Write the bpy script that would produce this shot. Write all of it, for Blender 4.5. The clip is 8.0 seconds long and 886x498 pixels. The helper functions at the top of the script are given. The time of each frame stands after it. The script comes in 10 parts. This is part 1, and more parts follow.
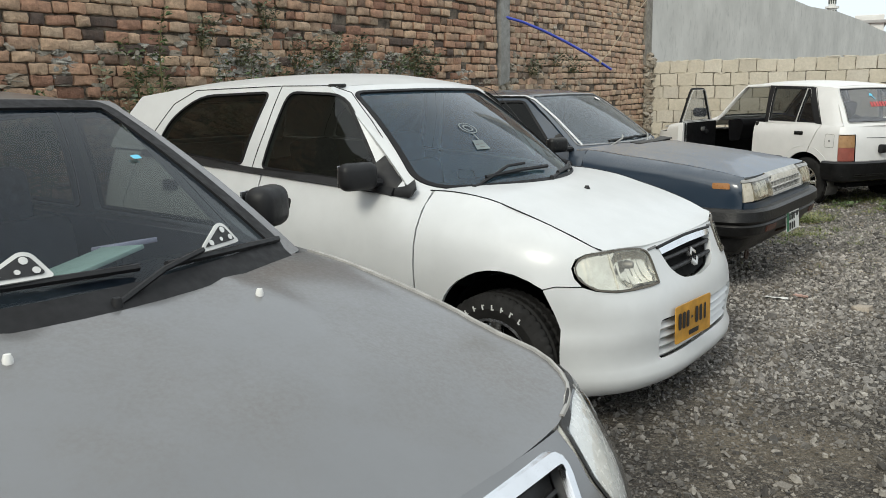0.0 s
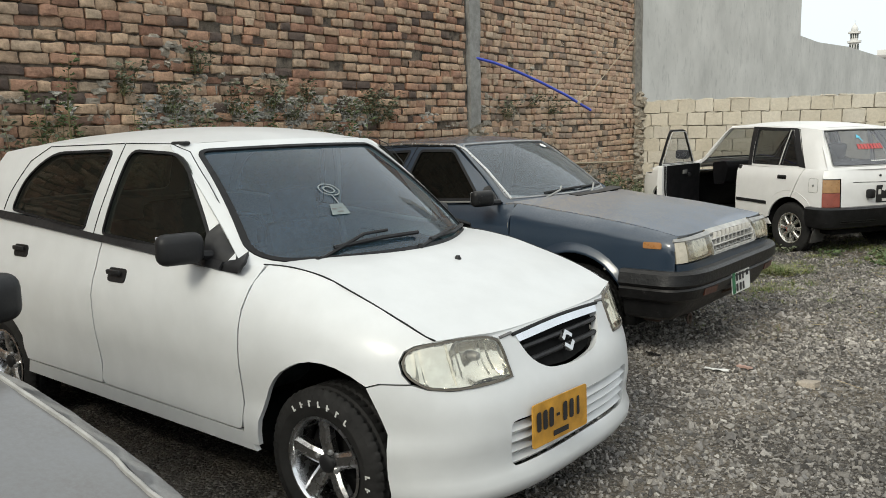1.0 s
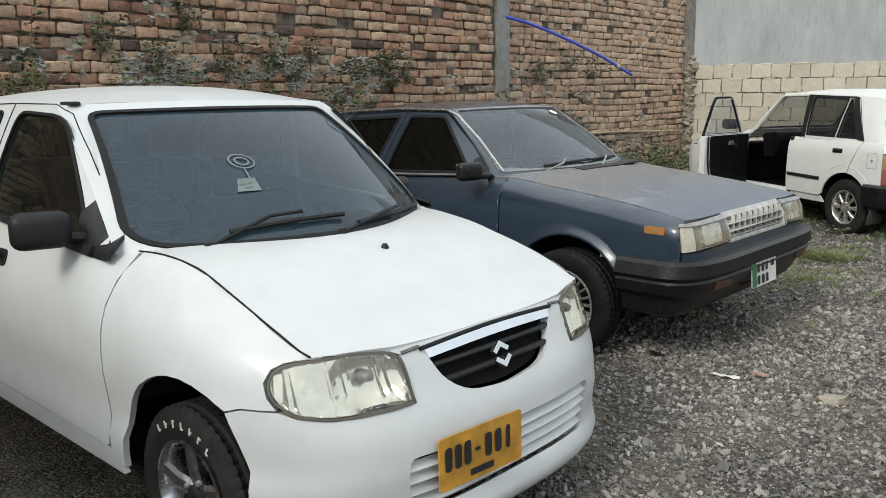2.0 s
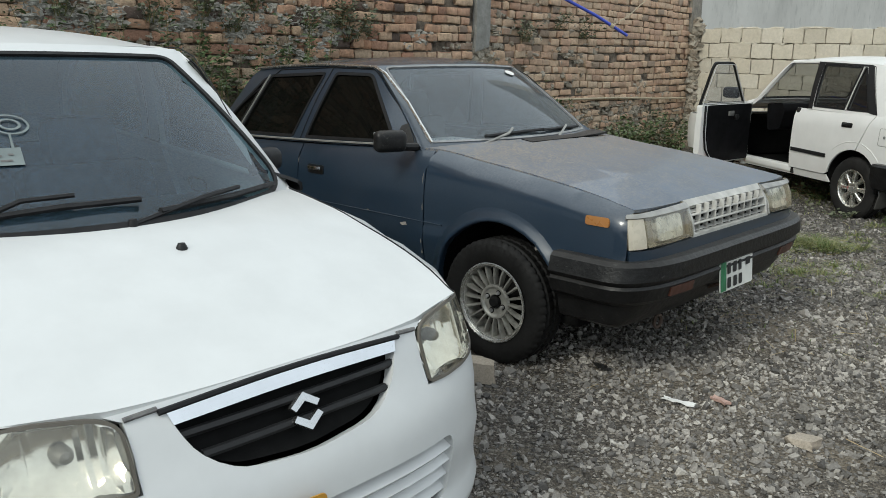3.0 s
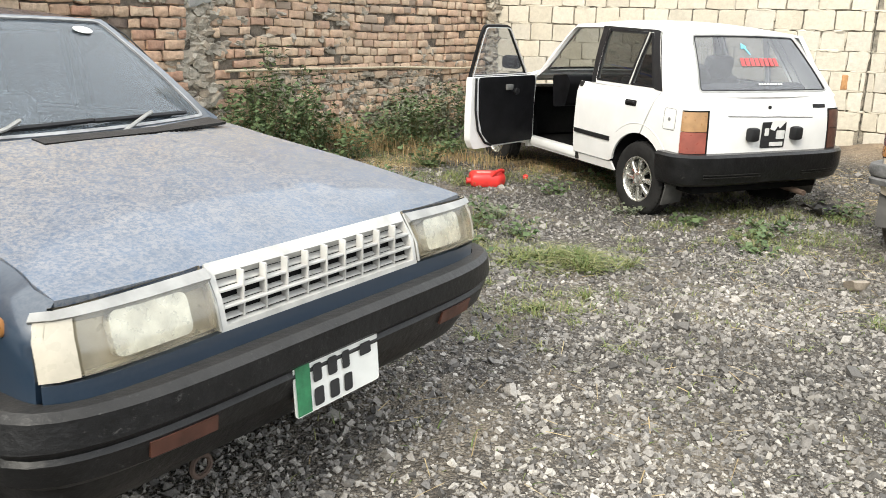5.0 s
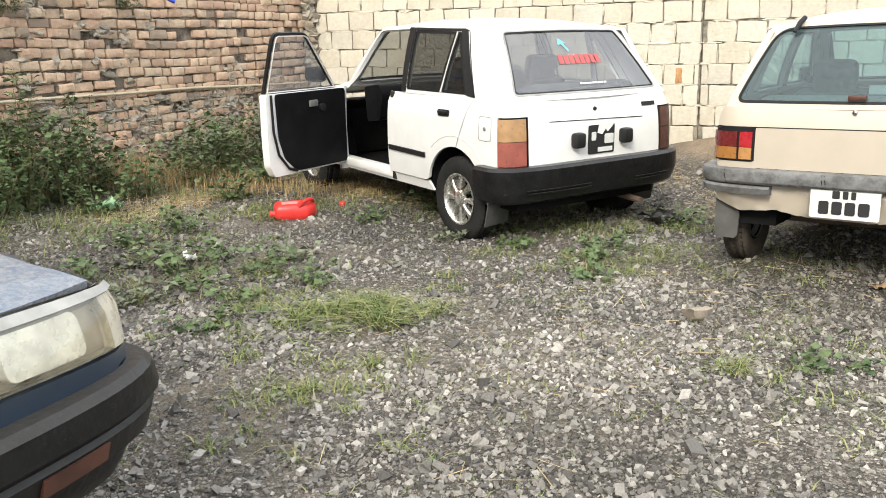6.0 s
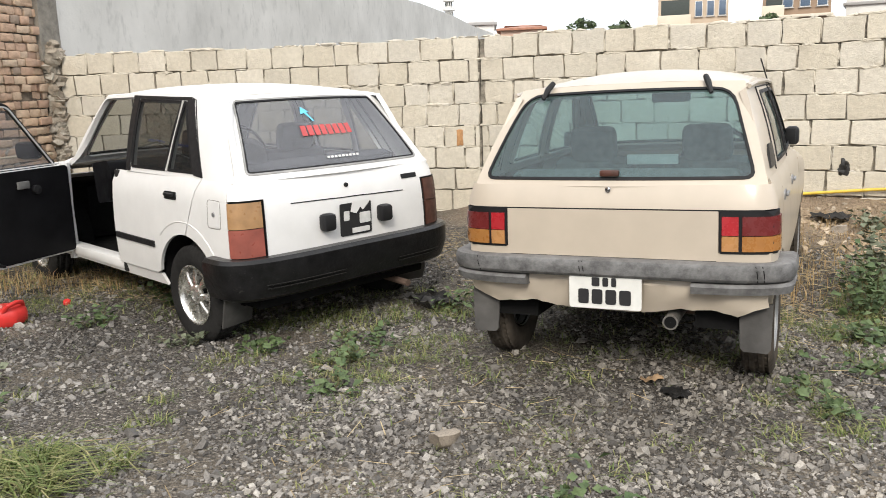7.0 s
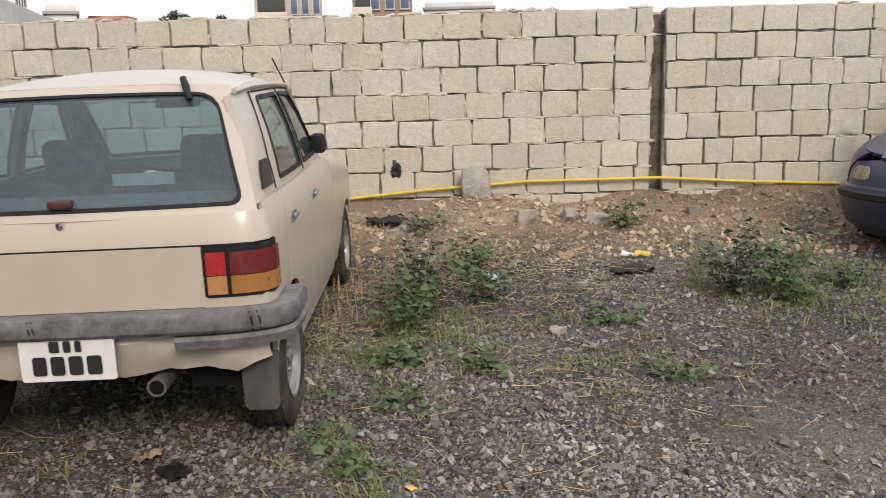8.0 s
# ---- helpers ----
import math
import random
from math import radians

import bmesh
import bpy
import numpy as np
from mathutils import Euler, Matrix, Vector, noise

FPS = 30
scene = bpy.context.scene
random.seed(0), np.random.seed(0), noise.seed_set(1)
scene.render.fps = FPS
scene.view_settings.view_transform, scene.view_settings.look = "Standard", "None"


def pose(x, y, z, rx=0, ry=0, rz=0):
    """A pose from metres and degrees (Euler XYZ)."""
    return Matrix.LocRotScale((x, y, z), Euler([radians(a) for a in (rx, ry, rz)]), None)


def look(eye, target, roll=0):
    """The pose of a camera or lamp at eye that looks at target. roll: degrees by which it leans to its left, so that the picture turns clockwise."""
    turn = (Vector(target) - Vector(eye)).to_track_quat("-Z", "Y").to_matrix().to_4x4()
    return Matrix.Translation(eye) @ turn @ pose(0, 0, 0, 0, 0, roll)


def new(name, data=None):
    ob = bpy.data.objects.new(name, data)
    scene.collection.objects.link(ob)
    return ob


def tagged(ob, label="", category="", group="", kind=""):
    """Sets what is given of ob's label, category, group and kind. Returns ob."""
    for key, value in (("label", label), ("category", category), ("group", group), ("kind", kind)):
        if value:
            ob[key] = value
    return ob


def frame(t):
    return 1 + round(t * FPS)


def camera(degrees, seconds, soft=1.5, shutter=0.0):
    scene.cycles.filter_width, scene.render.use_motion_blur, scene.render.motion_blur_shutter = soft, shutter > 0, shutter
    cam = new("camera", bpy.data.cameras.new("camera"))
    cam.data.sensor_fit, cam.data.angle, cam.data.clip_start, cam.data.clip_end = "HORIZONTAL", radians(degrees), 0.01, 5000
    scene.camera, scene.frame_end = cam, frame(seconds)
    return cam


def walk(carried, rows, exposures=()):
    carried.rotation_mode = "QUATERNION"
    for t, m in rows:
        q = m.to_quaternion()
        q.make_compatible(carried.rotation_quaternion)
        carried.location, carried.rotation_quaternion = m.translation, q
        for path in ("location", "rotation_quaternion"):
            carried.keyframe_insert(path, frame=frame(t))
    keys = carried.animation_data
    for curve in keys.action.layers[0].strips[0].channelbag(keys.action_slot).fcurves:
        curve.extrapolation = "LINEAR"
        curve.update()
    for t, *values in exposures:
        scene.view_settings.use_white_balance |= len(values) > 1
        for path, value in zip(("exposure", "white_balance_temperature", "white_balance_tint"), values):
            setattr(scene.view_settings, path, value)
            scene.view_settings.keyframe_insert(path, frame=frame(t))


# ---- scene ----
cam = camera(56.1, 8.0, 0.85, 0.06)
PATH = [
    (0, (0.569, 0.358, 1.364), (0.424, 2.318, 0.991), -1.0),
    (0.5, (0.889, 0.688, 1.432), (0.716, 2.658, 1.127), -1.0),
    (1, (1.253, 0.911, 1.44), (1.047, 2.879, 1.151), -1.3),
    (1.2, (1.346, 1.032, 1.428), (1.118, 2.998, 1.138), -1.2),
    (2.3, (1.766, 1.778, 1.411), (1.376, 3.698, 1.006), -0.1),
    (2.5, (1.835, 1.93, 1.39), (1.434, 3.843, 0.966), 0.3),
    (3, (2.001, 2.421, 1.385), (1.619, 4.331, 0.93), 0.7),
    (3.5, (2.231, 2.87, 1.371), (1.886, 4.778, 0.881), 0.5),
    (4, (2.415, 3.326, 1.327), (2.16, 5.25, 0.846), 1.3),
    (4.5, (2.673, 3.775, 1.351), (2.51, 5.71, 0.873), 1.8),
    (4.7, (2.781, 3.945, 1.361), (2.654, 5.876, 0.858), 2.0),
    (5.8, (3.348, 5.039, 1.256), (3.504, 6.96, 0.72), -1.2),
    (6, (3.47, 5.165, 1.29), (3.69, 7.09, 0.796), -1.4),
    (6.5, (3.769, 5.526, 1.34), (4.179, 7.44, 0.927), -1.4),
    (7, (4.113, 5.796, 1.356), (4.733, 7.658, 0.97), -2.1),
    (7.5, (4.484, 5.978, 1.354), (5.441, 7.688, 0.954), -2.2),
    (7.8, (4.73, 6.099, 1.347), (5.961, 7.623, 0.943), -1.3),
    (8, (4.931, 6.136, 1.365), (6.303, 7.529, 0.942), -1.5),
]
EXPOSURES = [(0.0, 0.15, 6350, 4), (1.0, 0.17, 6500, 4), (2.5, 0.1, 6150, 3), (3.0, 0.05, 6150, 2), (3.5, 0.42, 6100, 2), (4.0, 0.75, 6400, 3), (4.5, 1.12, 6450, 6), (6.0, 1.16, 6500, 7), (6.5, 0.74, 6550, 8), (7.0, 0.68, 6450, 10), (7.5, 0.30, 6450, 11), (8.0, 0.22, 6500, 15)]
walk(cam, [(t, look(eye, target, roll)) for t, eye, target, roll in PATH], EXPOSURES)

# ---- light: soft late-afternoon overcast sky ----
SUN_UP, SUN_ROUND = 38.0, 205.0
world = bpy.data.worlds.new("sky")
scene.world = world
world.use_nodes = True
wn = world.node_tree.nodes
sky = wn.new("ShaderNodeTexSky")
sky.sky_type = "NISHITA"
sky.sun_disc = False
sky.sun_elevation, sky.sun_rotation = radians(SUN_UP), radians(SUN_ROUND)
sky.air_density, sky.dust_density, sky.ozone_density = 1.0, 4.0, 0.6
# thin even cloud: brighter overhead than towards the horizon
where, height, cloud, haze = wn.new("ShaderNodeTexCoord"), wn.new("ShaderNodeSeparateXYZ"), wn.new("ShaderNodeValToRGB"), wn.new("ShaderNodeMix")
world.node_tree.links.new(where.outputs["Generated"], height.inputs[0])
world.node_tree.links.new(height.outputs["Z"], cloud.inputs[0])
cloud.color_ramp.elements[0].color = (0.72, 0.75, 0.79, 1)
cloud.color_ramp.elements[1].color = (1.0, 1.0, 1.0, 1)
cloud.color_ramp.elements[1].position = 0.9
haze.data_type = "RGBA"
haze.inputs["Factor"].default_value = 0.85
gain = wn.new("ShaderNodeMix")
gain.data_type, gain.blend_type = "RGBA", "MULTIPLY"
gain.inputs["Factor"].default_value = 1.0
gain.inputs[7].default_value = (13.6, 13.7, 14.0, 1)
world.node_tree.links.new(cloud.outputs[0], gain.inputs[6])
world.node_tree.links.new(sky.outputs[0], haze.inputs[6])
world.node_tree.links.new(gain.outputs[2], haze.inputs[7])
world.node_tree.links.new(haze.outputs[2], wn["Background"].inputs[0])
wn["Background"].inputs[1].default_value = 0.095
sun = new("sun", bpy.data.lights.new("sun", "SUN"))
sun.data.energy, sun.data.angle, sun.data.color = 1.65, radians(18), (1.0, 0.93, 0.82)
a, e = radians(SUN_ROUND), radians(SUN_UP)
sun.matrix_world = look((math.sin(a) * math.cos(e) * 30, math.cos(a) * math.cos(e) * 30, math.sin(e) * 30), (0, 0, 0))

# ---- materials ----
class Nodes:
    """A node material under construction."""

    def __init__(self, name, rough=0.6, metal=0.0, color=(0.5, 0.5, 0.5)):
        self.m = bpy.data.materials.new(name)
        self.m.use_nodes = True
        self.t = self.m.node_tree
        self.b = self.t.nodes["Principled BSDF"]
        self.b.inputs["Roughness"].default_value = rough
        self.b.inputs["Metallic"].default_value = metal
        self.b.inputs["Base Color"].default_value = (*color, 1)

    def add(self, kind, **at):
        n = self.t.nodes.new("ShaderNode" + kind)
        for k, v in at.items():
            n.inputs[k.replace("_", " ")].default_value = v
        return n

    def link(self, a, b):
        self.t.links.new(a, b)

    def coords(self, space="Object", scale=None):
        c = self.add("TexCoord").outputs[space]
        if scale:
            m = self.add("Mapping", Scale=scale)
            self.link(c, m.inputs["Vector"])
            c = m.outputs[0]
        return c

    def world(self):
        return self.add("NewGeometry").outputs["Position"]

    def noise(self, vec, scale, detail=4.0, rough=0.55):
        n = self.add("TexNoise", Scale=scale, Detail=detail, Roughness=rough)
        self.link(vec, n.inputs["Vector"])
        return n.outputs["Fac"]

    def cells(self, vec, scale, out="Distance", feature="F1"):
        n = self.add("TexVoronoi", Scale=scale)
        n.feature = feature
        self.link(vec, n.inputs["Vector"])
        return n.outputs[out]

    def ramp(self, fac, *stops):
        r = self.add("ValToRGB")
        el = r.color_ramp.elements
        while len(el) < len(stops):
            el.new(0.5)
        for x, (p, c) in zip(el, stops):
            x.position, x.color = p, (*c, 1) if isinstance(c, tuple) else (c, c, c, 1)
        self.link(fac, r.inputs[0])
        return r.outputs[0]

    def mix(self, fac, a, b, how="MIX"):
        m = self.add("Mix")
        m.data_type, m.blend_type = "RGBA", how
        for v, i in ((fac, 0), (a, 6), (b, 7)):
            if isinstance(v, bpy.types.NodeSocket):
                self.link(v, m.inputs[i])
            else:
                m.inputs[i].default_value = v if i == 0 else (*v, 1)
        return m.outputs[2]

    def math(self, how, a, b):
        m = self.add("Math")
        m.operation = how
        for v, i in ((a, 0), (b, 1)):
            if isinstance(v, bpy.types.NodeSocket):
                self.link(v, m.inputs[i])
            else:
                m.inputs[i].default_value = v
        return m.outputs[0]

    def color(self, c):
        self.link(c, self.b.inputs["Base Color"])
        return self

    def rough(self, c):
        self.link(c, self.b.inputs["Roughness"])
        return self

    def bump(self, height, strength=0.3, distance=0.01):
        b = self.add("Bump", Strength=strength, Distance=distance)
        self.link(height, b.inputs["Height"])
        self.link(b.outputs[0], self.b.inputs["Normal"])
        return self


def patchy(n, v, tone):
    """Darker stretches of the yard round set points and pale dusty ones, with ragged edges."""
    for at, far, k in (((6.2, 8.95, 0), 1.35, (0.88, 0.86, 0.82)), ((2.0, 2.7, 0), 1.5, (0.78, 0.76, 0.72)), ((5.0, 8.0, 0), 2.1, (1.17, 1.16, 1.14)), ((3.0, 5.9, 0), 1.8, (1.28, 1.27, 1.25))):
        d = n.add("VectorMath")
        d.operation = "DISTANCE"
        n.link(v, d.inputs[0])
        d.inputs[1].default_value = at
        ragged = n.math("ADD", n.math("DIVIDE", d.outputs["Value"], far), n.math("MULTIPLY", n.math("SUBTRACT", n.noise(v, 1.4, 5, 0.6), 0.5), 0.9))
        tone = n.mix(n.ramp(ragged, (0.45, 1.0), (1.0, 0.0)), tone, n.mix(1.0, tone, k, "MULTIPLY"))
    return tone


def up_facing(n):
    """How far a surface faces the sky, 0 to 1."""
    s = n.add("SeparateXYZ")
    n.link(n.add("NewGeometry").outputs["Normal"], s.inputs[0])
    return n.ramp(s.outputs["Z"], (0.35, 0.0), (0.95, 1.0))


def paint(name, color, rough=0.3, metal=0.0, dust=0.25, dust_color=(0.34, 0.31, 0.27), flake=0.0, coat=0.5, on_top=True, caked=0.0, cloud_span=(0.3, 0.15, 0.75)):
    n = Nodes(name, rough, metal)
    v = n.coords()
    cloud, fine = n.noise(v, 2.2, 5), n.noise(v, 90, 3, 0.7)
    tone = n.mix(n.ramp(n.noise(v, 7, 4), (0.35, 0.0), (0.7, 1.0)), tuple(c * 0.93 for c in color), color)
    d = n.math("MULTIPLY", n.ramp(cloud, (cloud_span[0], cloud_span[1]), (cloud_span[2], 1.0)), n.ramp(fine, (0.3, 0.35), (0.65, 1.0)))
    if on_top:
        d = n.math("MULTIPLY", d, n.math("ADD", n.math("MULTIPLY", up_facing(n), 0.85), 0.15))
    d = n.math("MULTIPLY", d, dust)
    if caked:
        specks = n.math("MULTIPLY", n.ramp(n.noise(v, 95, 6, 0.85), (0.44, 0.1), (0.57, 1.0)), n.ramp(n.noise(v, 3.2, 6, 0.7), (0.34, 0.45), (0.62, 1.0)))
        d = n.math("MAXIMUM", d, n.math("MULTIPLY", specks, caked))
    n.color(n.mix(d, tone, dust_color))
    n.rough(n.math("ADD", n.math("MULTIPLY", d, 0.6), n.math("ADD", rough, n.math("MULTIPLY", fine, 0.06))))
    n.b.inputs["Coat Weight"].default_value = coat
    n.b.inputs["Coat Roughness"].default_value = 0.08 + rough * 0.2
    n.bump(n.noise(v, 5, 2), 0.05, 0.01)
    return n.m


def plain(name, color, rough=0.5, metal=0.0, vary=0.2, scale=14, bump=0.1, spec=0.5):
    n = Nodes(name, rough, metal)
    n.b.inputs["Specular IOR Level"].default_value = spec
    v = n.coords()
    n.color(n.mix(n.ramp(n.noise(v, scale, 5), (0.3, 0.0), (0.75, 1.0)), tuple(c * (1 - vary) for c in color), tuple(min(1, c * (1 + vary)) for c in color)))
    n.rough(n.ramp(n.noise(v, scale * 2.3, 3), (0.3, max(0.02, rough - 0.1)), (0.7, min(1, rough + 0.1))))
    return n.bump(n.noise(v, scale * 8, 3), bump, 0.004).m


def glass(name, tint, gloss_rough=0.02, dust=0.0, dust_color=(0.36, 0.37, 0.38), dust_scale=240, base=0.045, rim=1.0, spotty=(0.32, 0.72)):
    n = Nodes(name)
    t = n.t
    t.nodes.remove(n.b)
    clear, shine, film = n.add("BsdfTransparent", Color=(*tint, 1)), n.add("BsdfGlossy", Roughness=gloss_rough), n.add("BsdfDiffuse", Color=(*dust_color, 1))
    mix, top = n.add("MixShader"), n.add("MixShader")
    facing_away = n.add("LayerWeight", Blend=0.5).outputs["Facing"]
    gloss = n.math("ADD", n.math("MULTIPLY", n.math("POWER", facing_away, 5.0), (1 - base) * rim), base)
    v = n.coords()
    # dust film; on some panes its colour stands in for reflected sky
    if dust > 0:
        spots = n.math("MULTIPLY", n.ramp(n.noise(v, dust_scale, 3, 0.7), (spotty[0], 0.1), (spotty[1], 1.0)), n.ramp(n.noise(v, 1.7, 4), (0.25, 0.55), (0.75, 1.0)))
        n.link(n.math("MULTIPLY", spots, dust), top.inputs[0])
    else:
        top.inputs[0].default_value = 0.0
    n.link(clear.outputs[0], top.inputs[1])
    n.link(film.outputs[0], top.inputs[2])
    n.link(gloss, mix.inputs[0])
    n.link(top.outputs[0], mix.inputs[1])
    n.link(shine.outputs[0], mix.inputs[2])
    n.link(mix.outputs[0], t.nodes["Material Output"].inputs[0])
    return n.m


def brick_mat(name, *colors, dark=0.25, relief=0.5, soot=0.35, speckle=(0.62, 1.18), lime=None, dusty=0.4, burnt=0.0):
    """Masonry pieces: each object or island takes its own tone, with stains and pitted faces."""
    n = Nodes(name, 0.92)
    v = n.world()
    pick = n.math("FRACT", n.math("ADD", n.add("ObjectInfo").outputs["Random"], n.add("NewGeometry").outputs["Random Per Island"]), 0.0)
    tone = n.ramp(pick, *[(i / (len(colors) - 1), c) for i, c in enumerate(colors)])
    mott = n.ramp(n.noise(v, 26, 6, 0.7), (0.3, speckle[0]), (0.75, speckle[1]))
    tone = n.mix(1.0, tone, mott, "MULTIPLY")
    tone = n.mix(n.math("MULTIPLY", n.ramp(n.noise(v, 5.5, 5, 0.65), (0.52, 0.0), (0.72, 1.0)), soot), tone, (dark, dark * 0.95, dark * 0.86), "MULTIPLY")
    tone = n.mix(n.math("MULTIPLY", n.ramp(n.noise(v, 1.3, 4), (0.5, 0.0), (0.75, 1.0)), dusty), tone, (0.36, 0.31, 0.24))
    if burnt:
        # some pieces are overburnt or soot-black
        tone = n.mix(n.ramp(n.math("FRACT", n.math("MULTIPLY", pick, 7.31), 0.0), (1.0 - burnt, 0.0), (1.0 - burnt * 0.6, 1.0)), tone, n.mix(n.noise(v, 18, 4), (0.05, 0.042, 0.038), (0.16, 0.11, 0.085)))
    if lime:
        # pale lime and mortar smears on one stretch of the wall
        at, far = lime
        d = n.add("VectorMath")
        d.operation = "DISTANCE"
        n.link(v, d.inputs[0])
        d.inputs[1].default_value = at
        ragged = n.math("ADD", n.math("DIVIDE", d.outputs["Value"], far), n.math("MULTIPLY", n.math("SUBTRACT", n.noise(v, 3.0, 6, 0.7), 0.5), 1.1))
        tone = n.mix(n.ramp(ragged, (0.5, 0.36), (1.0, 0.0)), tone, (0.64, 0.50, 0.37))
    n.color(tone)
    return n.bump(n.math("ADD", n.noise(v, 60, 6, 0.75), n.math("MULTIPLY", n.noise(v, 15, 4), 1.5)), relief, 0.012).m


M = {}
M["white"] = paint("white_paint", (0.60, 0.61, 0.61), 0.36, dust=0.14, dust_color=(0.54, 0.53, 0.50), coat=0.3)
M["white_old"] = paint("old_white_paint", (0.74, 0.735, 0.72), 0.42, dust=0.45, dust_color=(0.50, 0.48, 0.44), coat=0.2)
M["badge"] = plain("silver_badge", (0.62, 0.62, 0.62), 0.16, metal=0.95, vary=0.1, bump=0.0)
M["silver"] = paint("silver_paint", (0.165, 0.168, 0.173), 0.30, metal=0.45, dust=0.75, dust_color=(0.155, 0.142, 0.127), cloud_span=(0.40, 0.1, 0.66), coat=0.8)
M["navy"] = paint("dark_blue_paint", (0.010, 0.024, 0.045), 0.28, metal=0.0, dust=0.5, dust_color=(0.18, 0.185, 0.195), coat=0.95)
M["navy_far"] = paint("navy_paint", (0.008, 0.013, 0.040), 0.30, dust=0.25, dust_color=(0.14, 0.14, 0.15))
M["beige"] = paint("beige_paint", (0.485, 0.42, 0.338), 0.36, dust=0.5, dust_color=(0.36, 0.33, 0.285), coat=0.35)
M["black"] = plain("black_plastic", (0.014, 0.014, 0.015), 0.5, spec=0.3)
def dusty_bonnet():
    """Blue paint under rain-spotted dust, thickest by the windscreen and washed bluer towards the nose."""
    n = Nodes("dust_caked_blue_paint", 0.42)
    v = n.coords()
    sep = n.add("SeparateXYZ")
    n.link(v, sep.inputs[0])
    along = n.math("MULTIPLY", n.math("ADD", sep.outputs["X"], 0.4), 0.77)
    back = n.ramp(n.math("ADD", along, n.math("MULTIPLY", n.math("SUBTRACT", n.noise(v, 2.4, 5, 0.7), 0.5), 0.7)), (0.22, 1.0), (0.92, 0.0))
    specks = n.ramp(n.noise(v, 80, 6, 0.85), (0.43, 0.2), (0.53, 1.0))
    clumps = n.ramp(n.noise(v, 22, 6, 0.8), (0.34, 0.5), (0.54, 1.0))
    d = n.math("MULTIPLY", n.math("MULTIPLY", specks, clumps), n.math("ADD", n.math("MULTIPLY", back, 0.34), 0.62))
    tone = n.mix(n.ramp(n.noise(v, 6, 5), (0.35, 0.0), (0.65, 1.0)), (0.030, 0.058, 0.105), (0.040, 0.078, 0.140))
    n.color(n.mix(d, tone, n.mix(back, (0.25, 0.25, 0.255), (0.29, 0.258, 0.222))))
    n.rough(n.math("ADD", n.math("MULTIPLY", d, 0.5), 0.36))
    n.b.inputs["Coat Weight"].default_value = 0.3
    return n.bump(n.noise(v, 5, 2), 0.05, 0.01).m


def scuffed(name, color, mark, rough=0.62, dusty=0.26):
    """Old plastic with pale scrapes and rubbed patches."""
    n = Nodes(name, rough)
    n.b.inputs["Specular IOR Level"].default_value = 0.3
    v = n.coords(scale=(3, 3, 3.6))
    tone = n.mix(n.ramp(n.noise(v, 4, 6, 0.7), (0.35, 0.0), (0.7, 1.0)), tuple(c * 0.6 for c in color), tuple(c * 1.7 for c in color))
    tone = n.mix(n.ramp(n.noise(v, 7, 9, 0.85), (0.60, 0.0), (0.66, 0.75)), tone, mark)
    tone = n.mix(n.math("MULTIPLY", n.math("MULTIPLY", up_facing(n), n.ramp(n.noise(n.coords(), 9, 6, 0.7), (0.3, 0.35), (0.7, 1.0))), dusty), tone, (0.17, 0.155, 0.135))
    fine = n.noise(n.coords(scale=(1, 1, 1.5)), 45, 5, 0.85)
    tone = n.mix(n.ramp(fine, (0.60, 0.0), (0.70, 0.5)), tone, mark)
    n.color(tone)
    return n.bump(n.noise(v, 12, 6), 0.35, 0.008).m


M["black_old"] = scuffed("scuffed_black_plastic", (0.0075, 0.0074, 0.0076), (0.085, 0.082, 0.078), 0.42, 0.16)
M["grey_plastic"] = scuffed("faded_grey_plastic", (0.125, 0.124, 0.123), (0.225, 0.21, 0.185))
M["rubber"] = plain("tyre_rubber", (0.018, 0.0175, 0.017), 0.8, vary=0.35, scale=10, bump=0.3, spec=0.25)
M["rubber_dusty"] = plain("dusty_tyre_rubber", (0.0075, 0.0073, 0.0072), 0.7, vary=0.5, scale=11, bump=0.4, spec=0.22)
M["rubber_mud"] = plain("mud_caked_tyre_rubber", (0.060, 0.050, 0.040), 0.9, vary=0.5, scale=9, bump=0.3, spec=0.15)
M["seal"] = plain("rubber_seal", (0.010, 0.010, 0.011), 0.6, bump=0.0, spec=0.25)
M["dark"] = plain("underside_dark", (0.008, 0.008, 0.008), 0.9, spec=0.1)
M["chrome"] = plain("chrome", (0.72, 0.73, 0.75), 0.12, metal=1.0, vary=0.06, bump=0.0)
M["alloy"] = plain("alloy_metal", (0.72, 0.72, 0.73), 0.24, metal=1.0, vary=0.12, scale=9)
M["alloy_dull"] = plain("dusty_alloy_metal", (0.33, 0.325, 0.305), 0.5, metal=0.5, vary=0.3, scale=9)
M["alloy_grimy"] = plain("grimy_alloy_metal", (0.34, 0.335, 0.31), 0.42, metal=0.6, vary=0.45, scale=16)
M["alloy_lip"] = plain("polished_rim_edge", (0.62, 0.62, 0.60), 0.22, metal=0.9, vary=0.2, scale=12)
M["alloy_white"] = plain("painted_alloy", (0.66, 0.65, 0.61), 0.26, metal=0.85, vary=0.25, scale=9)
M["steel"] = plain("wheel_steel", (0.3, 0.3, 0.3), 0.5, metal=0.6, vary=0.3)
M["rust"] = plain("rusty_metal", (0.09, 0.06, 0.045), 0.85, vary=0.5, scale=8, bump=0.4)
M["reflector"] = plain("lamp_reflector", (0.84, 0.83, 0.78), 0.25, metal=0.25, vary=0.1, scale=20, bump=0.15)
M["lamp_glass"] = glass("lamp_glass", (0.95, 0.93, 0.86), 0.06, dust=0.20, dust_color=(0.48, 0.46, 0.38), dust_scale=16, base=0.07)
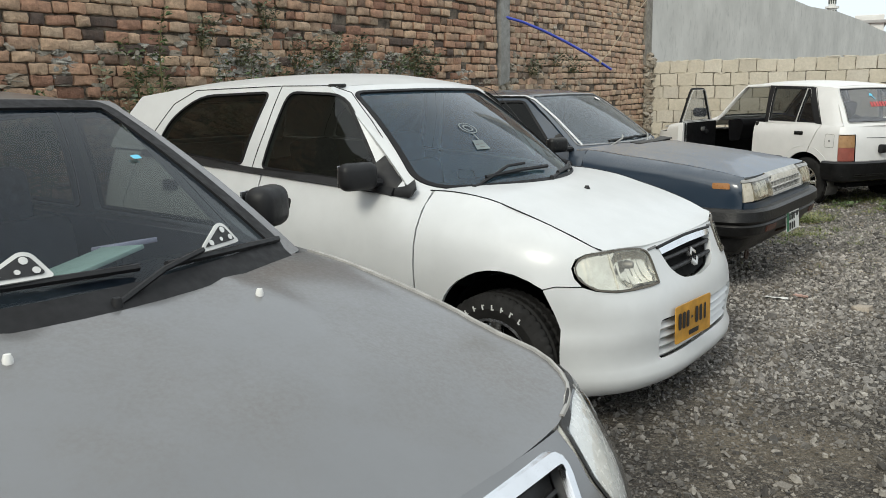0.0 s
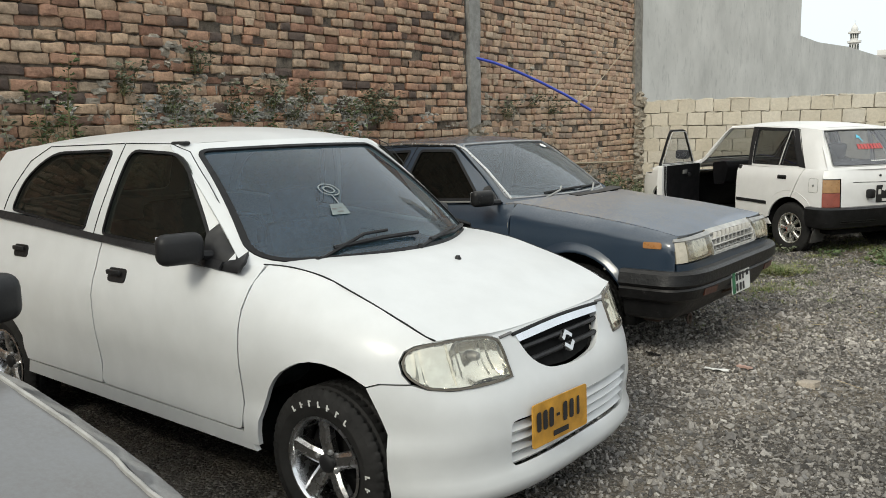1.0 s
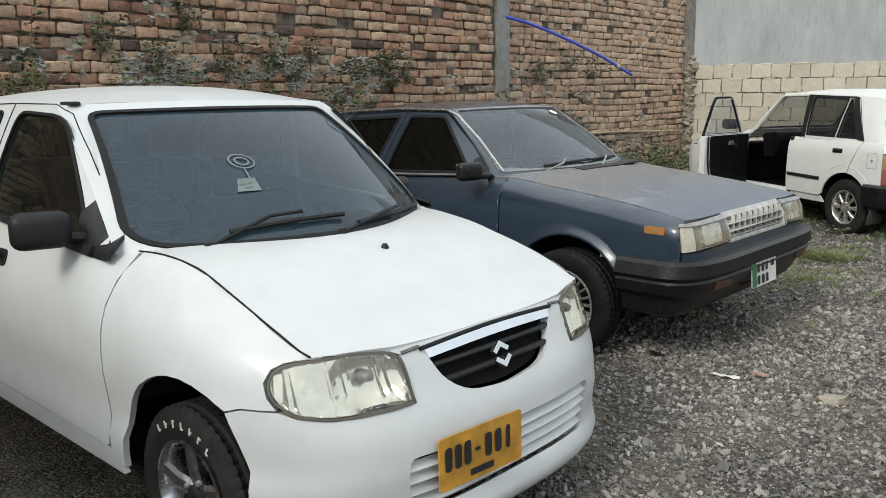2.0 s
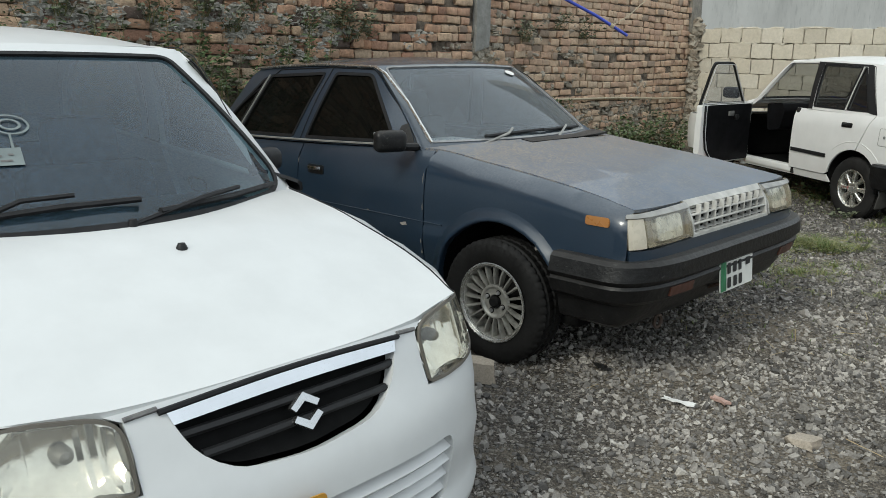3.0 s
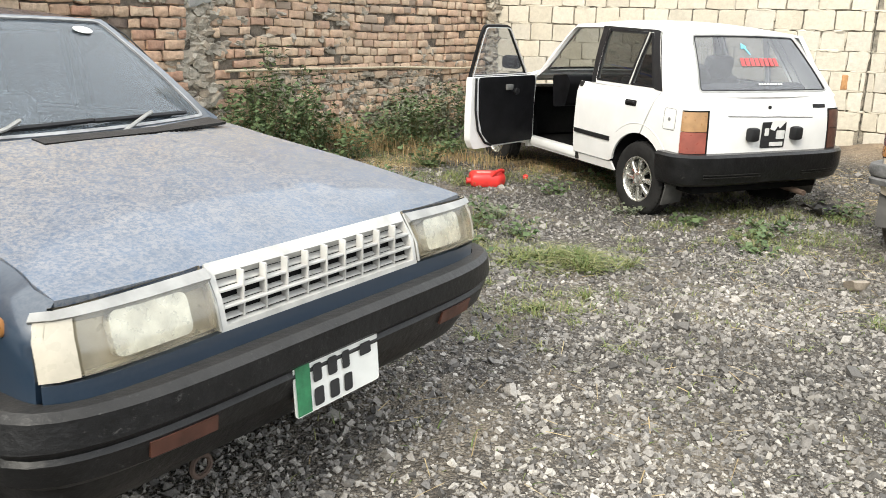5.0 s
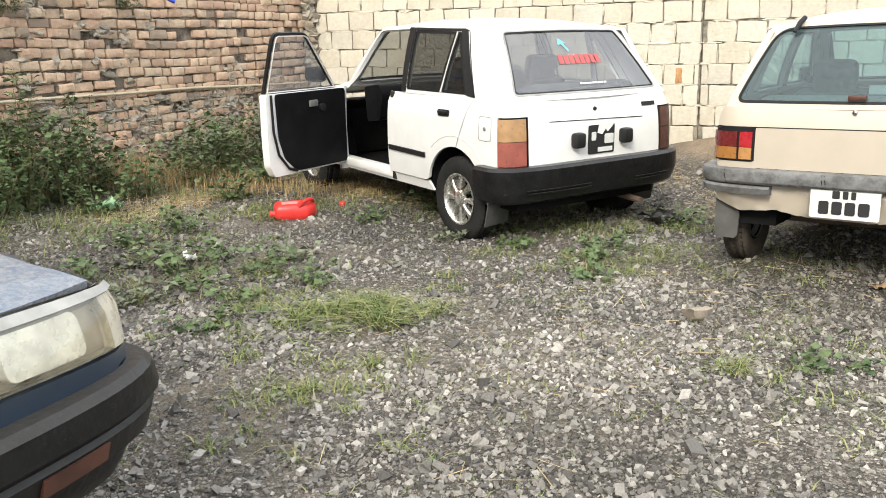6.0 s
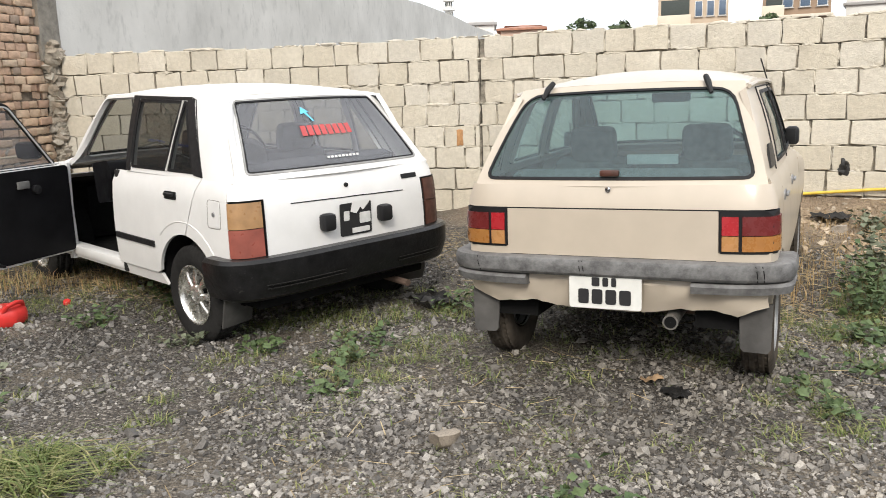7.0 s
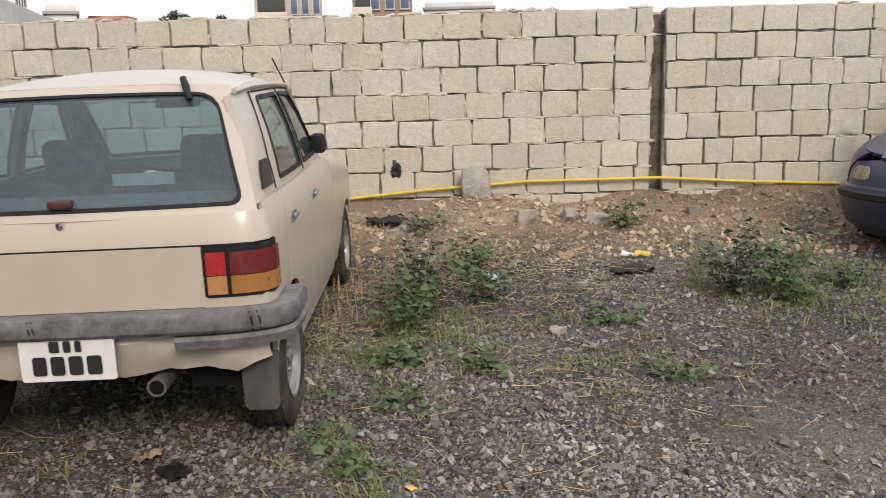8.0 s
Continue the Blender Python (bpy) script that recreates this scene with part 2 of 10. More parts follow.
M["lamp_glass_old"] = glass("cloudy_lamp_glass", (0.90, 0.89, 0.83), 0.10, dust=0.34, dust_color=(0.50, 0.46, 0.38), dust_scale=14, base=0.08)
M["lamp_glass_clear"] = glass("clear_lamp_glass", (0.95, 0.96, 0.97), 0.03, dust=0.06, dust_color=(0.5, 0.52, 0.55), dust_scale=30, base=0.10)
M["amber"] = plain("amber_plastic", (0.33, 0.145, 0.04), 0.3, vary=0.12, bump=0.0)
M["amber_old"] = plain("faded_amber_plastic", (0.33, 0.19, 0.085), 0.35, vary=0.2, bump=0.0)
M["red"] = plain("red_lamp_plastic", (0.13, 0.018, 0.018), 0.28, vary=0.12, bump=0.0)
M["red_bright"] = plain("bright_red_lamp_plastic", (0.36, 0.02, 0.026), 0.28, vary=0.1, bump=0.0)
M["red_old"] = plain("faded_red_plastic", (0.26, 0.075, 0.055), 0.35, vary=0.2, bump=0.0)
M["amber_pale"] = plain("pale_amber_plastic", (0.40, 0.20, 0.075), 0.3, vary=0.15, bump=0.0)
M["tint"] = glass("tinted_window", (0.22, 0.23, 0.20), 0.01, dust=0.10, dust_color=(0.16, 0.17, 0.14), dust_scale=420)
M["tint_dark"] = glass("dark_tinted_window", (0.03, 0.033, 0.034), 0.01, dust=0.08, dust_color=(0.12, 0.13, 0.11), base=0.022, rim=0.6)
# speckled dust, its blue colour standing in for the reflected sky
M["screen"] = glass("dusty_sky_windscreen", (0.40, 0.52, 0.56), 0.02, dust=0.34, dust_color=(0.14, 0.23, 0.34), dust_scale=150, base=0.055, spotty=(0.40, 0.66))
M["sticker"] = plain("faded_sticker", (0.16, 0.19, 0.19), 0.7, vary=0.2)
M["lamp_mirror"] = plain("lamp_mirror", (0.80, 0.80, 0.77), 0.12, metal=0.95, vary=0.08, scale=20, bump=0.05)
M["screen_blue"] = glass("shaded_windscreen", (0.56, 0.62, 0.66), 0.02, dust=0.10, dust_color=(0.08, 0.14, 0.23), rim=0.55, base=0.03)
M["screen_dirty"] = glass("very_dusty_windscreen", (0.60, 0.65, 0.68), 0.04, dust=0.72, dust_color=(0.22, 0.26, 0.30), dust_scale=150, base=0.06, spotty=(0.38, 0.68))
M["screen_green"] = glass("green_tinted_glass", (0.50, 0.66, 0.68), 0.02, dust=0.30, dust_color=(0.25, 0.36, 0.39), base=0.06)
# pale diffuse film painted in place of the sky reflected by the glass
M["screen_clear"] = glass("sky_hazed_window", (0.80, 0.83, 0.85), 0.01, dust=0.48, dust_color=(0.46, 0.47, 0.51))
M["screen_smoky"] = glass("smoky_windscreen", (0.50, 0.52, 0.52), 0.02, dust=0.22, dust_color=(0.20, 0.21, 0.20), base=0.05)
M["tint_mid"] = glass("smoked_window", (0.30, 0.31, 0.31), 0.01, dust=0.08, dust_color=(0.3, 0.3, 0.29))
M["trim_dark"] = plain("dark_cabin_trim", (0.022, 0.021, 0.020), 0.8, vary=0.3, spec=0.25)
M["trim_grey"] = plain("grey_cabin_trim", (0.12, 0.12, 0.115), 0.8, vary=0.2)
M["cloth"] = plain("seat_cloth", (0.055, 0.055, 0.06), 0.95, vary=0.3, scale=30)
M["cloth_grey"] = plain("grey_seat_cloth", (0.14, 0.14, 0.13), 0.95, vary=0.3, scale=30)
M["paper"] = plain("white_paper", (0.72, 0.71, 0.68), 0.8, vary=0.12, bump=0.1)
M["plate_white"] = plain("white_number_plate", (0.68, 0.68, 0.64), 0.45, vary=0.08, bump=0.05)
M["plate_yellow"] = plain("yellow_number_plate", (0.50, 0.255, 0.035), 0.5, vary=0.35, bump=0.05)
M["plate_green"] = plain("green_plate_band", (0.03, 0.16, 0.07), 0.45, vary=0.3, scale=40)
M["ink"] = plain("black_lettering", (0.015, 0.015, 0.016), 0.6, vary=0.1, bump=0.0)
M["letter_white"] = plain("white_lettering", (0.6, 0.6, 0.58), 0.7, vary=0.15, bump=0.0)
M["sticker_red"] = plain("red_sticker", (0.44, 0.06, 0.06), 0.5, vary=0.1, bump=0.0)
M["sticker_blue"] = plain("light_blue_sticker", (0.12, 0.5, 0.7), 0.5, vary=0.1, bump=0.0)
M["can_red"] = plain("red_plastic", (0.60, 0.035, 0.03), 0.4, vary=0.15)
M["hose_blue"] = plain("blue_hose", (0.05, 0.08, 0.48), 0.4, vary=0.1)
M["hose_yellow"] = plain("yellow_pipe", (0.62, 0.43, 0.05), 0.5, vary=0.15)
M["rope"] = plain("hemp_rope", (0.42, 0.36, 0.26), 0.95, vary=0.2, scale=60)

# ---- building tools ----
from mathutils.geometry import delaunay_2d_cdt


def part(name, verts, faces, material, parent=None, label="", smooth=35):
    """Links a mesh as one object under a thing or a part."""
    me = bpy.data.meshes.new(name)
    me.from_pydata([tuple(v) for v in verts], [], faces)
    for m in material if isinstance(material, (list, tuple)) else [material]:
        me.materials.append(m)
    if smooth:
        me.shade_smooth()
        me.set_sharp_from_angle(angle=radians(smooth))
    ob = new(name, me)
    ob.parent = parent
    return tagged(ob, label)


def empty(name, m, label, category, group=""):
    ob = new(name)
    ob.empty_display_size = 0.2
    ob.matrix_world = m
    return tagged(ob, label, category, group)


def inside(poly, p):
    """For each of the points p (n x 2), whether it lies in the polygon."""
    a, b = poly, np.roll(poly, -1, 0)
    x, y = p[:, :1], p[:, 1:]
    cross = (a[:, 1] > y) != (b[:, 1] > y)
    with np.errstate(divide="ignore", invalid="ignore"):
        at = (b[:, 0] - a[:, 0]) * (y - a[:, 1]) / (b[:, 1] - a[:, 1]) + a[:, 0]
    return (np.sum(cross & (x < at), 1) % 2) == 1


def dense(poly, step=0.06):
    """A closed polygon with its long edges divided."""
    out = []
    for p, q in zip(poly, [*poly[1:], poly[0]]):
        n = max(1, math.ceil(math.dist(p, q) / step))
        out += [(p[0] + (q[0] - p[0]) * i / n, p[1] + (q[1] - p[1]) * i / n) for i in range(n)]
    return out


def rounded(points, r, n=4):
    """A polygon with rounded corners; r: one radius or one for each corner."""
    out, k = [], len(points)
    for i, p in enumerate(points):
        a, b = Vector(points[i - 1]), Vector(points[(i + 1) % k])
        p = Vector(p)
        rr = r[i] if isinstance(r, (list, tuple)) else r
        if rr <= 0:
            out.append(tuple(p))
            continue
        u, v = a - p, b - p
        rr = min(rr, u.length * 0.48, v.length * 0.48)
        s, e = p + u.normalized() * rr, p + v.normalized() * rr
        out += [tuple(s.lerp(p, t).lerp(p.lerp(e, t), t)) for t in (j / n for j in range(n + 1))]
    return out


def box_poly(x0, y0, x1, y1):
    return [(x0, y0), (x1, y0), (x1, y1), (x0, y1)]


def fill(outer, holes=(), step=0.06):
    """Points and triangles that fill a flat polygon with holes."""
    loops = [dense(outer, step)] + [dense(h, step) for h in holes]
    pts, edges = [], []
    for lo in loops:
        i = len(pts)
        edges += [(i + j, i + (j + 1) % len(lo)) for j in range(len(lo))]
        pts += lo
    arr = [np.array(lo) for lo in loops]
    lo, hi = arr[0].min(0), arr[0].max(0)
    gx, gy = np.meshgrid(np.arange(lo[0] + step * 0.6, hi[0], step), np.arange(lo[1] + step * 0.6, hi[1], step))
    g = np.stack([gx.ravel(), gy.ravel()], 1)
    if len(g):
        ok = inside(arr[0], g)
        for h in arr[1:]:
            ok &= ~inside(h, g)
        rim = np.concatenate(arr)
        g = g[ok]
        if len(g):
            near = np.min(np.linalg.norm(g[:, None] - rim[None], axis=2), 1)
            pts = pts + [tuple(p) for p in g[near > step * 0.4]]
    v, _, f, *_ = delaunay_2d_cdt([Vector(p) for p in pts], edges, [], 0, 1e-6)
    v = [tuple(p) for p in v]
    mid = np.array([[sum(v[i][k] for i in t) / len(t) for k in (0, 1)] for t in f])
    ok = inside(arr[0], mid)
    for h in arr[1:]:
        ok &= ~inside(h, mid)
    return v, [tuple(t) for t, o in zip(f, ok) if o]


def sheet(v, f, thick, out):
    """Turns a surface so that it faces the way out(p) points and folds its rim inwards by thick."""
    V = np.array(v, float)
    F = [tuple(t) for t in f]
    N = np.zeros_like(V)
    score = 0.0
    for t in F:
        n = np.cross(V[t[1]] - V[t[0]], V[t[2]] - V[t[0]])
        score += float(n @ np.array(out(V[list(t)].mean(0))))
        for i in t:
            N[i] += n
    if score < 0:
        F = [t[::-1] for t in F]
        N = -N
    N /= np.maximum(np.linalg.norm(N, axis=1, keepdims=True), 1e-9)
    if thick:
        seen = {}
        for t in F:
            for a, b in zip(t, (*t[1:], t[0])):
                seen[(a, b)] = 1
        rim = [(a, b) for a, b in seen if (b, a) not in seen]
        low, more = {}, []
        for a, b in rim:
            for i in (a, b):
                if i not in low:
                    low[i] = len(V) + len(more)
                    more.append(V[i] - N[i] * thick)
        F += [(b, a, low[a], low[b]) for a, b in rim]
        if more:
            V = np.concatenate([V, np.array(more)])
    return V.tolist(), F


def panel(name, outer, fn, material, parent, holes=(), step=0.06, thick=0.018, out=None, label="", smooth=35):
    """A panel cut from the surface fn(a, b) along a flat outline, with holes and a folded rim."""
    v, f = fill(outer, holes, step)
    v = [fn(*p) for p in v]
    v, f = sheet(v, f, thick, out or (lambda p: (p[0] * 0.1, p[1], 0.3)))
    return part(name, v, f, material, parent, label, smooth)


def tube(name, path, r, material, parent=None, n=8, label="", closed=False, flat=1.0):
    """A round bar along a path; r may be one radius or one for each point. flat squeezes it upright."""
    path = [Vector(p) for p in path]
    v, f, k = [], [], len(path)
    last = None
    for i, p in enumerate(path):
        d = (path[(i + 1) % k] - path[i - 1]) if closed or 0 < i < k - 1 else (path[1] - path[0] if i == 0 else path[-1] - path[-2])
        d.normalize()
        if last is None:
            last = d.orthogonal() if abs(d.z) > 0.95 else d.cross(Vector((0, 0, 1)))
        a = (last - d * last.dot(d)).normalized()
        last, b = a, d.cross(a)
        rr = r[i] if isinstance(r, (list, tuple)) else r
        v += [p + (a * math.cos(t) + b * math.sin(t) * flat) * rr for t in (j * math.tau / n for j in range(n))]
    for i in range(k if closed else k - 1):
        o, q = i * n, (i + 1) % k * n
        f += [(o + j, o + (j + 1) % n, q + (j + 1) % n, q + j) for j in range(n)]
    if not closed:
        f += [tuple(range(n))[::-1], tuple(range((k - 1) * n, k * n))]
    return part(name, v, f, material, parent, label)


def lathe(name, profile, material, parent=None, n=40, label="", axis="y", at=(0, 0, 0), closed=False, smooth=35):
    """Turns a profile of (radius, along) round an axis."""
    v, f, k = [], [], len(profile)
    for j in range(n):
        c, s = math.cos(j * math.tau / n), math.sin(j * math.tau / n)
        for r, h in profile:
            p = {"y": (r * c, h, r * s), "z": (r * c, r * s, h), "x": (h, r * c, r * s)}[axis]
            v.append((p[0] + at[0], p[1] + at[1], p[2] + at[2]))
    for j in range(n):
        a, b = j * k, (j + 1) % n * k
        f += [(a + i, a + i + 1, b + i + 1, b + i) for i in range(k - 1)]
        if closed:
            f.append((a + k - 1, a, b, b + k - 1))
    V, k0 = np.array(v), max(range(k - 1), key=lambda i: abs(profile[i + 1][1] - profile[i][1]))
    t = f[k0]
    nrm = np.cross(V[t[1]] - V[t[0]], V[t[3]] - V[t[0]])
    mid = V[list(t)].mean(0) - np.array(at)
    mid[{"x": 0, "y": 1, "z": 2}[axis]] = 0
    if nrm @ mid < 0:
        f = [t[::-1] for t in f]
    return part(name, v, f, material, parent, label, smooth)


def block(name, c, s, material, parent=None, bevel=0.01, label="", m=None, seg=2):
    """A box with rounded edges: centre c, size s."""
    bm = bmesh.new()
    bmesh.ops.create_cube(bm, size=1)
    for v in bm.verts:
        v.co = Vector((v.co.x * s[0], v.co.y * s[1], v.co.z * s[2]))
    if bevel:
        bmesh.ops.bevel(bm, geom=bm.edges, offset=min(bevel, min(s) * 0.45), segments=seg, profile=0.5, affect="EDGES")
    mm = Matrix.Translation(c) @ (m or Matrix())
    bm.transform(mm)
    v, f = [tuple(x.co) for x in bm.verts], [tuple(x.index for x in t.verts) for t in bm.faces]
    bm.free()
    return part(name, v, f, material, parent, label)


def curve1(points):
    """A smooth function through (x, y) points."""
    xs, ys = np.array([p[0] for p in points], float), np.array([p[1] for p in points], float)
    d = np.diff(ys) / np.diff(xs)
    m = np.concatenate([[d[0]], [0 if a * b <= 0 else 2 * a * b / (a + b) for a, b in zip(d, d[1:])], [d[-1]]])

    def f(x):
        if x <= xs[0]:
            return float(ys[0])
        if x >= xs[-1]:
            return float(ys[-1])
        i = min(int(np.searchsorted(xs, x, "right")) - 1, len(d) - 1)
        h = xs[i + 1] - xs[i]
        t = (x - xs[i]) / h
        return float((2 * t**3 - 3 * t**2 + 1) * ys[i] + (t**3 - 2 * t**2 + t) * h * m[i] + (3 * t**2 - 2 * t**3) * ys[i + 1] + (t**3 - t**2) * h * m[i + 1])

    return f

# ---- the yard: ground and walls ----
CORNER, BEND, POST = Vector((3.08, 15.6, 0)), Vector((7.1, 13.45, 0)), Vector((10.977, 9.756, 0))
BRICK_DIR = Vector((0.5165, 0.8563, 0)).normalized()
BRICK_FAR = CORNER - BRICK_DIR * 19.0
WALL_END = POST + (POST - BEND).normalized() * 2.0
YARD_EAST = WALL_END + Vector((9.0, 1.5, 0))


def line_side(p, a, b):
    """Distance of p from the line a-b, positive on the yard's side (right of a to b)."""
    d = (b - a).normalized()
    return (p.x - a.x) * d.y - (p.y - a.y) * d.x


def ground_z(x, y):
    p = Vector((x, y, 0))
    z = 0.012 * noise.noise(Vector((x * 0.7, y * 0.7, 0))) + 0.006 * noise.noise(Vector((x * 2.3, y * 2.3, 4)))
    # earth heaped against the right-hand block wall and, lower, along the brick wall
    d = max(0.0, line_side(p, BEND, POST))
    along = (p - BEND).dot((POST - BEND).normalized())
    k = min(1.0, max(0.0, (along + 0.6) / 1.6))
    if d < 2.6:
        z += k * 0.34 * max(0.0, 1 - d / 2.2) ** 1.5 * (1 + 0.35 * noise.noise(Vector((x * 1.4, y * 1.4, 9))))
    # worn hollow where the open hatchback stands
    z -= 0.055 * math.exp(-((x - 4.35) ** 2 + (y - 10.7) ** 2) / 1.1)
    d2 = max(0.0, line_side(p, CORNER, BEND))
    z += 0.10 * max(0.0, 1 - d2 / 1.2) ** 1.5 * (1 - k)
    d3 = max(0.0, line_side(p, BRICK_FAR, CORNER))
    z += 0.16 * max(0.0, 1 - d3 / 0.9) ** 1.4 * (1 + 0.5 * noise.noise(Vector((x * 1.8, y * 1.8, 2))))
    return z


def gravel_ground():
    """Fine grit and dusty earth between the loose stones."""
    n = Nodes("grit", 0.97)
    v = n.world()
    wob = n.add("VectorMath")
    wob.operation = "ADD"
    jag = n.add("TexNoise", Scale=70.0, Detail=2.0)
    n.link(v, jag.inputs["Vector"])
    small = n.add("VectorMath")
    small.operation = "SCALE"
    n.link(jag.outputs["Color"], small.inputs[0])
    small.inputs["Scale"].default_value = 0.014
    n.link(v, wob.inputs[0])
    n.link(small.outputs[0], wob.inputs[1])
    w = wob.outputs[0]
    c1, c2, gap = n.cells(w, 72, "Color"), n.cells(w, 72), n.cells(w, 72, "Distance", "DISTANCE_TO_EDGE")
    sep = n.add("SeparateColor")
    n.link(c1, sep.inputs[0])
    tone = n.ramp(sep.outputs[0], (0.0, (0.05, 0.043, 0.036)), (0.4, (0.108, 0.094, 0.079)), (0.75, (0.175, 0.156, 0.132)), (1.0, (0.32, 0.292, 0.252)))
    # cell edges darkened: the shade between grit stones put into the colour
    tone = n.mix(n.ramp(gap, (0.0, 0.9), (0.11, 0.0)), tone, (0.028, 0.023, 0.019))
    soil = n.ramp(n.noise(v, 40, 6, 0.7), (0.3, (0.14, 0.115, 0.085)), (0.7, (0.27, 0.23, 0.175)))
    tone = n.mix(n.ramp(n.noise(v, 0.9, 7, 0.72), (0.49, 0.0), (0.62, 0.72)), tone, soil)
    sand = n.ramp(n.noise(v, 25, 6, 0.7), (0.3, (0.30, 0.215, 0.14)), (0.7, (0.49, 0.375, 0.25)))
    s = n.add("SeparateXYZ")
    n.link(v, s.inputs[0])
    high = n.math("ADD", s.outputs["Z"], n.math("MULTIPLY", n.noise(v, 4, 5), 0.16))
    tone = n.mix(n.ramp(high, (0.15, 0.0), (0.30, 0.9)), tone, sand)
    tone = n.mix(1.0, tone, n.ramp(n.noise(v, 0.75, 4, 0.6), (0.36, 0.72), (0.62, 1.2)), "MULTIPLY")
    n.color(patchy(n, v, tone))
    return n.bump(n.math("SUBTRACT", n.noise(v, 110, 4), n.math("MULTIPLY", c2, 2.2)), 1.0, 0.012).m


def ground():
    M["gravel"] = gravel_ground()
    xs = np.concatenate([np.linspace(-3000, -40, 7), np.linspace(-30, -7, 8), np.arange(-6, 15.01, 0.16), np.linspace(17, 40, 8), np.linspace(60, 3000, 7)])
    ys = np.concatenate([np.linspace(-3000, -40, 7), np.linspace(-30, -3, 8), np.arange(-2, 17.01, 0.16), np.linspace(19, 45, 8), np.linspace(60, 3000, 7)])
    v = [(x, y, ground_z(x, y) if -7 < x < 16 and -3 < y < 18 else 0.0) for x in xs for y in ys]
    k = len(ys)
    f = [(i * k + j, (i + 1) * k + j, (i + 1) * k + j + 1, i * k + j + 1) for i in range(len(xs) - 1) for j in range(k - 1)]
    ob = part("ground", v, f, M["gravel"], smooth=80)
    return tagged(ob, "grey crushed-stone ground with patches of bare earth", "ground", kind="structure")


ground()


def wall_frame(a, b):
    """Pose whose x runs along the wall from a to b, y into the wall, z up."""
    d = (b - a).normalized()
    return Matrix(((d.x, -d.y, 0, a.x), (d.y, d.x, 0, a.y), (0, 0, 1, 0), (0, 0, 0, 1)))


def slab(name, a, b, z0, z1, depth, material, label, back=0.0):
    """A plain masonry core behind the pieces' faces."""
    m, length = wall_frame(a, b), (b - a).length
    ob = block(name, (length / 2, back + depth / 2, (z0 + z1) / 2), (length, depth, z1 - z0), material, None, 0.0)
    ob.matrix_world = m
    return tagged(ob, label, "wall", kind="structure")


def mortar(name, color, dark):
    n = Nodes(name, 0.95)
    v = n.world()
    n.color(n.mix(n.ramp(n.noise(v, 9, 6, 0.7), (0.35, 0.0), (0.7, 1.0)), dark, color))
    return n.bump(n.noise(v, 45, 6, 0.75), 0.9, 0.02).m


def plaster_mat():
    n = Nodes("grey_plaster", 0.9)
    v = n.world()
    tone = n.ramp(n.noise(v, 0.9, 6, 0.6), (0.3, (0.50, 0.49, 0.455)), (0.7, (0.66, 0.645, 0.60)))
    streak = n.add("Mapping", Scale=(1.6, 1.6, 0.9))
    n.link(v, streak.inputs["Vector"])
    tone = n.mix(n.ramp(n.noise(streak.outputs[0], 3.2, 5, 0.7), (0.54, 0.0), (0.72, 0.5)), tone, (0.36, 0.355, 0.33))
    dabs = n.add("Mapping", Scale=(9.0, 9.0, 3.0))
    n.link(v, dabs.inputs["Vector"])
    tone = n.mix(n.ramp(n.noise(dabs.outputs[0], 1.0, 3, 0.6), (0.60, 0.0), (0.72, 0.4)), tone, (0.30, 0.295, 0.275))
    n.color(tone)
    return n.bump(n.noise(v, 30, 5), 0.25, 0.01).m


M["mortar_brick"] = mortar("brick_mortar", (0.26, 0.215, 0.165), (0.045, 0.036, 0.028))
M["mortar_block"] = mortar("block_mortar", (0.46, 0.415, 0.335), (0.10, 0.09, 0.072))
M["plaster"] = plaster_mat()
M["concrete"] = mortar("rough_concrete", (0.34, 0.31, 0.26), (0.17, 0.155, 0.13))
BRICK_TOP, BLOCK_TOP = 4.2, 1.80
wall_bricks = slab("wall_west", BRICK_FAR, CORNER, -0.3, BRICK_TOP, 0.22, M["mortar_brick"], "old weathered red brick wall with crumbling mortar", 0.03)
wall_block_a = slab("wall_north", CORNER, BEND, -0.3, BLOCK_TOP - 0.02, 0.13, M["mortar_block"], "pale concrete block wall with open joints", 0.022)
WALL_DIR = (POST - BEND).normalized()
wall_block_b = slab("wall_east", BEND, POST - WALL_DIR * 0.05, -0.3, BLOCK_TOP - 0.02, 0.13, M["mortar_block"], "pale concrete block wall with open joints", 0.022)
wall_block_c = slab("wall_east_end", POST + WALL_DIR * 0.05, WALL_END, -0.3, BLOCK_TOP - 0.02, 0.13, M["mortar_block"], "pale concrete block wall with open joints", 0.022)
slab("wall_gap", POST - WALL_DIR * 0.06, POST + WALL_DIR * 0.06, -0.3, BLOCK_TOP - 0.05, 0.05, M["mortar_brick"], "dark recessed joint between two wall lengths", 0.08)
far_edge = CORNER + BRICK_DIR * 10.55
slab("wall_plaster", CORNER + BRICK_DIR * 0.25, far_edge, 0, 7.2, 0.25, M["plaster"], "tall grey cement-plastered wall with damp streaks")
# the yard goes on unseen behind the camera: plain walls close it
slab("wall_corner", WALL_END, YARD_EAST, -0.3, BLOCK_TOP - 0.02, 0.13, M["mortar_block"], "plain return of the block wall")
slab("wall_far_east", YARD_EAST, YARD_EAST + Vector((0.5, -24.0, 0)), -0.3, 2.2, 0.2, M["mortar_block"], "plain block wall behind the yard")
slab("wall_south", YARD_EAST + Vector((0.5, -24.0, 0)), BRICK_FAR + Vector((0, -14.0, 0)), 0, 2.2, 0.2, M["mortar_block"], "plain block wall closing the yard")


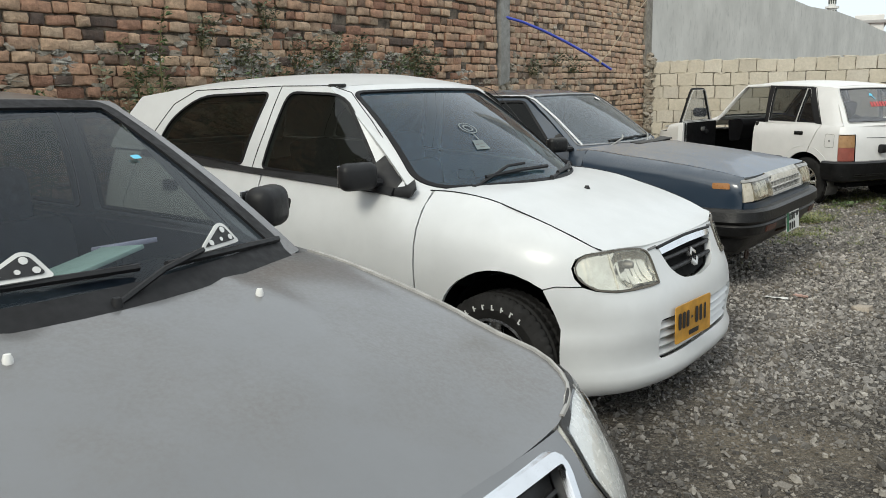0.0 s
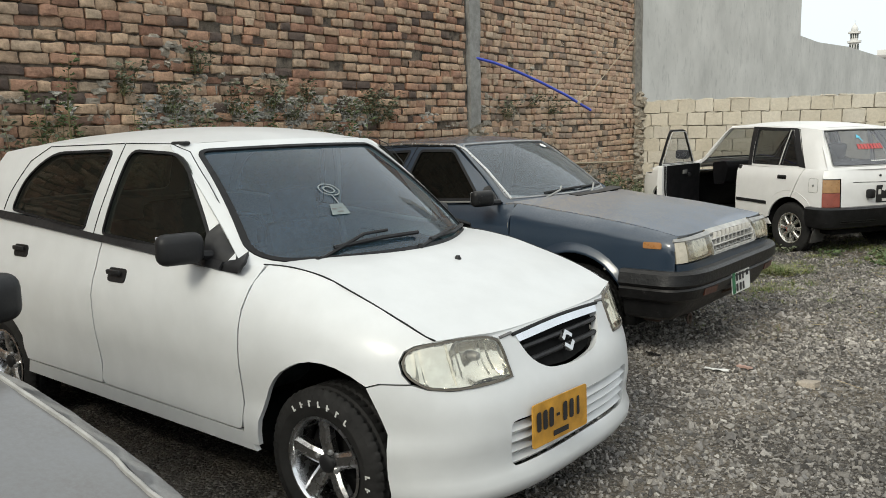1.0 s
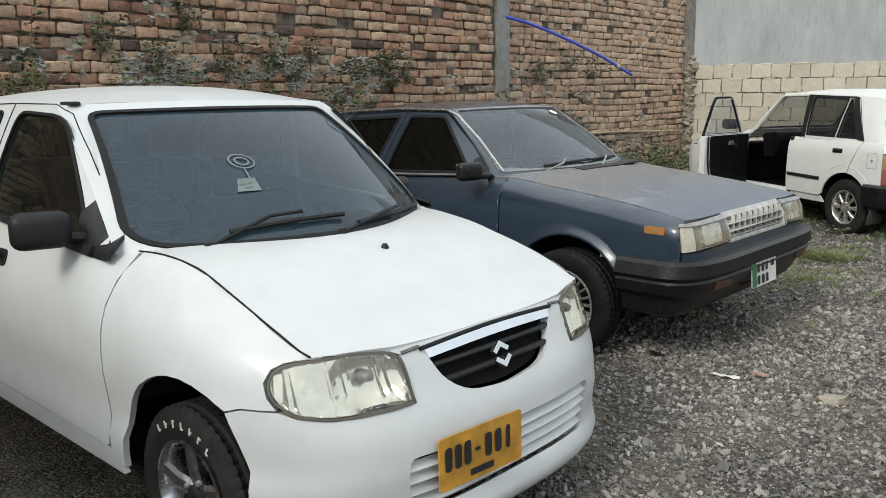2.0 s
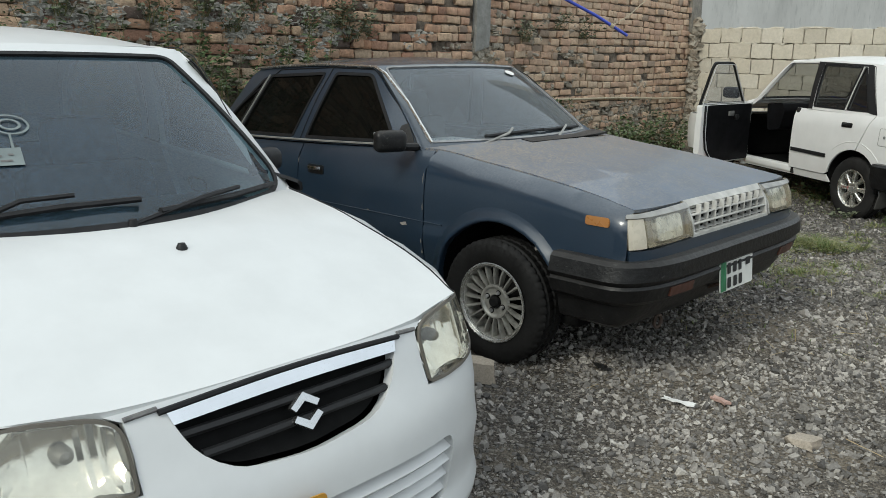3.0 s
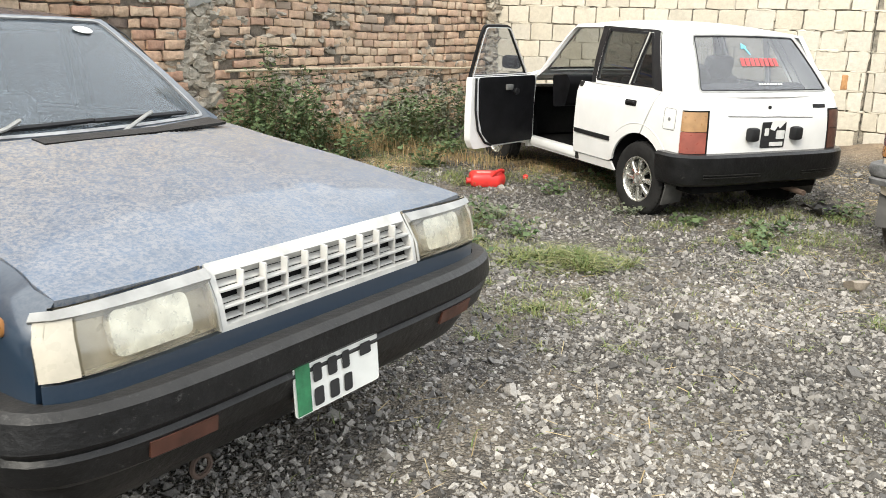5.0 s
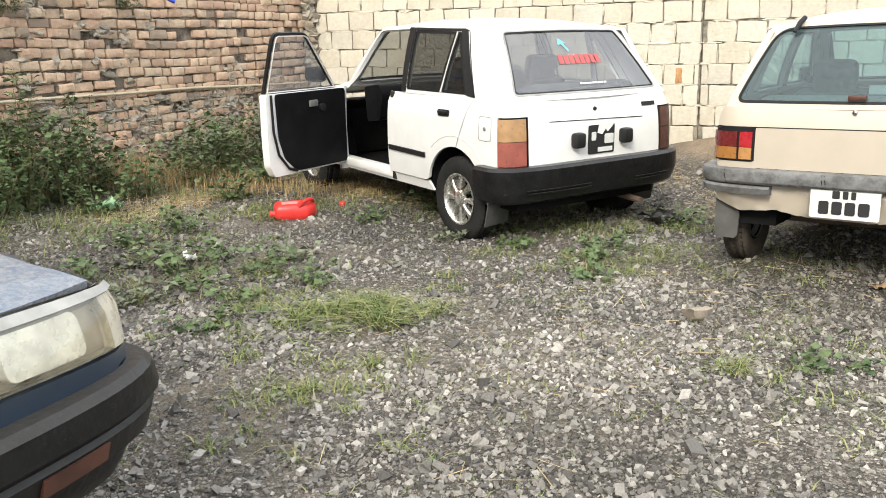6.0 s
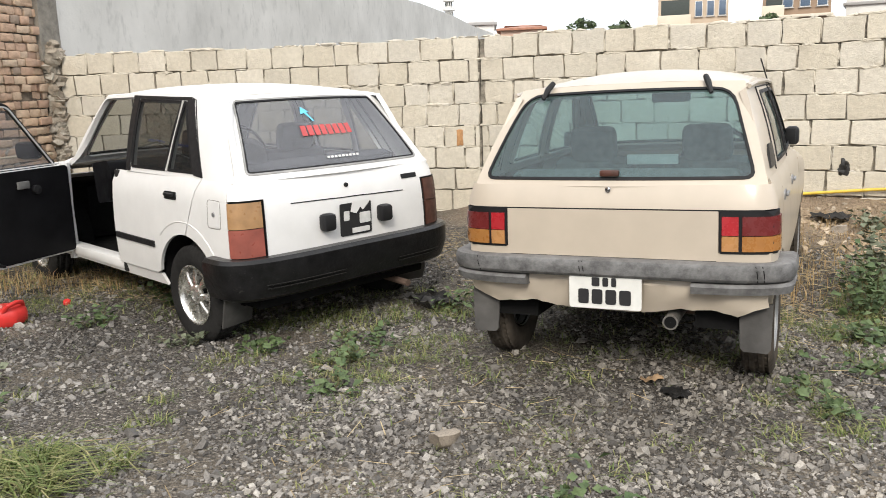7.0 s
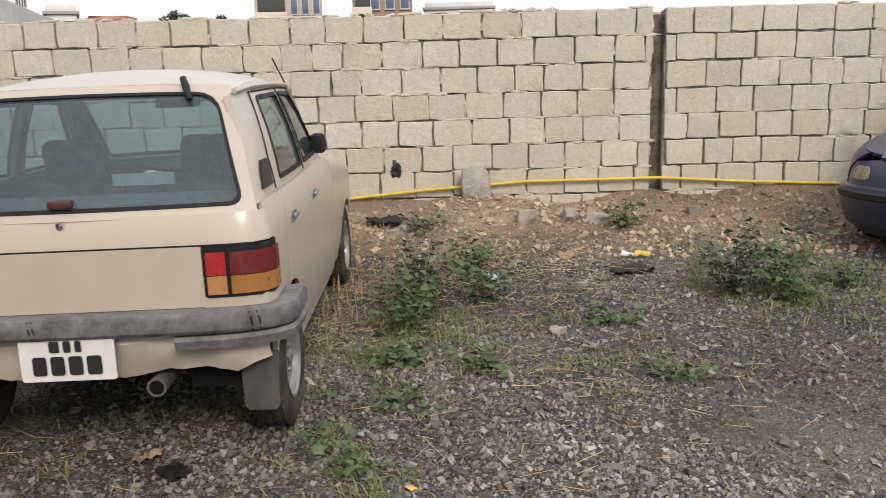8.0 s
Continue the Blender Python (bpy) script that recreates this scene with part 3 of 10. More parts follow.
def low_plaster():
    """The lower wall beyond the tall one, with a sagging top."""
    m = wall_frame(far_edge, far_edge + BRICK_DIR)
    tops = [(0, 3.66), (2, 3.62), (6, 3.74), (11, 3.72), (15, 3.60), (20, 3.58)]
    v = [p for x, z in tops for p in ((x, 0, 0), (x, 0, z), (x, 0.25, z), (x, 0.25, 0))]
    f = [q for i in range(len(tops) - 1) for k in (i * 4,) for q in ((k, k + 4, k + 5, k + 1), (k + 1, k + 5, k + 6, k + 2), (k + 2, k + 6, k + 7, k + 3))]
    f += [(0, 1, 2, 3), tuple(range(len(v) - 1, len(v) - 5, -1))]
    ob = part("wall_plaster_low", v, f, M["plaster"], smooth=0)
    ob.matrix_world = m
    tagged(ob, "lower stained grey plaster wall with a sagging top", "wall", kind="structure")


low_plaster()

# ---- cars: shared shapes ----
class Body:
    """A car's skin in the car's own axes: x ahead, y left, z up. W: half width by height; F, R: nose and tail by height;
    xc, xrc: where the side begins to turn into nose and tail; nf, nr: how square the corners are;
    top: height of the shoulder along the car; ry: how far the shoulder rolls in; rz: over what height."""

    def __init__(self, W, F, R, xc, xrc, nf, nr, top, ry, rz=0.1, z0=0.6):
        self.w, self.f, self.r, self.top, self.ry = curve1(W), curve1(F), curve1(R), curve1(top), curve1(ry)
        self.xc, self.xrc, self.nf, self.nr, self.rz = xc, xrc, nf, nr, rz
        self.th = np.linspace(0, math.pi / 2, 200)
        w0 = self.w(z0)

        def arc(n, d):
            x, y = d * np.cos(self.th) ** (2 / n), w0 * np.sin(self.th) ** (2 / n)
            return np.concatenate([[0], np.cumsum(np.hypot(np.diff(x), np.diff(y)))]), y

        self.af, self.yf = arc(nf, self.f(z0) - xc)
        self.ar, self.yr = arc(nr, xrc - self.r(z0))
        self.lf, self.lr, self.ls = self.af[-1], self.ar[-1], xc - xrc

    def at(self, c, z, out=0.0):
        """The point at the way c round the body from the nose's middle (left positive) and height z."""
        s, a = (1 if c >= 0 else -1), abs(c)
        w = self.w(z)
        if a < self.lf:
            t = float(np.interp(a, self.af, self.th))
            k = 2 / self.nf
            x, y = self.xc + (self.f(z) - self.xc) * max(0.0, math.cos(t)) ** k, w * math.sin(t) ** k
            nx, ny = math.cos(t) ** 1.5, math.sin(t) ** 1.5
        elif a <= self.lf + self.ls:
            x, y, nx, ny = self.xc - (a - self.lf), w, 0.0, 1.0
        else:
            t = float(np.interp(self.lf + self.ls + self.lr - a, self.ar, self.th))
            k = 2 / self.nr
            x, y = self.xrc + (self.r(z) - self.xrc) * max(0.0, math.cos(t)) ** k, w * math.sin(t) ** k
            nx, ny = -(math.cos(t) ** 1.5), math.sin(t) ** 1.5
        d = self.top(x) - z
        if d < self.rz:
            q = min(1.0, (self.rz - d) / self.rz)
            i = self.ry(x) * (1 - math.sqrt(max(0.0, 1 - q * q)))
            x, y = x - nx * i, y - ny * i
        return (x + nx * out, s * (y + ny * out), z)

    def side(self, s, out=0.0):
        """Map of (x, z) on one side, unrolled past the nose's corner; s: 1 left, -1 right."""
        return lambda x, z: self.at(s * (self.lf + self.xc - x), z, out)

    def rim(self, x):
        """The shoulder's end, where the wing meets the bonnet, as (x, z) for side()."""
        c, z = self.lf + self.xc - x, self.top(x)
        for _ in range(6):
            z = self.top(self.at(c, z)[0]) - 0.001
        return (x, z)

    def nose(self, out=0.0):
        return lambda c, z: self.at(c, z, out)

    def tail(self, out=0.0):
        """Map of (c, z): the way from the tail's middle, left positive."""
        return lambda c, z: self.at((1 if c >= 0 else -1) * (self.lf + self.ls + self.lr - abs(c)), z, out)

    def cy(self, y):
        """The way from the nose's middle to the half width y."""
        return math.copysign(float(np.interp(abs(y), self.yf, self.af)), y)

    def ty(self, y):
        return math.copysign(float(np.interp(abs(y), self.yr, self.ar)), y)


def arc_pts(cx, cz, r, a0, a1, n=14, squash=1.0):
    return [(cx + r * math.cos(radians(a0 + (a1 - a0) * i / n)), cz + r * squash * math.sin(radians(a0 + (a1 - a0) * i / n))) for i in range(n + 1)]


def offset_poly(poly, d):
    """The polygon shrunk by d (grown where d is negative)."""
    P = [Vector(p) for p in poly]
    area = sum(a.x * b.y - b.x * a.y for a, b in zip(P, [*P[1:], P[0]]))
    s, out = (1 if area > 0 else -1), []
    for i, p in enumerate(P):
        u, v = (p - P[i - 1]), (P[(i + 1) % len(P)] - p)
        if u.length < 1e-7 or v.length < 1e-7:
            out.append(tuple(p))
            continue
        u.normalize(), v.normalize()
        n1, n2 = Vector((-u.y, u.x)) * s, Vector((-v.y, v.x)) * s
        b = n1 + n2
        b = b.normalized() * min(2.0, 1 / max(0.4, b.normalized().dot(n1)))
        out.append((p.x + b.x * d, p.y + b.y * d))
    return out


def ring(name, outer, inner, fn, material, parent, height=0.006, label="", out=None):
    """A raised band between two outlines of equal count on the surface fn(a, b, lift)."""
    k = len(outer)
    v = [fn(*p, 0.0) for p in outer] + [fn(*p, height) for p in outer] + [fn(*p, height) for p in inner] + [fn(*p, -0.004) for p in inner]
    f = [(r * k + i, r * k + (i + 1) % k, (r + 1) * k + (i + 1) % k, (r + 1) * k + i) for r in range(3) for i in range(k)]
    v2, f2 = sheet(v, f, 0, out or (lambda p: (p[0] * 0.1, p[1], 0.3)))
    return part(name, v2, f2, material, parent, label)


def seal_ring(name, poly, w, fn, material, parent, height=0.005, out=None):
    poly = dense(poly)
    return ring(name, poly, offset_poly(poly, w), fn, material, parent, height, out=out)


class House:
    """The upper body: glass, pillars and roof. base, head: windscreen's lower and upper edge as (x at the middle, bow, half width, height);
    tail_head, tail_base: the same for the rear glass. belt: the body's shoulder. rail: height of the roof's edge along the car."""

    def __init__(self, body, base, head, tail_head, tail_base, yb, yr, rail, crown=0.05, bulge=0.015):
        self.b, self.base, self.head, self.th, self.tb = body, base, head, tail_head, tail_base
        self.yb, self.yr, self.rail, self.crown, self.bulge = curve1(yb), curve1(yr), curve1(rail), crown, bulge

    def side(self, s, out=0.0):
        def fn(x, z, lift=0.0):
            zb, zr = self.b.top(x), self.rail(x)
            t = (z - zb) / max(0.05, zr - zb)
            y = self.yb(x) + (self.yr(x) - self.yb(x)) * t + self.bulge * 4 * t * (1 - t)
            return (x, s * (y + out + lift), z + (out + lift) * 0.25)

        return fn

    def pane(self, lo, hi, out=0.0, bulge=0.02):
        """Map of (s, t), both in metres, over a bowed pane from its lower to its upper edge."""
        h = math.dist((lo[0], lo[3]), (hi[0], hi[3]))
        nx, nz = (hi[3] - lo[3]) / h, abs(hi[0] - lo[0]) / h
        sign = 1 if lo[0] > hi[0] else -1

        def fn(s, t, lift=0.0):
            k = t / h
            w = lo[2] + (hi[2] - lo[2]) * k
            q = s / lo[2]
            x = lo[0] + (hi[0] - lo[0]) * k - (lo[1] + (hi[1] - lo[1]) * k) * q * q
            o = out + lift + bulge * 4 * k * (1 - k)
            return (x + sign * nx * o, q * w, lo[3] + (hi[3] - lo[3]) * k + nz * o - 0.012 * q * q * k)

        return fn, h

    def roof(self, x, y):
        w = max(0.2, self.yr(x))
        q = min(1.0, abs(y) / w)
        k = min(1.0, max(0.0, (self.head[0] - x) / 0.35)) * min(1.0, max(0.0, (x - self.th[0]) / 0.5))
        zc = self.rail(x) + self.crown * (1 - q**2.2) * (0.35 + 0.65 * math.sin(k * math.pi / 2)) - 0.012 * q**8
        return (x, y, zc)

    def build_roof(self, car, mat, label="", step=0.09):
        hx, hb, hw = self.head[0], self.head[1], self.head[2]
        tx, tb_, tw = self.th[0], self.th[1], self.th[2]
        sign = 1 if tb_ >= 0 else 1
        front = [(hx - hb * (q * q), q * hw) for q in np.linspace(1, -1, 17)]
        rear = [(tx - tb_ * (q * q) * sign, q * tw) for q in np.linspace(-1, 1, 17)]
        side_r = [(x, -self.yr(x)) for x in np.linspace(front[-1][0], rear[0][0], 14)[1:-1]]
        side_l = [(x, self.yr(x)) for x in np.linspace(rear[-1][0], front[0][0], 14)[1:-1]]
        return panel("roof", front + side_r + rear + side_l, self.roof, mat, car, step=step, thick=0.02, out=lambda p: (0, 0, 1), label=label)


def tyre(wheel, r, rim, w, mat, y0=0.0):
    """A tyre with rounded shoulders and cut tread; y0: middle of its width."""
    h = w / 2
    prof = [(rim - 0.012, -h * 0.72), (rim + 0.012, -h * 0.86), (rim + (r - rim) * 0.45, -h * 1.0), (r - 0.022, -h * 0.92), (r - 0.006, -h * 0.8)]
    for k in (-0.55, 0.0, 0.55):
        prof += [(r, h * k - 0.012), (r - 0.007, h * k - 0.006), (r - 0.007, h * k + 0.006), (r, h * k + 0.012)]
    prof += [(r - 0.006, h * 0.8), (r - 0.022, h * 0.92), (rim + (r - rim) * 0.45, h), (rim + 0.012, h * 0.86), (rim - 0.012, h * 0.72)]
    n, v, f, k = 192, [], [], len(prof)
    for j in range(n):
        c, s = math.cos(j * math.tau / n), math.sin(j * math.tau / n)
        for i, (q, y) in enumerate(prof):
            notch = 0.006 if (j % 4 == 0 and (4 <= i <= 7 or k - 8 <= i <= k - 5)) or (j % 4 == 2 and 9 <= i <= 12) else 0.0
            v.append(((q - notch) * c, y0 + y, (q - notch) * s))
    f = [(j * k + i, (j + 1) % n * k + i, (j + 1) % n * k + i + 1, j * k + i + 1) for j in range(n) for i in range(k - 1)]
    return part("tyre", v, f, mat, wheel, smooth=28)


def spoke_bar(parent, r0, r1, w0, w1, y0, y1, depth, angle, mat, name="spoke"):
    """One tapered spoke from radius r0 to r1 with its face at y0 to y1."""
    v = []
    for r, w, y in ((r0, w0, y0), ((r0 + r1) / 2, (w0 + w1) / 2, (y0 + y1) / 2 + 0.006), (r1, w1, y1)):
        v += [(r, y - depth, -w), (r, y - 0.008, -w), (r, y, -w * 0.55), (r, y, w * 0.55), (r, y - 0.008, w), (r, y - depth, w)]
    f = [(i * 6 + j, (i + 1) * 6 + j, (i + 1) * 6 + j + 1, i * 6 + j + 1) for i in range(2) for j in range(5)]
    c, s = math.cos(angle), math.sin(angle)
    v = [(x * c - z * s, y, x * s + z * c) for x, y, z in v]
    return v, f


def wheel(car, pos, s, style, r, rim, w, mats, turn=0.0, letters=False):
    """A wheel at pos; s: 1 left, -1 right (its outer face looks that way)."""
    hub = new("wheel")
    hub.parent = car
    hub.matrix_basis = Matrix.Translation(pos) @ pose(0, 0, 0, 0, 0, turn + (0 if s > 0 else 180))
    tyre(hub, r, rim, w, mats["tyre"])
    h, m = w / 2, mats["rim"]
    lip = [(rim, h * 0.80), (rim + 0.006, h * 0.90), (rim - 0.004, h * 0.92), (rim - 0.012, h * 0.80), (rim - 0.016, h * 0.35), (rim - 0.03, -h * 0.3), (rim - 0.02, -h * 0.8)]
    lathe("rim", lip, m, hub, 48)
    lathe("brake_drum", [(0.001, -h * 0.05), (rim * 0.82, -h * 0.05), (rim * 0.84, -h * 0.12), (rim * 0.84, -h * 0.7)], mats.get("back", M["dark"]), hub, 32)
    V, Fs = [], []

    def put(v, f):
        o = len(V)
        V.extend(v)
        Fs.extend([tuple(i + o for i in t) for t in f])

    if style == "five":
        for k in range(5):
            put(*spoke_bar(hub, 0.02, rim - 0.008, 0.030, 0.027, h * 0.60, h * 0.82, 0.03, k * math.tau / 5 + 0.3, m))
        cap = 0.034
    elif style == "turbine":
        for k in range(20):
            put(*spoke_bar(hub, 0.075, rim - 0.012, 0.0040, 0.0078, h * 0.66, h * 0.74, 0.03, k * math.tau / 20, m))
        lathe("hub_plate", [(0.028, h * 0.40), (0.033, h * 0.56), (0.062, h * 0.58), (0.070, h * 0.70), (0.078, h * 0.70), (0.083, h * 0.55)], m, hub, 36)
        lathe("rim_lip", [(rim - 0.013, h * 0.74), (rim - 0.010, h * 0.86), (rim + 0.002, h * 0.945), (rim + 0.008, h * 0.93)], mats["lip"], hub, 48)
        cap = 0.026
    elif style == "cast":
        for k in range(8):
            put(*spoke_bar(hub, 0.05, rim - 0.004, 0.011, 0.027, h * 0.78, h * 0.66, 0.04, k * math.tau / 8, m))
        lathe("hub_plate", [(0.028, h * 0.6), (0.035, h * 0.86), (0.055, h * 0.84), (0.062, h * 0.55)], m, hub, 36)
        cap = 0.03
    else:
        lathe("disc", [(0.03, h * 0.5), (0.06, h * 0.58), (rim * 0.6, h * 0.42), (rim * 0.8, h * 0.5), (rim - 0.012, h * 0.3)], m, hub, 40)
        cap = 0.03
    if V:
        part("spokes", V, Fs, m, hub, smooth=30)
    lathe("hub_cap", [(0.0005, h * 0.80), (cap * 0.7, h * 0.80), (cap, h * 0.72), (cap, h * 0.3)], mats.get("cap", m), hub, 24)
    for k in range(4):
        t = k * math.tau / 4 + 0.4
        if style == "turbine":
            lathe("lug_hole", [(0.0005, h * 0.592), (0.0135, h * 0.592), (0.0138, h * 0.50)], M["dark"], hub, 14, at=(0.048 * math.cos(t), 0, 0.048 * math.sin(t)))
        lathe("lug_nut", [(0.0005, h * 0.74), (0.007, h * 0.74), (0.009, h * 0.68), (0.009, h * 0.4)], M["steel"], hub, 8, at=(0.048 * math.cos(t), 0, 0.048 * math.sin(t)))
    if letters:
        for count, mid in ((7, 90), (6, 205)):
            for i in range(count):
                t = mid + (i - (count - 1) / 2) * 11.5
                a = radians(t)
                rr = rim + (r - rim) * 0.52
                m4 = Matrix.Translation((rr * math.cos(a), h * 1.0 + 0.0006, rr * math.sin(a))) @ Matrix(((-math.sin(a), math.cos(a), 0, 0), (0, 0, 1, 0), (math.cos(a), math.sin(a), 0, 0), (0, 0, 0, 1)))
                block("tyre_mark", (0, 0, 0), (0.006, 0.022, 0.002), M["letter_white"], hub, 0.0, m=m4)
                block("tyre_mark", (0, 0, 0), (0.012, 0.005, 0.002), M["letter_white"], hub, 0.0, m=m4 @ Matrix.Translation((0.004, (-0.008, 0.0, 0.008)[i % 3], 0)))
    return hub


def wheel_well(car, b, cx, cz, r, s, y1, depth=0.27):
    """The dark housing over a wheel."""
    v, f, n = [], [], 16
    for i in range(n + 1):
        a = radians(2 + 176 * i / n)
        v += [(cx + r * math.cos(a), s * y1, cz + r * math.sin(a)), (cx + r * math.cos(a), s * (y1 - depth), cz + r * math.sin(a))]
    f = [(2 * i, 2 * i + 2, 2 * i + 3, 2 * i + 1) for i in range(n)]
    v.append((cx, s * (y1 - depth), cz))
    f += [(2 * i + 1, 2 * i + 3, len(v) - 1) for i in range(n)]
    return part("wheel_arch_liner", v, f, M["dark"], car)


def seat(car, x, y, mat, z=0.28, tall=0.66, lean=12, rest=True, w=0.48):
    """A car seat: cushion, backrest and headrest."""
    block("seat_cushion", (x + 0.2, y, z + 0.10), (0.5, w, 0.2), mat, car, 0.05)
    m = Matrix.Rotation(radians(-lean), 4, "Y")
    block("backrest", (x - 0.10, y, z + 0.12 + tall / 2), (0.14, w, tall), mat, car, 0.05, m=m)
    if rest:
        block("headrest", (x - 0.12 - math.sin(radians(lean)) * tall / 2, y, z + 0.19 + tall), (0.10, w * 0.55, 0.19), mat, car, 0.04, m=m)


def cabin(car, x0, x1, w, floor_z, belt, dash_x, seats, trim, cloth, wheel_y=-0.34):
    """Floor pan, dashboard, steering wheel and seats."""
    block("floor_pan", ((x0 + x1) / 2, 0, floor_z), (abs(x1 - x0), 2 * w, 0.05), M["dark"], car, 0.01)
    prof = rounded([(dash_x + 0.10, belt - 0.33), (dash_x + 0.14, belt - 0.05), (dash_x - 0.10, belt - 0.02), (dash_x - 0.16, belt - 0.09), (dash_x - 0.10, belt - 0.30)], 0.03)
    k = len(prof)
    v = [(x, -w + 0.06, z) for x, z in prof] + [(x, w - 0.06, z) for x, z in prof]
    f = [(i, (i + 1) % k, k + (i + 1) % k, k + i) for i in range(k)] + [tuple(range(k))[::-1], tuple(range(k, 2 * k))]
    part("dashboard", v, f, trim, car)
    c = Vector((dash_x - 0.30, wheel_y, belt - 0.01))
    a, bb = Vector((0.42, 0, 0.9)).normalized(), Vector((0, 1, 0))
    tube("steering_wheel", [c + a * 0.185 * math.cos(t) + bb * 0.185 * math.sin(t) for t in np.linspace(0, math.tau, 28)[:-1]], 0.013, M["black"], car, closed=True)
    tube("steering_column", [c, c + Vector((0.25, 0, -0.11))], 0.03, M["black"], car)
    tube("steering_spoke", [c - bb * 0.18, c + Vector((0.015, 0, 0)), c + bb * 0.18], 0.016, M["black"], car)
    for x, y, rest, ww in seats:
        seat(car, x, y, cloth, floor_z + 0.06, rest=rest, w=ww, tall=belt - floor_z - 0.14)


def wiper(car, pts, blade, mat):
    """An arm from its pivot to the blade, and the blade itself."""
    arm = tube("wiper_arm", pts, 0.007, mat, car, 6)
    lathe("wiper_pivot", [(0.001, 0.016), (0.009, 0.015), (0.012, 0.0), (0.012, -0.02)], mat, arm, 12, axis="z", at=tuple(pts[0]))
    tube("wiper_blade", blade, 0.009, M["black"], arm, 6)


def mirror(car, base, s, size, mat, arm=0.10, back=0.02, face=None):
    """A door mirror: sail plate, arm and rounded shell with its glass facing back."""
    w, h, d = size
    c = (base[0] - back, base[1] + s * (arm + w / 2), base[2] + 0.01)
    turn = Matrix.Rotation(radians(s * 18), 4, "Z")
    shell = block("mirror_housing", c, (d, w, h), mat, car, min(d, h) * 0.42, seg=4, m=turn)
    g = Vector(c) + turn @ Vector((-d / 2 - 0.001, 0, 0))
    block("mirror_glass", g, (0.006, w * 0.86, h * 0.80), face or M["chrome"], shell, 0.002, m=turn)
    tube("mirror_arm", [(base[0], base[1] - s * 0.02, base[2] - h * 0.25), (base[0] - back * 0.5, base[1] + s * arm * 0.7, base[2] - h * 0.22), (c[0], base[1] + s * (arm + 0.03), base[2] - h * 0.15)], 0.02, mat, shell)
    return shell


def plate(car, m, size, mat, rows, label, band=None, ink=None):
    """A number plate with its lettering as bars; rows: (x0, x1, y, height) in plate units."""
    w, h = size
    v, f = fill(rounded(box_poly(-w / 2, -h / 2, w / 2, h / 2), 0.012), step=0.1)
    v = [(x, y, 0.0) for x, y in v]
    v, f = sheet(v, f, 0.004, lambda p: (0, 0, 1))
    v = [m @ Vector(p) for p in v]
    ob = part("number_plate", v, f, mat, car, label)
    if band:
        quad = [(-w / 2 + 0.004, -h / 2 + 0.004), (-w / 2 + w * 0.17, -h / 2 + 0.004), (-w / 2 + w * 0.17, h / 2 - 0.004), (-w / 2 + 0.004, h / 2 - 0.004)]
        part("plate_band", [m @ Vector((x, y, 0.003)) for x, y in quad], [(0, 1, 2, 3)], band, ob, smooth=0)
    for x0, x1, y, hh in rows:
        q = rounded(box_poly(x0 * w, y * h - hh * h / 2, x1 * w, y * h + hh * h / 2), hh * h * 0.15, 2)
        vv, ff = fill(q, step=0.1)
        part("plate_bar", [m @ Vector((a, b, 0.0035)) for a, b in vv], ff, ink or M["ink"], ob, smooth=0)
    return ob


def facing(p, n, up=(0, 0, 1)):
    """Pose at p whose z looks along n and whose y is up."""
    z = Vector(n).normalized()
    x = Vector(up).cross(z).normalized()
    y = z.cross(x)
    return Matrix(((x.x, y.x, z.x, p[0]), (x.y, y.y, z.y, p[1]), (x.z, y.z, z.z, p[2]), (0, 0, 0, 1)))


def shut_line(name, pts, fn, parent, r=0.0035, mat=None):
    """A thin dark joint between panels, along pts on the surface fn."""
    out = []
    for (a, b), (c, d) in zip(pts, pts[1:]):
        n = max(1, math.ceil(math.dist((a, b), (c, d)) / 0.06))
        out += [fn(a + (c - a) * i / n, b + (d - b) * i / n) for i in range(n)]
    out.append(fn(*pts[-1]))
    return tube(name, out, r, mat or M["seal"], parent, 5)


def side_windows(car, h, s, panes, mat, seal=0.014):
    """Side glass with its rubber seals; panes: outlines in (x, z)."""
    for q in panes:
        pane = panel("window", q, lambda x, z: h.side(s, -0.006)(x, z), mat, car, step=0.12, thick=0.0, out=lambda p: (0, s, 0.2))
        seal_ring("window_seal", q, seal, h.side(s), M["seal"], pane, 0.004, out=lambda p: (0, s, 0.2))


def screen(car, h, lo, hi, outline, mat, frame_mat, name, bulge=0.02, edge=0.0, seal=0.03, thick=0.02, seal_mat=None, step=0.1, proud=0.004):
    """A bowed pane in its painted surround; outline in (s, t) metres, edge: half width of the surround."""
    fn, hh = h.pane(lo, hi, 0.0, bulge)
    sx = 1 if lo[0] > hi[0] else -1
    out = lambda p: (sx, 0, 1)
    ob = panel(name, outline, lambda a, b: fn(a, b, -0.004), mat, car, step=step, thick=0.0, out=out)
    w = lo[2]
    panel(name + "_surround", box_poly(-w, -0.02, w, hh), fn, frame_mat, ob, holes=[offset_poly(outline, 0.006)], step=step, thick=thick, out=out)
    seal_ring(name + "_seal", offset_poly(outline, -0.004), seal, fn, seal_mat or M["seal"], ob, proud, out=out)
    return ob


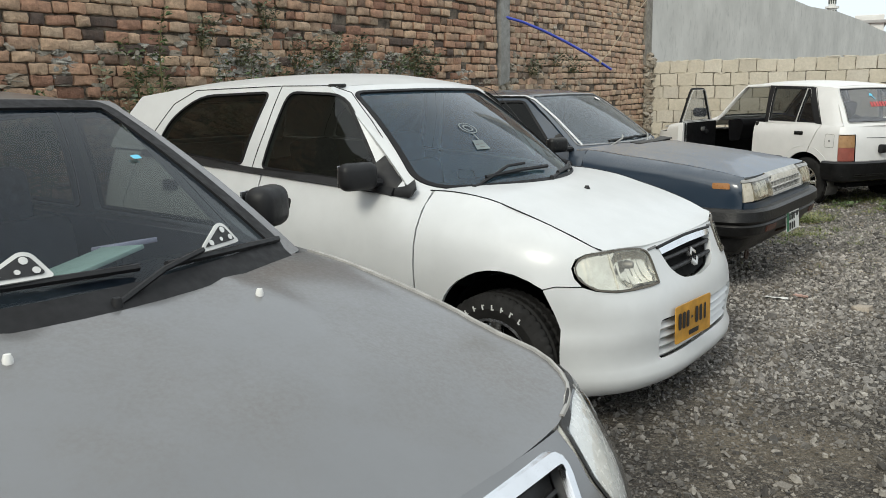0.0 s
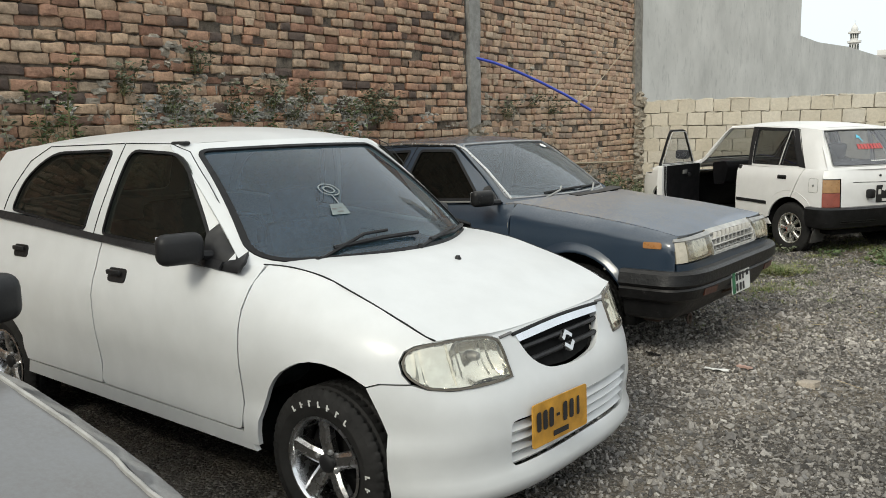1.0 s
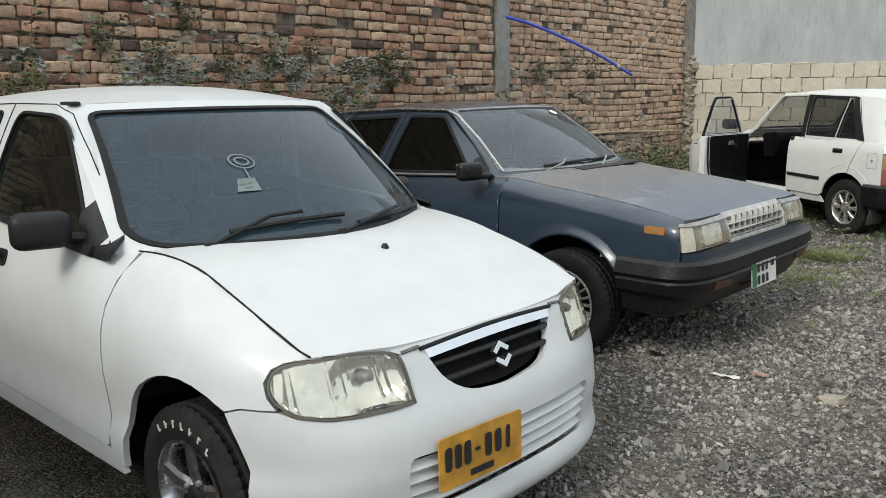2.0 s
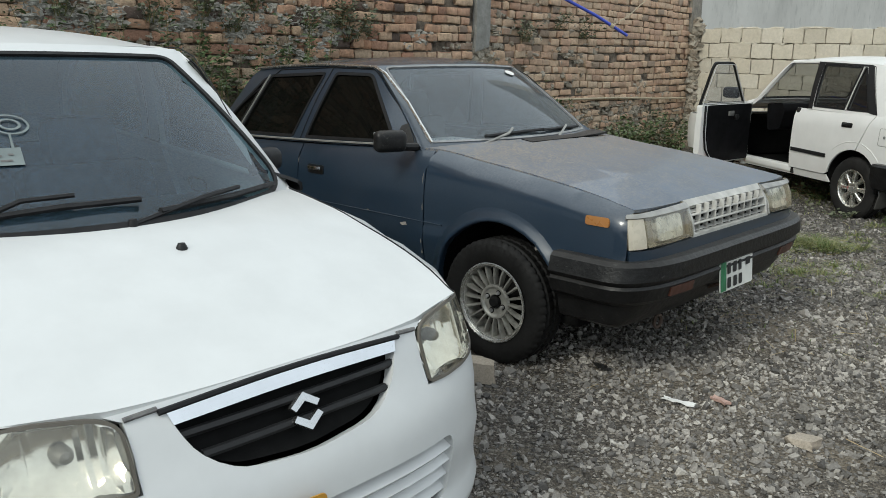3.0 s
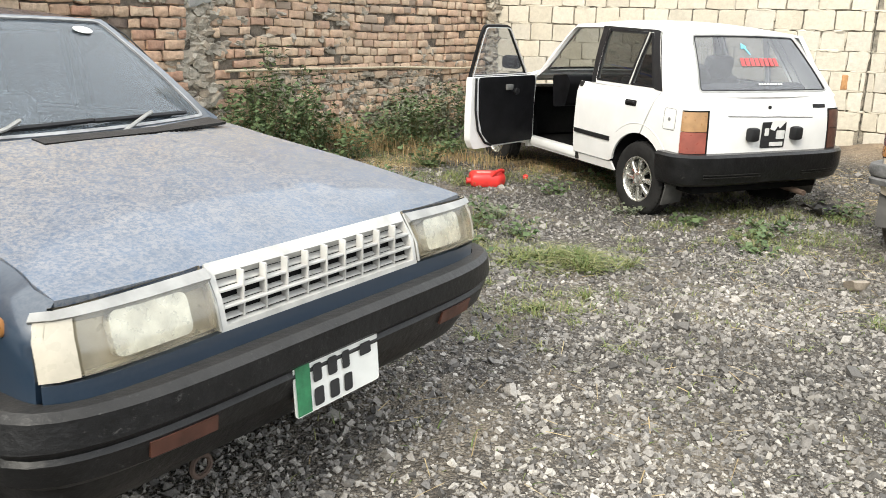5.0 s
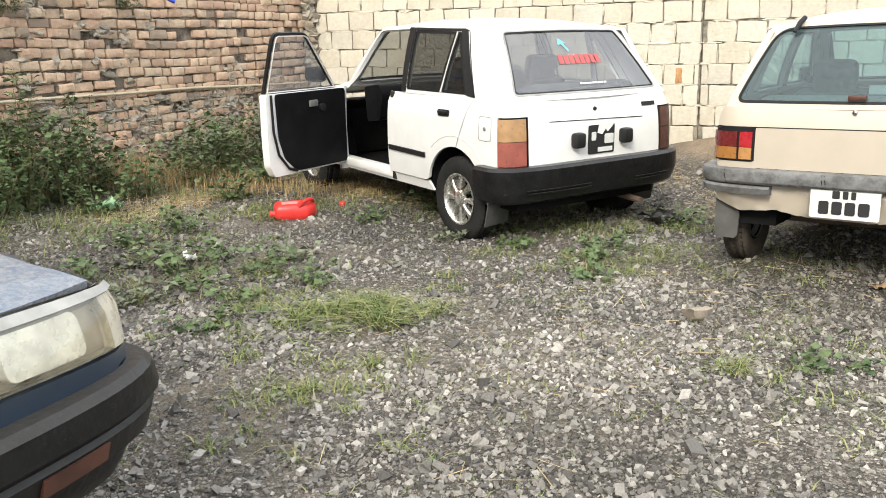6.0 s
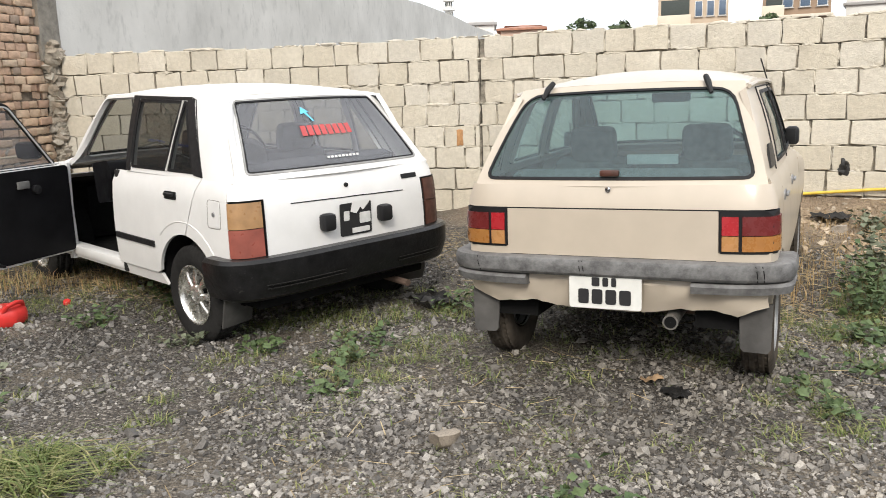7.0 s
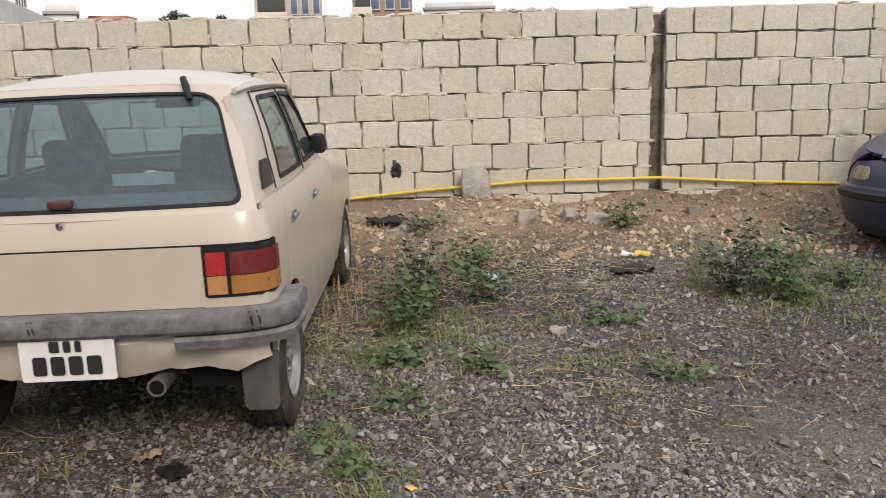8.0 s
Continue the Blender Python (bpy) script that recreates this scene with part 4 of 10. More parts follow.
def hatchback_white():
    """Small white five-door hatchback with rounded nose."""
    car = empty("hatchback", Matrix.Translation((0.911, 4.287, 0.0)) @ pose(0, 0, 0, 0, 0, -32) @ Matrix.Diagonal((1, 1.102, 1, 1)), "small white five-door hatchback parked nose outwards on gravel", "car")
    b = Body(
        W=[(0.16, 0.695), (0.20, 0.715), (0.25, 0.727), (0.35, 0.733), (0.405, 0.734), (0.445, 0.722), (0.5, 0.7265), (0.62, 0.7375), (0.75, 0.735), (0.9, 0.705), (1.0, 0.692), (1.1, 0.685)],
        F=[(0.15, 0.52), (0.175, 0.60), (0.20, 0.632), (0.235, 0.645), (0.268, 0.640), (0.285, 0.622), (0.34, 0.625), (0.42, 0.635), (0.5, 0.627), (0.56, 0.607), (0.62, 0.578), (0.68, 0.555), (0.73, 0.535), (0.76, 0.522), (0.80, 0.48), (0.9, 0.29)],
        R=[(0.2, -2.80), (0.4, -2.87), (0.7, -2.86), (1.07, -2.82)],
        xc=-0.1, xrc=-2.45, nf=3.2, nr=3.0,
        top=[(-2.9, 1.07), (-2.2, 1.065), (-1.33, 1.0), (-0.5, 0.945), (-0.3, 0.942), (-0.1, 0.920), (0.07, 0.876), (0.2, 0.837), (0.33, 0.790), (0.42, 0.752), (0.52, 0.737), (0.58, 0.72)],
        ry=[(-2.9, 0.03), (-0.55, 0.03), (-0.40, 0.10), (-0.2, 0.15), (0.05, 0.145), (0.2, 0.115), (0.30, 0.08), (0.38, 0.04), (0.44, 0.012), (0.58, 0.01)], rz=0.30)
    h = House(b, base=(-0.12, 0.32, 0.635, 0.945), head=(-0.89, 0.09, 0.55, 1.405), tail_head=(-2.58, -0.10, 0.52, 1.375), tail_base=(-2.82, -0.14, 0.60, 1.06),
              yb=[(-2.8, 0.62), (-1.4, 0.675), (-0.5, 0.655)], yr=[(-2.6, 0.52), (-1.5, 0.565), (-0.9, 0.555)], rail=[(-2.6, 1.35), (-2.3, 1.385), (-1.5, 1.415), (-0.95, 1.39), (-0.45, 0.97)], crown=0.055)
    wm, ax, rx, hz, hc, ra = M["white"], 0.02, -2.34, 0.275, 0.325, 0.285
    for s in (-1, 1):
        sd = b.side(s)
        hl = [(0.650, 0.686), (0.636, 0.719), (0.612, 0.734), (0.555, 0.742), (0.47, 0.744), (0.385, 0.734), (0.350, 0.715), (0.345, 0.66), (0.346, 0.598), (0.405, 0.594), (0.49, 0.593), (0.556, 0.594), (0.612, 0.606), (0.645, 0.645)]
        hl = rounded([(b.cy(y), z) for y, z in hl], [0.03, 0.02, 0.02, 0.02, 0.02, 0.02, 0.02, 0.02, 0.008, 0.02, 0.02, 0.02, 0.02, 0.03], 3)
        ux = lambda a: b.xc + b.lf - a
        # front wing
        joint = (0.262, 0.607)
        a1 = math.degrees(math.atan2(joint[1] - hc, joint[0] - ax))
        rj = math.dist(joint, (ax, hc))
        arch = [(ax + (ra + (rj - ra) * max(0, i - 4) / 10) * math.cos(radians(185 + (a1 - 185) * i / 14)), hc + (ra + (rj - ra) * max(0, i - 4) / 10) * math.sin(radians(185 + (a1 - 185) * i / 14))) for i in range(15)]
        edge = [(ux(b.cy(y)) - 0.005, z) for y, z in ((0.640, 0.620), (0.652, 0.650), (0.654, 0.688), (0.640, 0.721), (0.614, 0.737), (0.558, 0.746), (0.505, 0.748))]
        edge = [(0.312, 0.620)] + edge
        topline = [b.rim(x) for x in np.linspace(ux(b.cy(0.50)), -0.342, 20)]
        panel("front_wing", [(-0.342, 0.297)] + arch + edge + topline, sd, wm, car, step=0.05, out=lambda p: (0, s, 0.3))
        fd = rounded([(-0.350, 0.343), (-0.350, b.top(-0.35) - 0.004)] + [(x, b.top(x) - 0.004) for x in (-0.6, -0.9, -1.2)] + [(-1.330, b.top(-1.33) - 0.004), (-1.345, 0.75), (-1.325, 0.5), (-1.305, 0.358)], [0.03, 0, 0, 0, 0, 0, 0, 0, 0.03], 3)
        dr = panel("front_door", fd, sd, wm, car, step=0.08, out=lambda p: (0, s, 0.3))
        ar = arc_pts(rx, hz, 0.345, 15, 108, 10)
        rd = [(-1.312, 0.358), (-1.332, 0.5), (-1.352, 0.75), (-1.338, b.top(-1.34) - 0.004)] + [(x, b.top(x) - 0.004) for x in (-1.6, -1.9, -2.2)] + [(-2.34, b.top(-2.3) - 0.004), (-2.42, 0.8)] + ar[::-1][:-1] + [(-1.99, 0.363)]
        rdoor = panel("rear_door", rd, sd, wm, car, step=0.08, out=lambda p: (0, s, 0.3))
        qa = arc_pts(rx, hz, 0.345, 110, 186, 8)
        panel("rear_quarter", [(-2.426, 0.8), (-2.346, b.top(-2.3) - 0.004), (-2.86, b.top(-2.8)), (-3.05, b.top(-2.8)), (-3.05, 0.29), (-2.68, 0.29)] + qa[::-1], sd, wm, car, step=0.08, out=lambda p: (-0.3, s, 0.3))
        panel("sill", [(-2.0, 0.295), (-0.28, 0.272), (-0.33, 0.336), (-1.98, 0.356)], b.side(s, -0.002), wm, car, step=0.12, out=lambda p: (0, s, 0.1))
        # lower edge crease of the doors
        panel("belt_strip", [(-2.30, b.top(-2.3) - 0.02), (-0.5, b.top(-0.5) - 0.016), (-0.5, b.top(-0.5) + 0.012), (-2.30, b.top(-2.3) + 0.012)], lambda x, z: (x, s * (0.69 - 0.02 * (z > b.top(x))), z), M["black"], car, step=0.1, thick=0.01, out=lambda p: (0, s, 0.2))
        # headlamp: fluted bowl beside the turn signal's chamber, clear lens and dark gasket
        def bowl(a, z):
            y = float(np.interp(a, b.af, b.yf))
            if y > 0.535:
                return -0.014 - 0.003 * math.cos((y - 0.535) * 320)
            q = ((y - 0.44) / 0.098) ** 2 + ((z - 0.668) / 0.085) ** 2
            return -0.012 - 0.050 * max(0.0, 1 - q) ** 0.6 - 0.004 * math.cos((y - 0.44) * 300) * (q < 0.9)

        lamp = panel("headlamp", hl, lambda a, z: b.at(s * a, z, bowl(a, z)), M["lamp_mirror"], car, step=0.012, thick=-0.015, out=lambda p: (1, s * 0.5, 0.1), label="cloudy clear headlamp")
        panel("lens", offset_poly(hl, 0.004), lambda a, z: b.at(s * a, z, 0.004), M["lamp_glass"], lamp, step=0.03, thick=0.006, out=lambda p: (1, s * 0.5, 0.1))
        ring("gasket", offset_poly(hl, -0.003), offset_poly(hl, 0.003), lambda a, z, o: b.at(s * a, z, o), plain("lamp_gasket", (0.09, 0.08, 0.065), 0.6) if s < 0 else bpy.data.materials["lamp_gasket"], lamp, 0.007, out=lambda p: (1, s * 0.5, 0.1))
        mid = Vector(b.at(s * b.cy(0.44), 0.675, -0.03))
        lathe("bulb_cover", [(0.001, 0.026), (0.012, 0.022), (0.017, 0.008), (0.017, -0.012), (0.010, -0.02)], M["steel"], lamp, 14, axis="x", at=(mid.x - 0.012, mid.y, mid.z))
        tube("lamp_divider", [b.at(s * b.cy(0.537), z, -0.010) for z in np.linspace(0.602, 0.738, 7)], 0.004, M["reflector"], lamp, 6)
        # upper side: pillars and door frames in one pressing with its windows cut out
        fwq = rounded([(-0.565, 0.955), (-1.335, 1.008), (-1.225, 1.378), (-0.87, 1.362)], [0.02, 0.03, 0.06, 0.09])
        rwq = rounded([(-1.475, 1.018), (-2.215, 1.075), (-2.12, 1.24), (-1.90, 1.365), (-1.345, 1.378)], [0.03, 0.04, 0.10, 0.12, 0.05])
        sideq = [(-0.46, 0.955)] + [(x, b.top(x) + 0.004) for x in (-0.8, -1.2, -1.6, -2.0, -2.4)] + [(-2.70, 1.075), (-2.50, h.rail(-2.5))] + [(x, h.rail(x)) for x in (-2.2, -1.8, -1.4, -1.1)] + [(-0.965, 1.385), (-0.88, 1.335)]
        panel("side_frame", sideq, h.side(s), wm, car, holes=[offset_poly(fwq, 0.004), offset_poly(rwq, 0.004)], step=0.07, thick=0.03, out=lambda p: (0, s, 0.3))
        side_windows(car, h, s, [fwq, rwq], M["tint"], 0.011)
        shut_line("door_joint", [(-0.475, 0.965), (-0.72, 1.24), (-0.845, 1.365), (-0.96, 1.398), (-1.28, 1.402), (-1.33, 1.2), (-1.40, 1.008)], h.side(s, 0.001), car, 0.0022)
        shut_line("door_joint", [(-1.29, 1.402), (-1.95, 1.39), (-2.12, 1.32), (-2.26, 1.16), (-2.31, 1.075)], h.side(s, 0.001), car, 0.0022)
        # handles
        for door, x, z in ((dr, -1.165, 0.852), (rdoor, -2.02, 0.895)):
            q = rounded(box_poly(x - 0.065, z - 0.030, x + 0.065, z + 0.028), 0.02)
            hd = panel("door_handle", q, b.side(s, 0.004), M["black"], door, step=0.05, thick=0.012, out=lambda p: (0, s, 0))
            block("handle_pull", (x, s * (b.w(z) + 0.012), z + 0.012), (0.10, 0.014, 0.022), M["black"], hd, 0.006)
        lathe("door_lock", [(0.001, 0.004), (0.010, 0.004), (0.012, 0.0), (0.012, -0.01)], M["chrome"], dr, 14, at=(-1.265, s * b.w(0.86), 0.868)).scale = (1, s, 1)
        mp = [(-0.395, 0.958), (-0.41, 0.912), (-0.61, 0.922), (-0.640, 1.045), (-0.60, 1.095), (-0.575, 1.085), (-0.47, 0.995)]
        panel("mirror_sail", rounded(mp, 0.012, 2), lambda x, z: h.side(s, 0.012)(x, z), M["black"], car, step=0.05, thick=0.012, out=lambda p: (0, s, 0.2))
        mirror(car, (-0.585, s * (0.655 if s < 0 else 0.62), 1.0), s, (0.165, 0.12, 0.085) if s < 0 else (0.10, 0.085, 0.07), M["black"], arm=0.035 if s < 0 else 0.0)
        wheel_well(car, b, ax, hc, ra + 0.004, s, 0.60, 0.2)
        wheel_well(car, b, rx, hz, 0.358, s, 0.70)
        mats = {"tyre": M["rubber"], "rim": M["alloy"], "cap": M["black"]}
        wheel(car, (ax, s * 0.615, hz), s, "five", 0.275, 0.170, 0.165, mats, letters=s < 0)
        wheel(car, (rx, s * 0.615, hz), s, "five", 0.275, 0.170, 0.165, mats)
    # nose and bumper in one pressing with grille and intake openings
    aj = b.lf + b.xc - 0.262
    half = [(b.lf + b.xc - 0.298, 0.17), (b.lf + b.xc - 0.310, 0.30), (b.lf + b.xc - 0.302, 0.45), (aj, 0.602), (b.lf + b.xc - 0.312, 0.615), (b.cy(0.640), 0.615)]
    half += [(b.cy(0.612), 0.599), (b.cy(0.556), 0.588), (b.cy(0.49), 0.587), (b.cy(0.405), 0.588), (b.cy(0.339), 0.592), (b.cy(0.338), 0.66), (b.cy(0.343), 0.718), (b.cy(0.372), 0.733)]
    rim = half + [(b.cy(0.30), 0.735), (b.cy(0.15), 0.737), (0, 0.738)]
    outline = rim + [(-a, z) for a, z in rim[:-1]][::-1]
    grille = rounded([(-0.270, 0.712), (-0.235, 0.63), (-0.165, 0.580), (0.0, 0.562), (0.165, 0.580), (0.235, 0.63), (0.270, 0.712), (0, 0.724)], [0.02, 0.04, 0.05, 0.05, 0.05, 0.04, 0.02, 0.02], 3)
    intake = rounded([(-0.405, 0.455), (-0.385, 0.288), (0.385, 0.288), (0.405, 0.455)], 0.03, 3)
    up = lambda p: (1, 0, 0.2)
    bumper = panel("front_bumper", outline, b.nose(), wm, car, holes=[grille, intake], step=0.03, thick=0.03, out=lambda p: (1, p[1], 0.2))
    gr = panel("grille", offset_poly(grille, -0.004), b.nose(-0.04), M["dark"], car, step=0.06, thick=0.0, out=up, label="black grille under a chrome strip")
    for z, x0 in ((0.62, 0.22), (0.665, 0.26)):
        tube("grille_bar", [b.at(c, z, -0.016) for c in np.linspace(-x0, x0, 13)], 0.010, M["black"], gr, 6)
    strip = [(c, 0.727 - 0.010 * abs(c / 0.28) ** 2) for c in np.linspace(-0.270, 0.270, 15)] + [(c, 0.700 - 0.008 * abs(c / 0.28) ** 2) for c in np.linspace(0.263, -0.263, 15)]
    panel("chrome_strip", strip, b.nose(0.004), M["chrome"], gr, step=0.05, thick=0.02, out=up)
    # angular badge, kept as a plain shape
    for k, top in ((1, 0.680), (-1, 0.604)):
        bd = [(-0.034, 0.642 + k * 0.014), (0.0, top), (0.034, 0.642 + k * 0.014), (0.020, 0.642 + k * 0.004), (0.0, 0.642 + k * 0.020), (-0.020, 0.642 + k * 0.004)]
        panel("badge", bd, b.nose(0.008), M["badge"], gr, step=0.05, thick=0.016, out=up)
    panel("intake_back", offset_poly(intake, -0.004), b.nose(-0.05), M["dark"], bumper, step=0.08, thick=0.0, out=up)
    for z in (0.312, 0.350, 0.388, 0.426):
        panel("intake_slat", [(-0.398, z - 0.010), (0.398, z - 0.010), (0.398, z + 0.010), (-0.398, z + 0.010)], lambda c, q: b.at(c, q, -0.006 - (0.022 if q > z else 0)), wm, bumper, step=0.08, thick=0.02, out=up)
    plate(car, facing((0.648, -0.17, 0.415), (1, -0.09, 0.02)), (0.305, 0.155), M["plate_yellow"], [(-0.44, -0.36, 0.08, 0.46), (-0.33, -0.25, 0.08, 0.46), (-0.22, -0.14, 0.08, 0.46), (-0.09, -0.03, 0.08, 0.07), (0.03, 0.11, 0.08, 0.46), (0.15, 0.23, 0.08, 0.46), (0.29, 0.34, 0.08, 0.46), (-0.15, 0.13, -0.33, 0.13)], "yellow number plate")
    # bonnet
    fx = [(b.at(b.cy(y), 0.735)[0] - 0.004, y) for y in np.linspace(-0.36, 0.36, 15)]
    wing = [b.side(1)(*b.rim(x)) for x in np.linspace(b.xc + b.lf - b.cy(0.36), -0.36, 26)]
    wing = [p for p in wing if p[0] < 0.435]
    fit = np.polyfit([p[0] for p in wing], [p[1] for p in wing], 3)
    wing = [(x, float(np.polyval(fit, x)), b.top(x)) for x in np.linspace(0.43, wing[-1][0], 24)]
    edge_l = [(p[0], p[1] - 0.003) for p in wing]
    cowl = [(h.base[0] - h.base[1] * (y / h.base[2]) ** 2 - 0.0, y) for y in np.linspace(0.48, -0.48, 15)]
    outline = fx + edge_l + cowl + [(x, -y) for x, y in edge_l[::-1]]

    def skin(x, y):
        return (x, y, b.top(x) + 0.022 * (1 - (y / 0.56) ** 2) * min(1, max(0, (0.525 - x) / 0.2)))

    for s in (-1, 1):
        tube("bonnet_joint", [(p[0] - 0.004, s * (p[1] - 0.001), p[2] + 0.0005) for p in wing], 0.0030, M["seal"], car, 5)
    bonnet = panel("bonnet", outline, skin, wm, car, step=0.06, thick=0.02, out=lambda p: (0, 0, 1))
    lathe("washer_jet", [(0.001, 0.014), (0.008, 0.013), (0.014, 0.0), (0.014, -0.01)], M["black"], bonnet, 12, axis="z", at=(0.045, 0.02, skin(0.045, 0.02)[2]))
    # glass, roof, tail
    ws = rounded([(-0.612, -0.006), (0.612, -0.006), (0.550, 0.828), (-0.550, 0.828)], [0.15, 0.15, 0.06, 0.06], 8)
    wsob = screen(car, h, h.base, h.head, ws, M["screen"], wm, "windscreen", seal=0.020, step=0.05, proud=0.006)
    fn, _ = h.pane(h.base, h.head)
    panel("scuttle", [(-0.60, -0.03), (0.60, -0.03), (0.60, 0.02), (-0.60, 0.02)], lambda s_, t_: fn(s_, t_, -0.012), M["black"], car, step=0.1, thick=0.01, out=lambda p: (1, 0, 1))
    wiper(car, [fn(-0.43, -0.012, 0.004), fn(-0.235, 0.09, 0.03), fn(-0.12, 0.105, 0.024)], [fn(-0.36, 0.045, 0.014), fn(-0.16, 0.075, 0.014), fn(0.03, 0.075, 0.014)], M["black"])
    wiper(car, [fn(-0.02, -0.002, 0.004), fn(0.20, 0.032, 0.03), fn(0.34, 0.045, 0.024)], [fn(0.06, 0.022, 0.014), fn(0.30, 0.026, 0.014), fn(0.52, 0.02, 0.014)], M["black"])
    # stickers on the glass: a pale disc with rays above a lettered tab
    panel("sticker", arc_pts(-0.16, 0.44, 0.047, 0, 360, 20)[:-1], lambda a, c: fn(a, c, 0.001), M["sticker"], wsob, holes=[arc_pts(-0.16, 0.44, 0.041, 0, 360, 16)[:-1]], step=0.05, thick=0, out=lambda p: (1, 0, 1))
    panel("sticker", arc_pts(-0.16, 0.44, 0.027, 0, 360, 16)[:-1], lambda a, c: fn(a, c, 0.001), M["sticker"], wsob, holes=[arc_pts(-0.16, 0.44, 0.020, 0, 360, 12)[:-1]], step=0.05, thick=0, out=lambda p: (1, 0, 1))
    panel("sticker", [(-0.255, 0.262), (-0.175, 0.262), (-0.165, 0.335), (-0.225, 0.335)], lambda a, c: fn(a, c, 0.001), M["sticker"], wsob, step=0.05, thick=0, out=lambda p: (1, 0, 1))
    for x, t, w in ((-0.225, 0.30, 0.020), (-0.195, 0.305, 0.012), (-0.21, 0.280, 0.026)):
        panel("sticker_mark", box_poly(x - w / 2, t - 0.004, x + w / 2, t + 0.004), lambda a, c: fn(a, c, 0.0025), M["grey_plastic"], wsob, step=0.05, thick=0, out=lambda p: (1, 0, 1))
    panel("sticker_stem", [(-0.185, 0.335), (-0.178, 0.335), (-0.17, 0.395), (-0.175, 0.395)], lambda a, c: fn(a, c, 0.001), M["sticker"], wsob, step=0.05, thick=0, out=lambda p: (1, 0, 1))
    tube("grille_seal", [b.at(c, 0.731 - 0.010 * abs(c / 0.28) ** 2, 0.004) for c in np.linspace(-0.284, 0.284, 15)], 0.0065, M["seal"], gr, 6)
    for s in (-1, 1):
        tube("lamp_gap", [b.at(s * b.cy(y), z, 0.002) for y, z in ((0.284, 0.727), (0.31, 0.725), (0.342, 0.722))], 0.0055, M["grey_plastic"], gr, 6)
    h.build_roof(car, wm)
    block("roof_plug", (-0.985, -0.50, h.roof(-0.985, 0.50)[2] + 0.004), (0.085, 0.04, 0.016), M["black"], car, 0.007)
    screen(car, h, h.tb, h.th, rounded([(-0.5, 0.03), (0.5, 0.03), (0.5, 0.33), (-0.5, 0.33)], 0.06), M["tint"], wm, "rear_window")
    tq = [(-b.ty(0.60), 0.2), (b.ty(0.60), 0.2), (b.ty(0.60), 1.06), (-b.ty(0.60), 1.06)]
    panel("tailgate", tq, b.tail(), wm, car, step=0.1, out=lambda p: (-1, 0, 0.1))
    cabin(car, -2.6, 0.1, 0.62, 0.24, 0.93, -0.62, [(-1.15, -0.34, True, 0.48), (-1.15, 0.34, True, 0.48), (-2.05, 0, False, 1.2)], M["trim_dark"], M["cloth"])
    block("underside", (-1.2, 0, 0.21), (3.1, 1.16, 0.06), M["dark"], car, 0.02)
    block("engine_bay", (0.05, 0, 0.42), (0.72, 0.80, 0.44), M["dark"], car, 0.05)
    return car


hatchback_white()


def band(name, b, a0, a1, n, section, mat, parent, tail=False, label="", caps=True):
    """A moulding swept round the body from a0 to a1; section: (out, z) points from top to bottom."""
    fn = b.tail if tail else b.nose
    k, v = len(section), []
    for i in range(n + 1):
        a = a0 + (a1 - a0) * i / n
        v += [fn(o)(a, z) for o, z in section]
    f = [(i * k + j, (i + 1) * k + j, (i + 1) * k + j + 1, i * k + j + 1) for i in range(n) for j in range(k - 1)]
    if caps:
        f += [tuple(range(k)), tuple(range(n * k, n * k + k))[::-1]]
    sx = -1 if tail else 1
    V = np.array(v)
    score = 0
    for t in f[: n * (k - 1)]:
        nn = np.cross(V[t[1]] - V[t[0]], V[t[2]] - V[t[0]])
        c = V[list(t)].mean(0)
        score += nn @ np.array([sx * 0.6, c[1], 0.0])
    if score < 0:
        f = [t[::-1] for t in f]
    return part(name, v, f, mat, parent, label, smooth=30)


def arch_flare(car, b, s, arch, mid, mat, wide=0.062, proud=0.024):
    """The pressed-out flange round a wheel arch, widest over the wheel."""
    v, f, k, n = [], [], 6, len(arch)
    for i, (x, z) in enumerate(arch):
        r = math.dist((x, z), mid)
        ux, uz = (x - mid[0]) / r, (z - mid[1]) / r
        g = 0.45 + 0.55 * math.sin(math.pi * min(1.0, max(0.0, (i + 1) / n))) ** 0.7
        for w, p in ((wide, 0.0005), (wide * 0.62, proud * 0.32), (wide * 0.25, proud * 0.85), (0.004, proud), (-0.004, proud * 0.8), (-0.004, -0.02)):
            v.append(b.side(s, p * g if p > 0 else p)(x + ux * w * (g if w > 0.01 else 1), z + uz * w * (g if w > 0.01 else 1)))
    f = [(i * k + j, (i + 1) * k + j, (i + 1) * k + j + 1, i * k + j + 1) for i in range(n - 1) for j in range(k - 1)]
    a, c, d = (Vector(v[j]) for j in (f[0][0], f[0][1], f[0][2]))
    if (c - a).cross(d - a).y * s < 0:
        f = [t[::-1] for t in f]
    return part("arch_flange", v, f, mat, car, smooth=60)


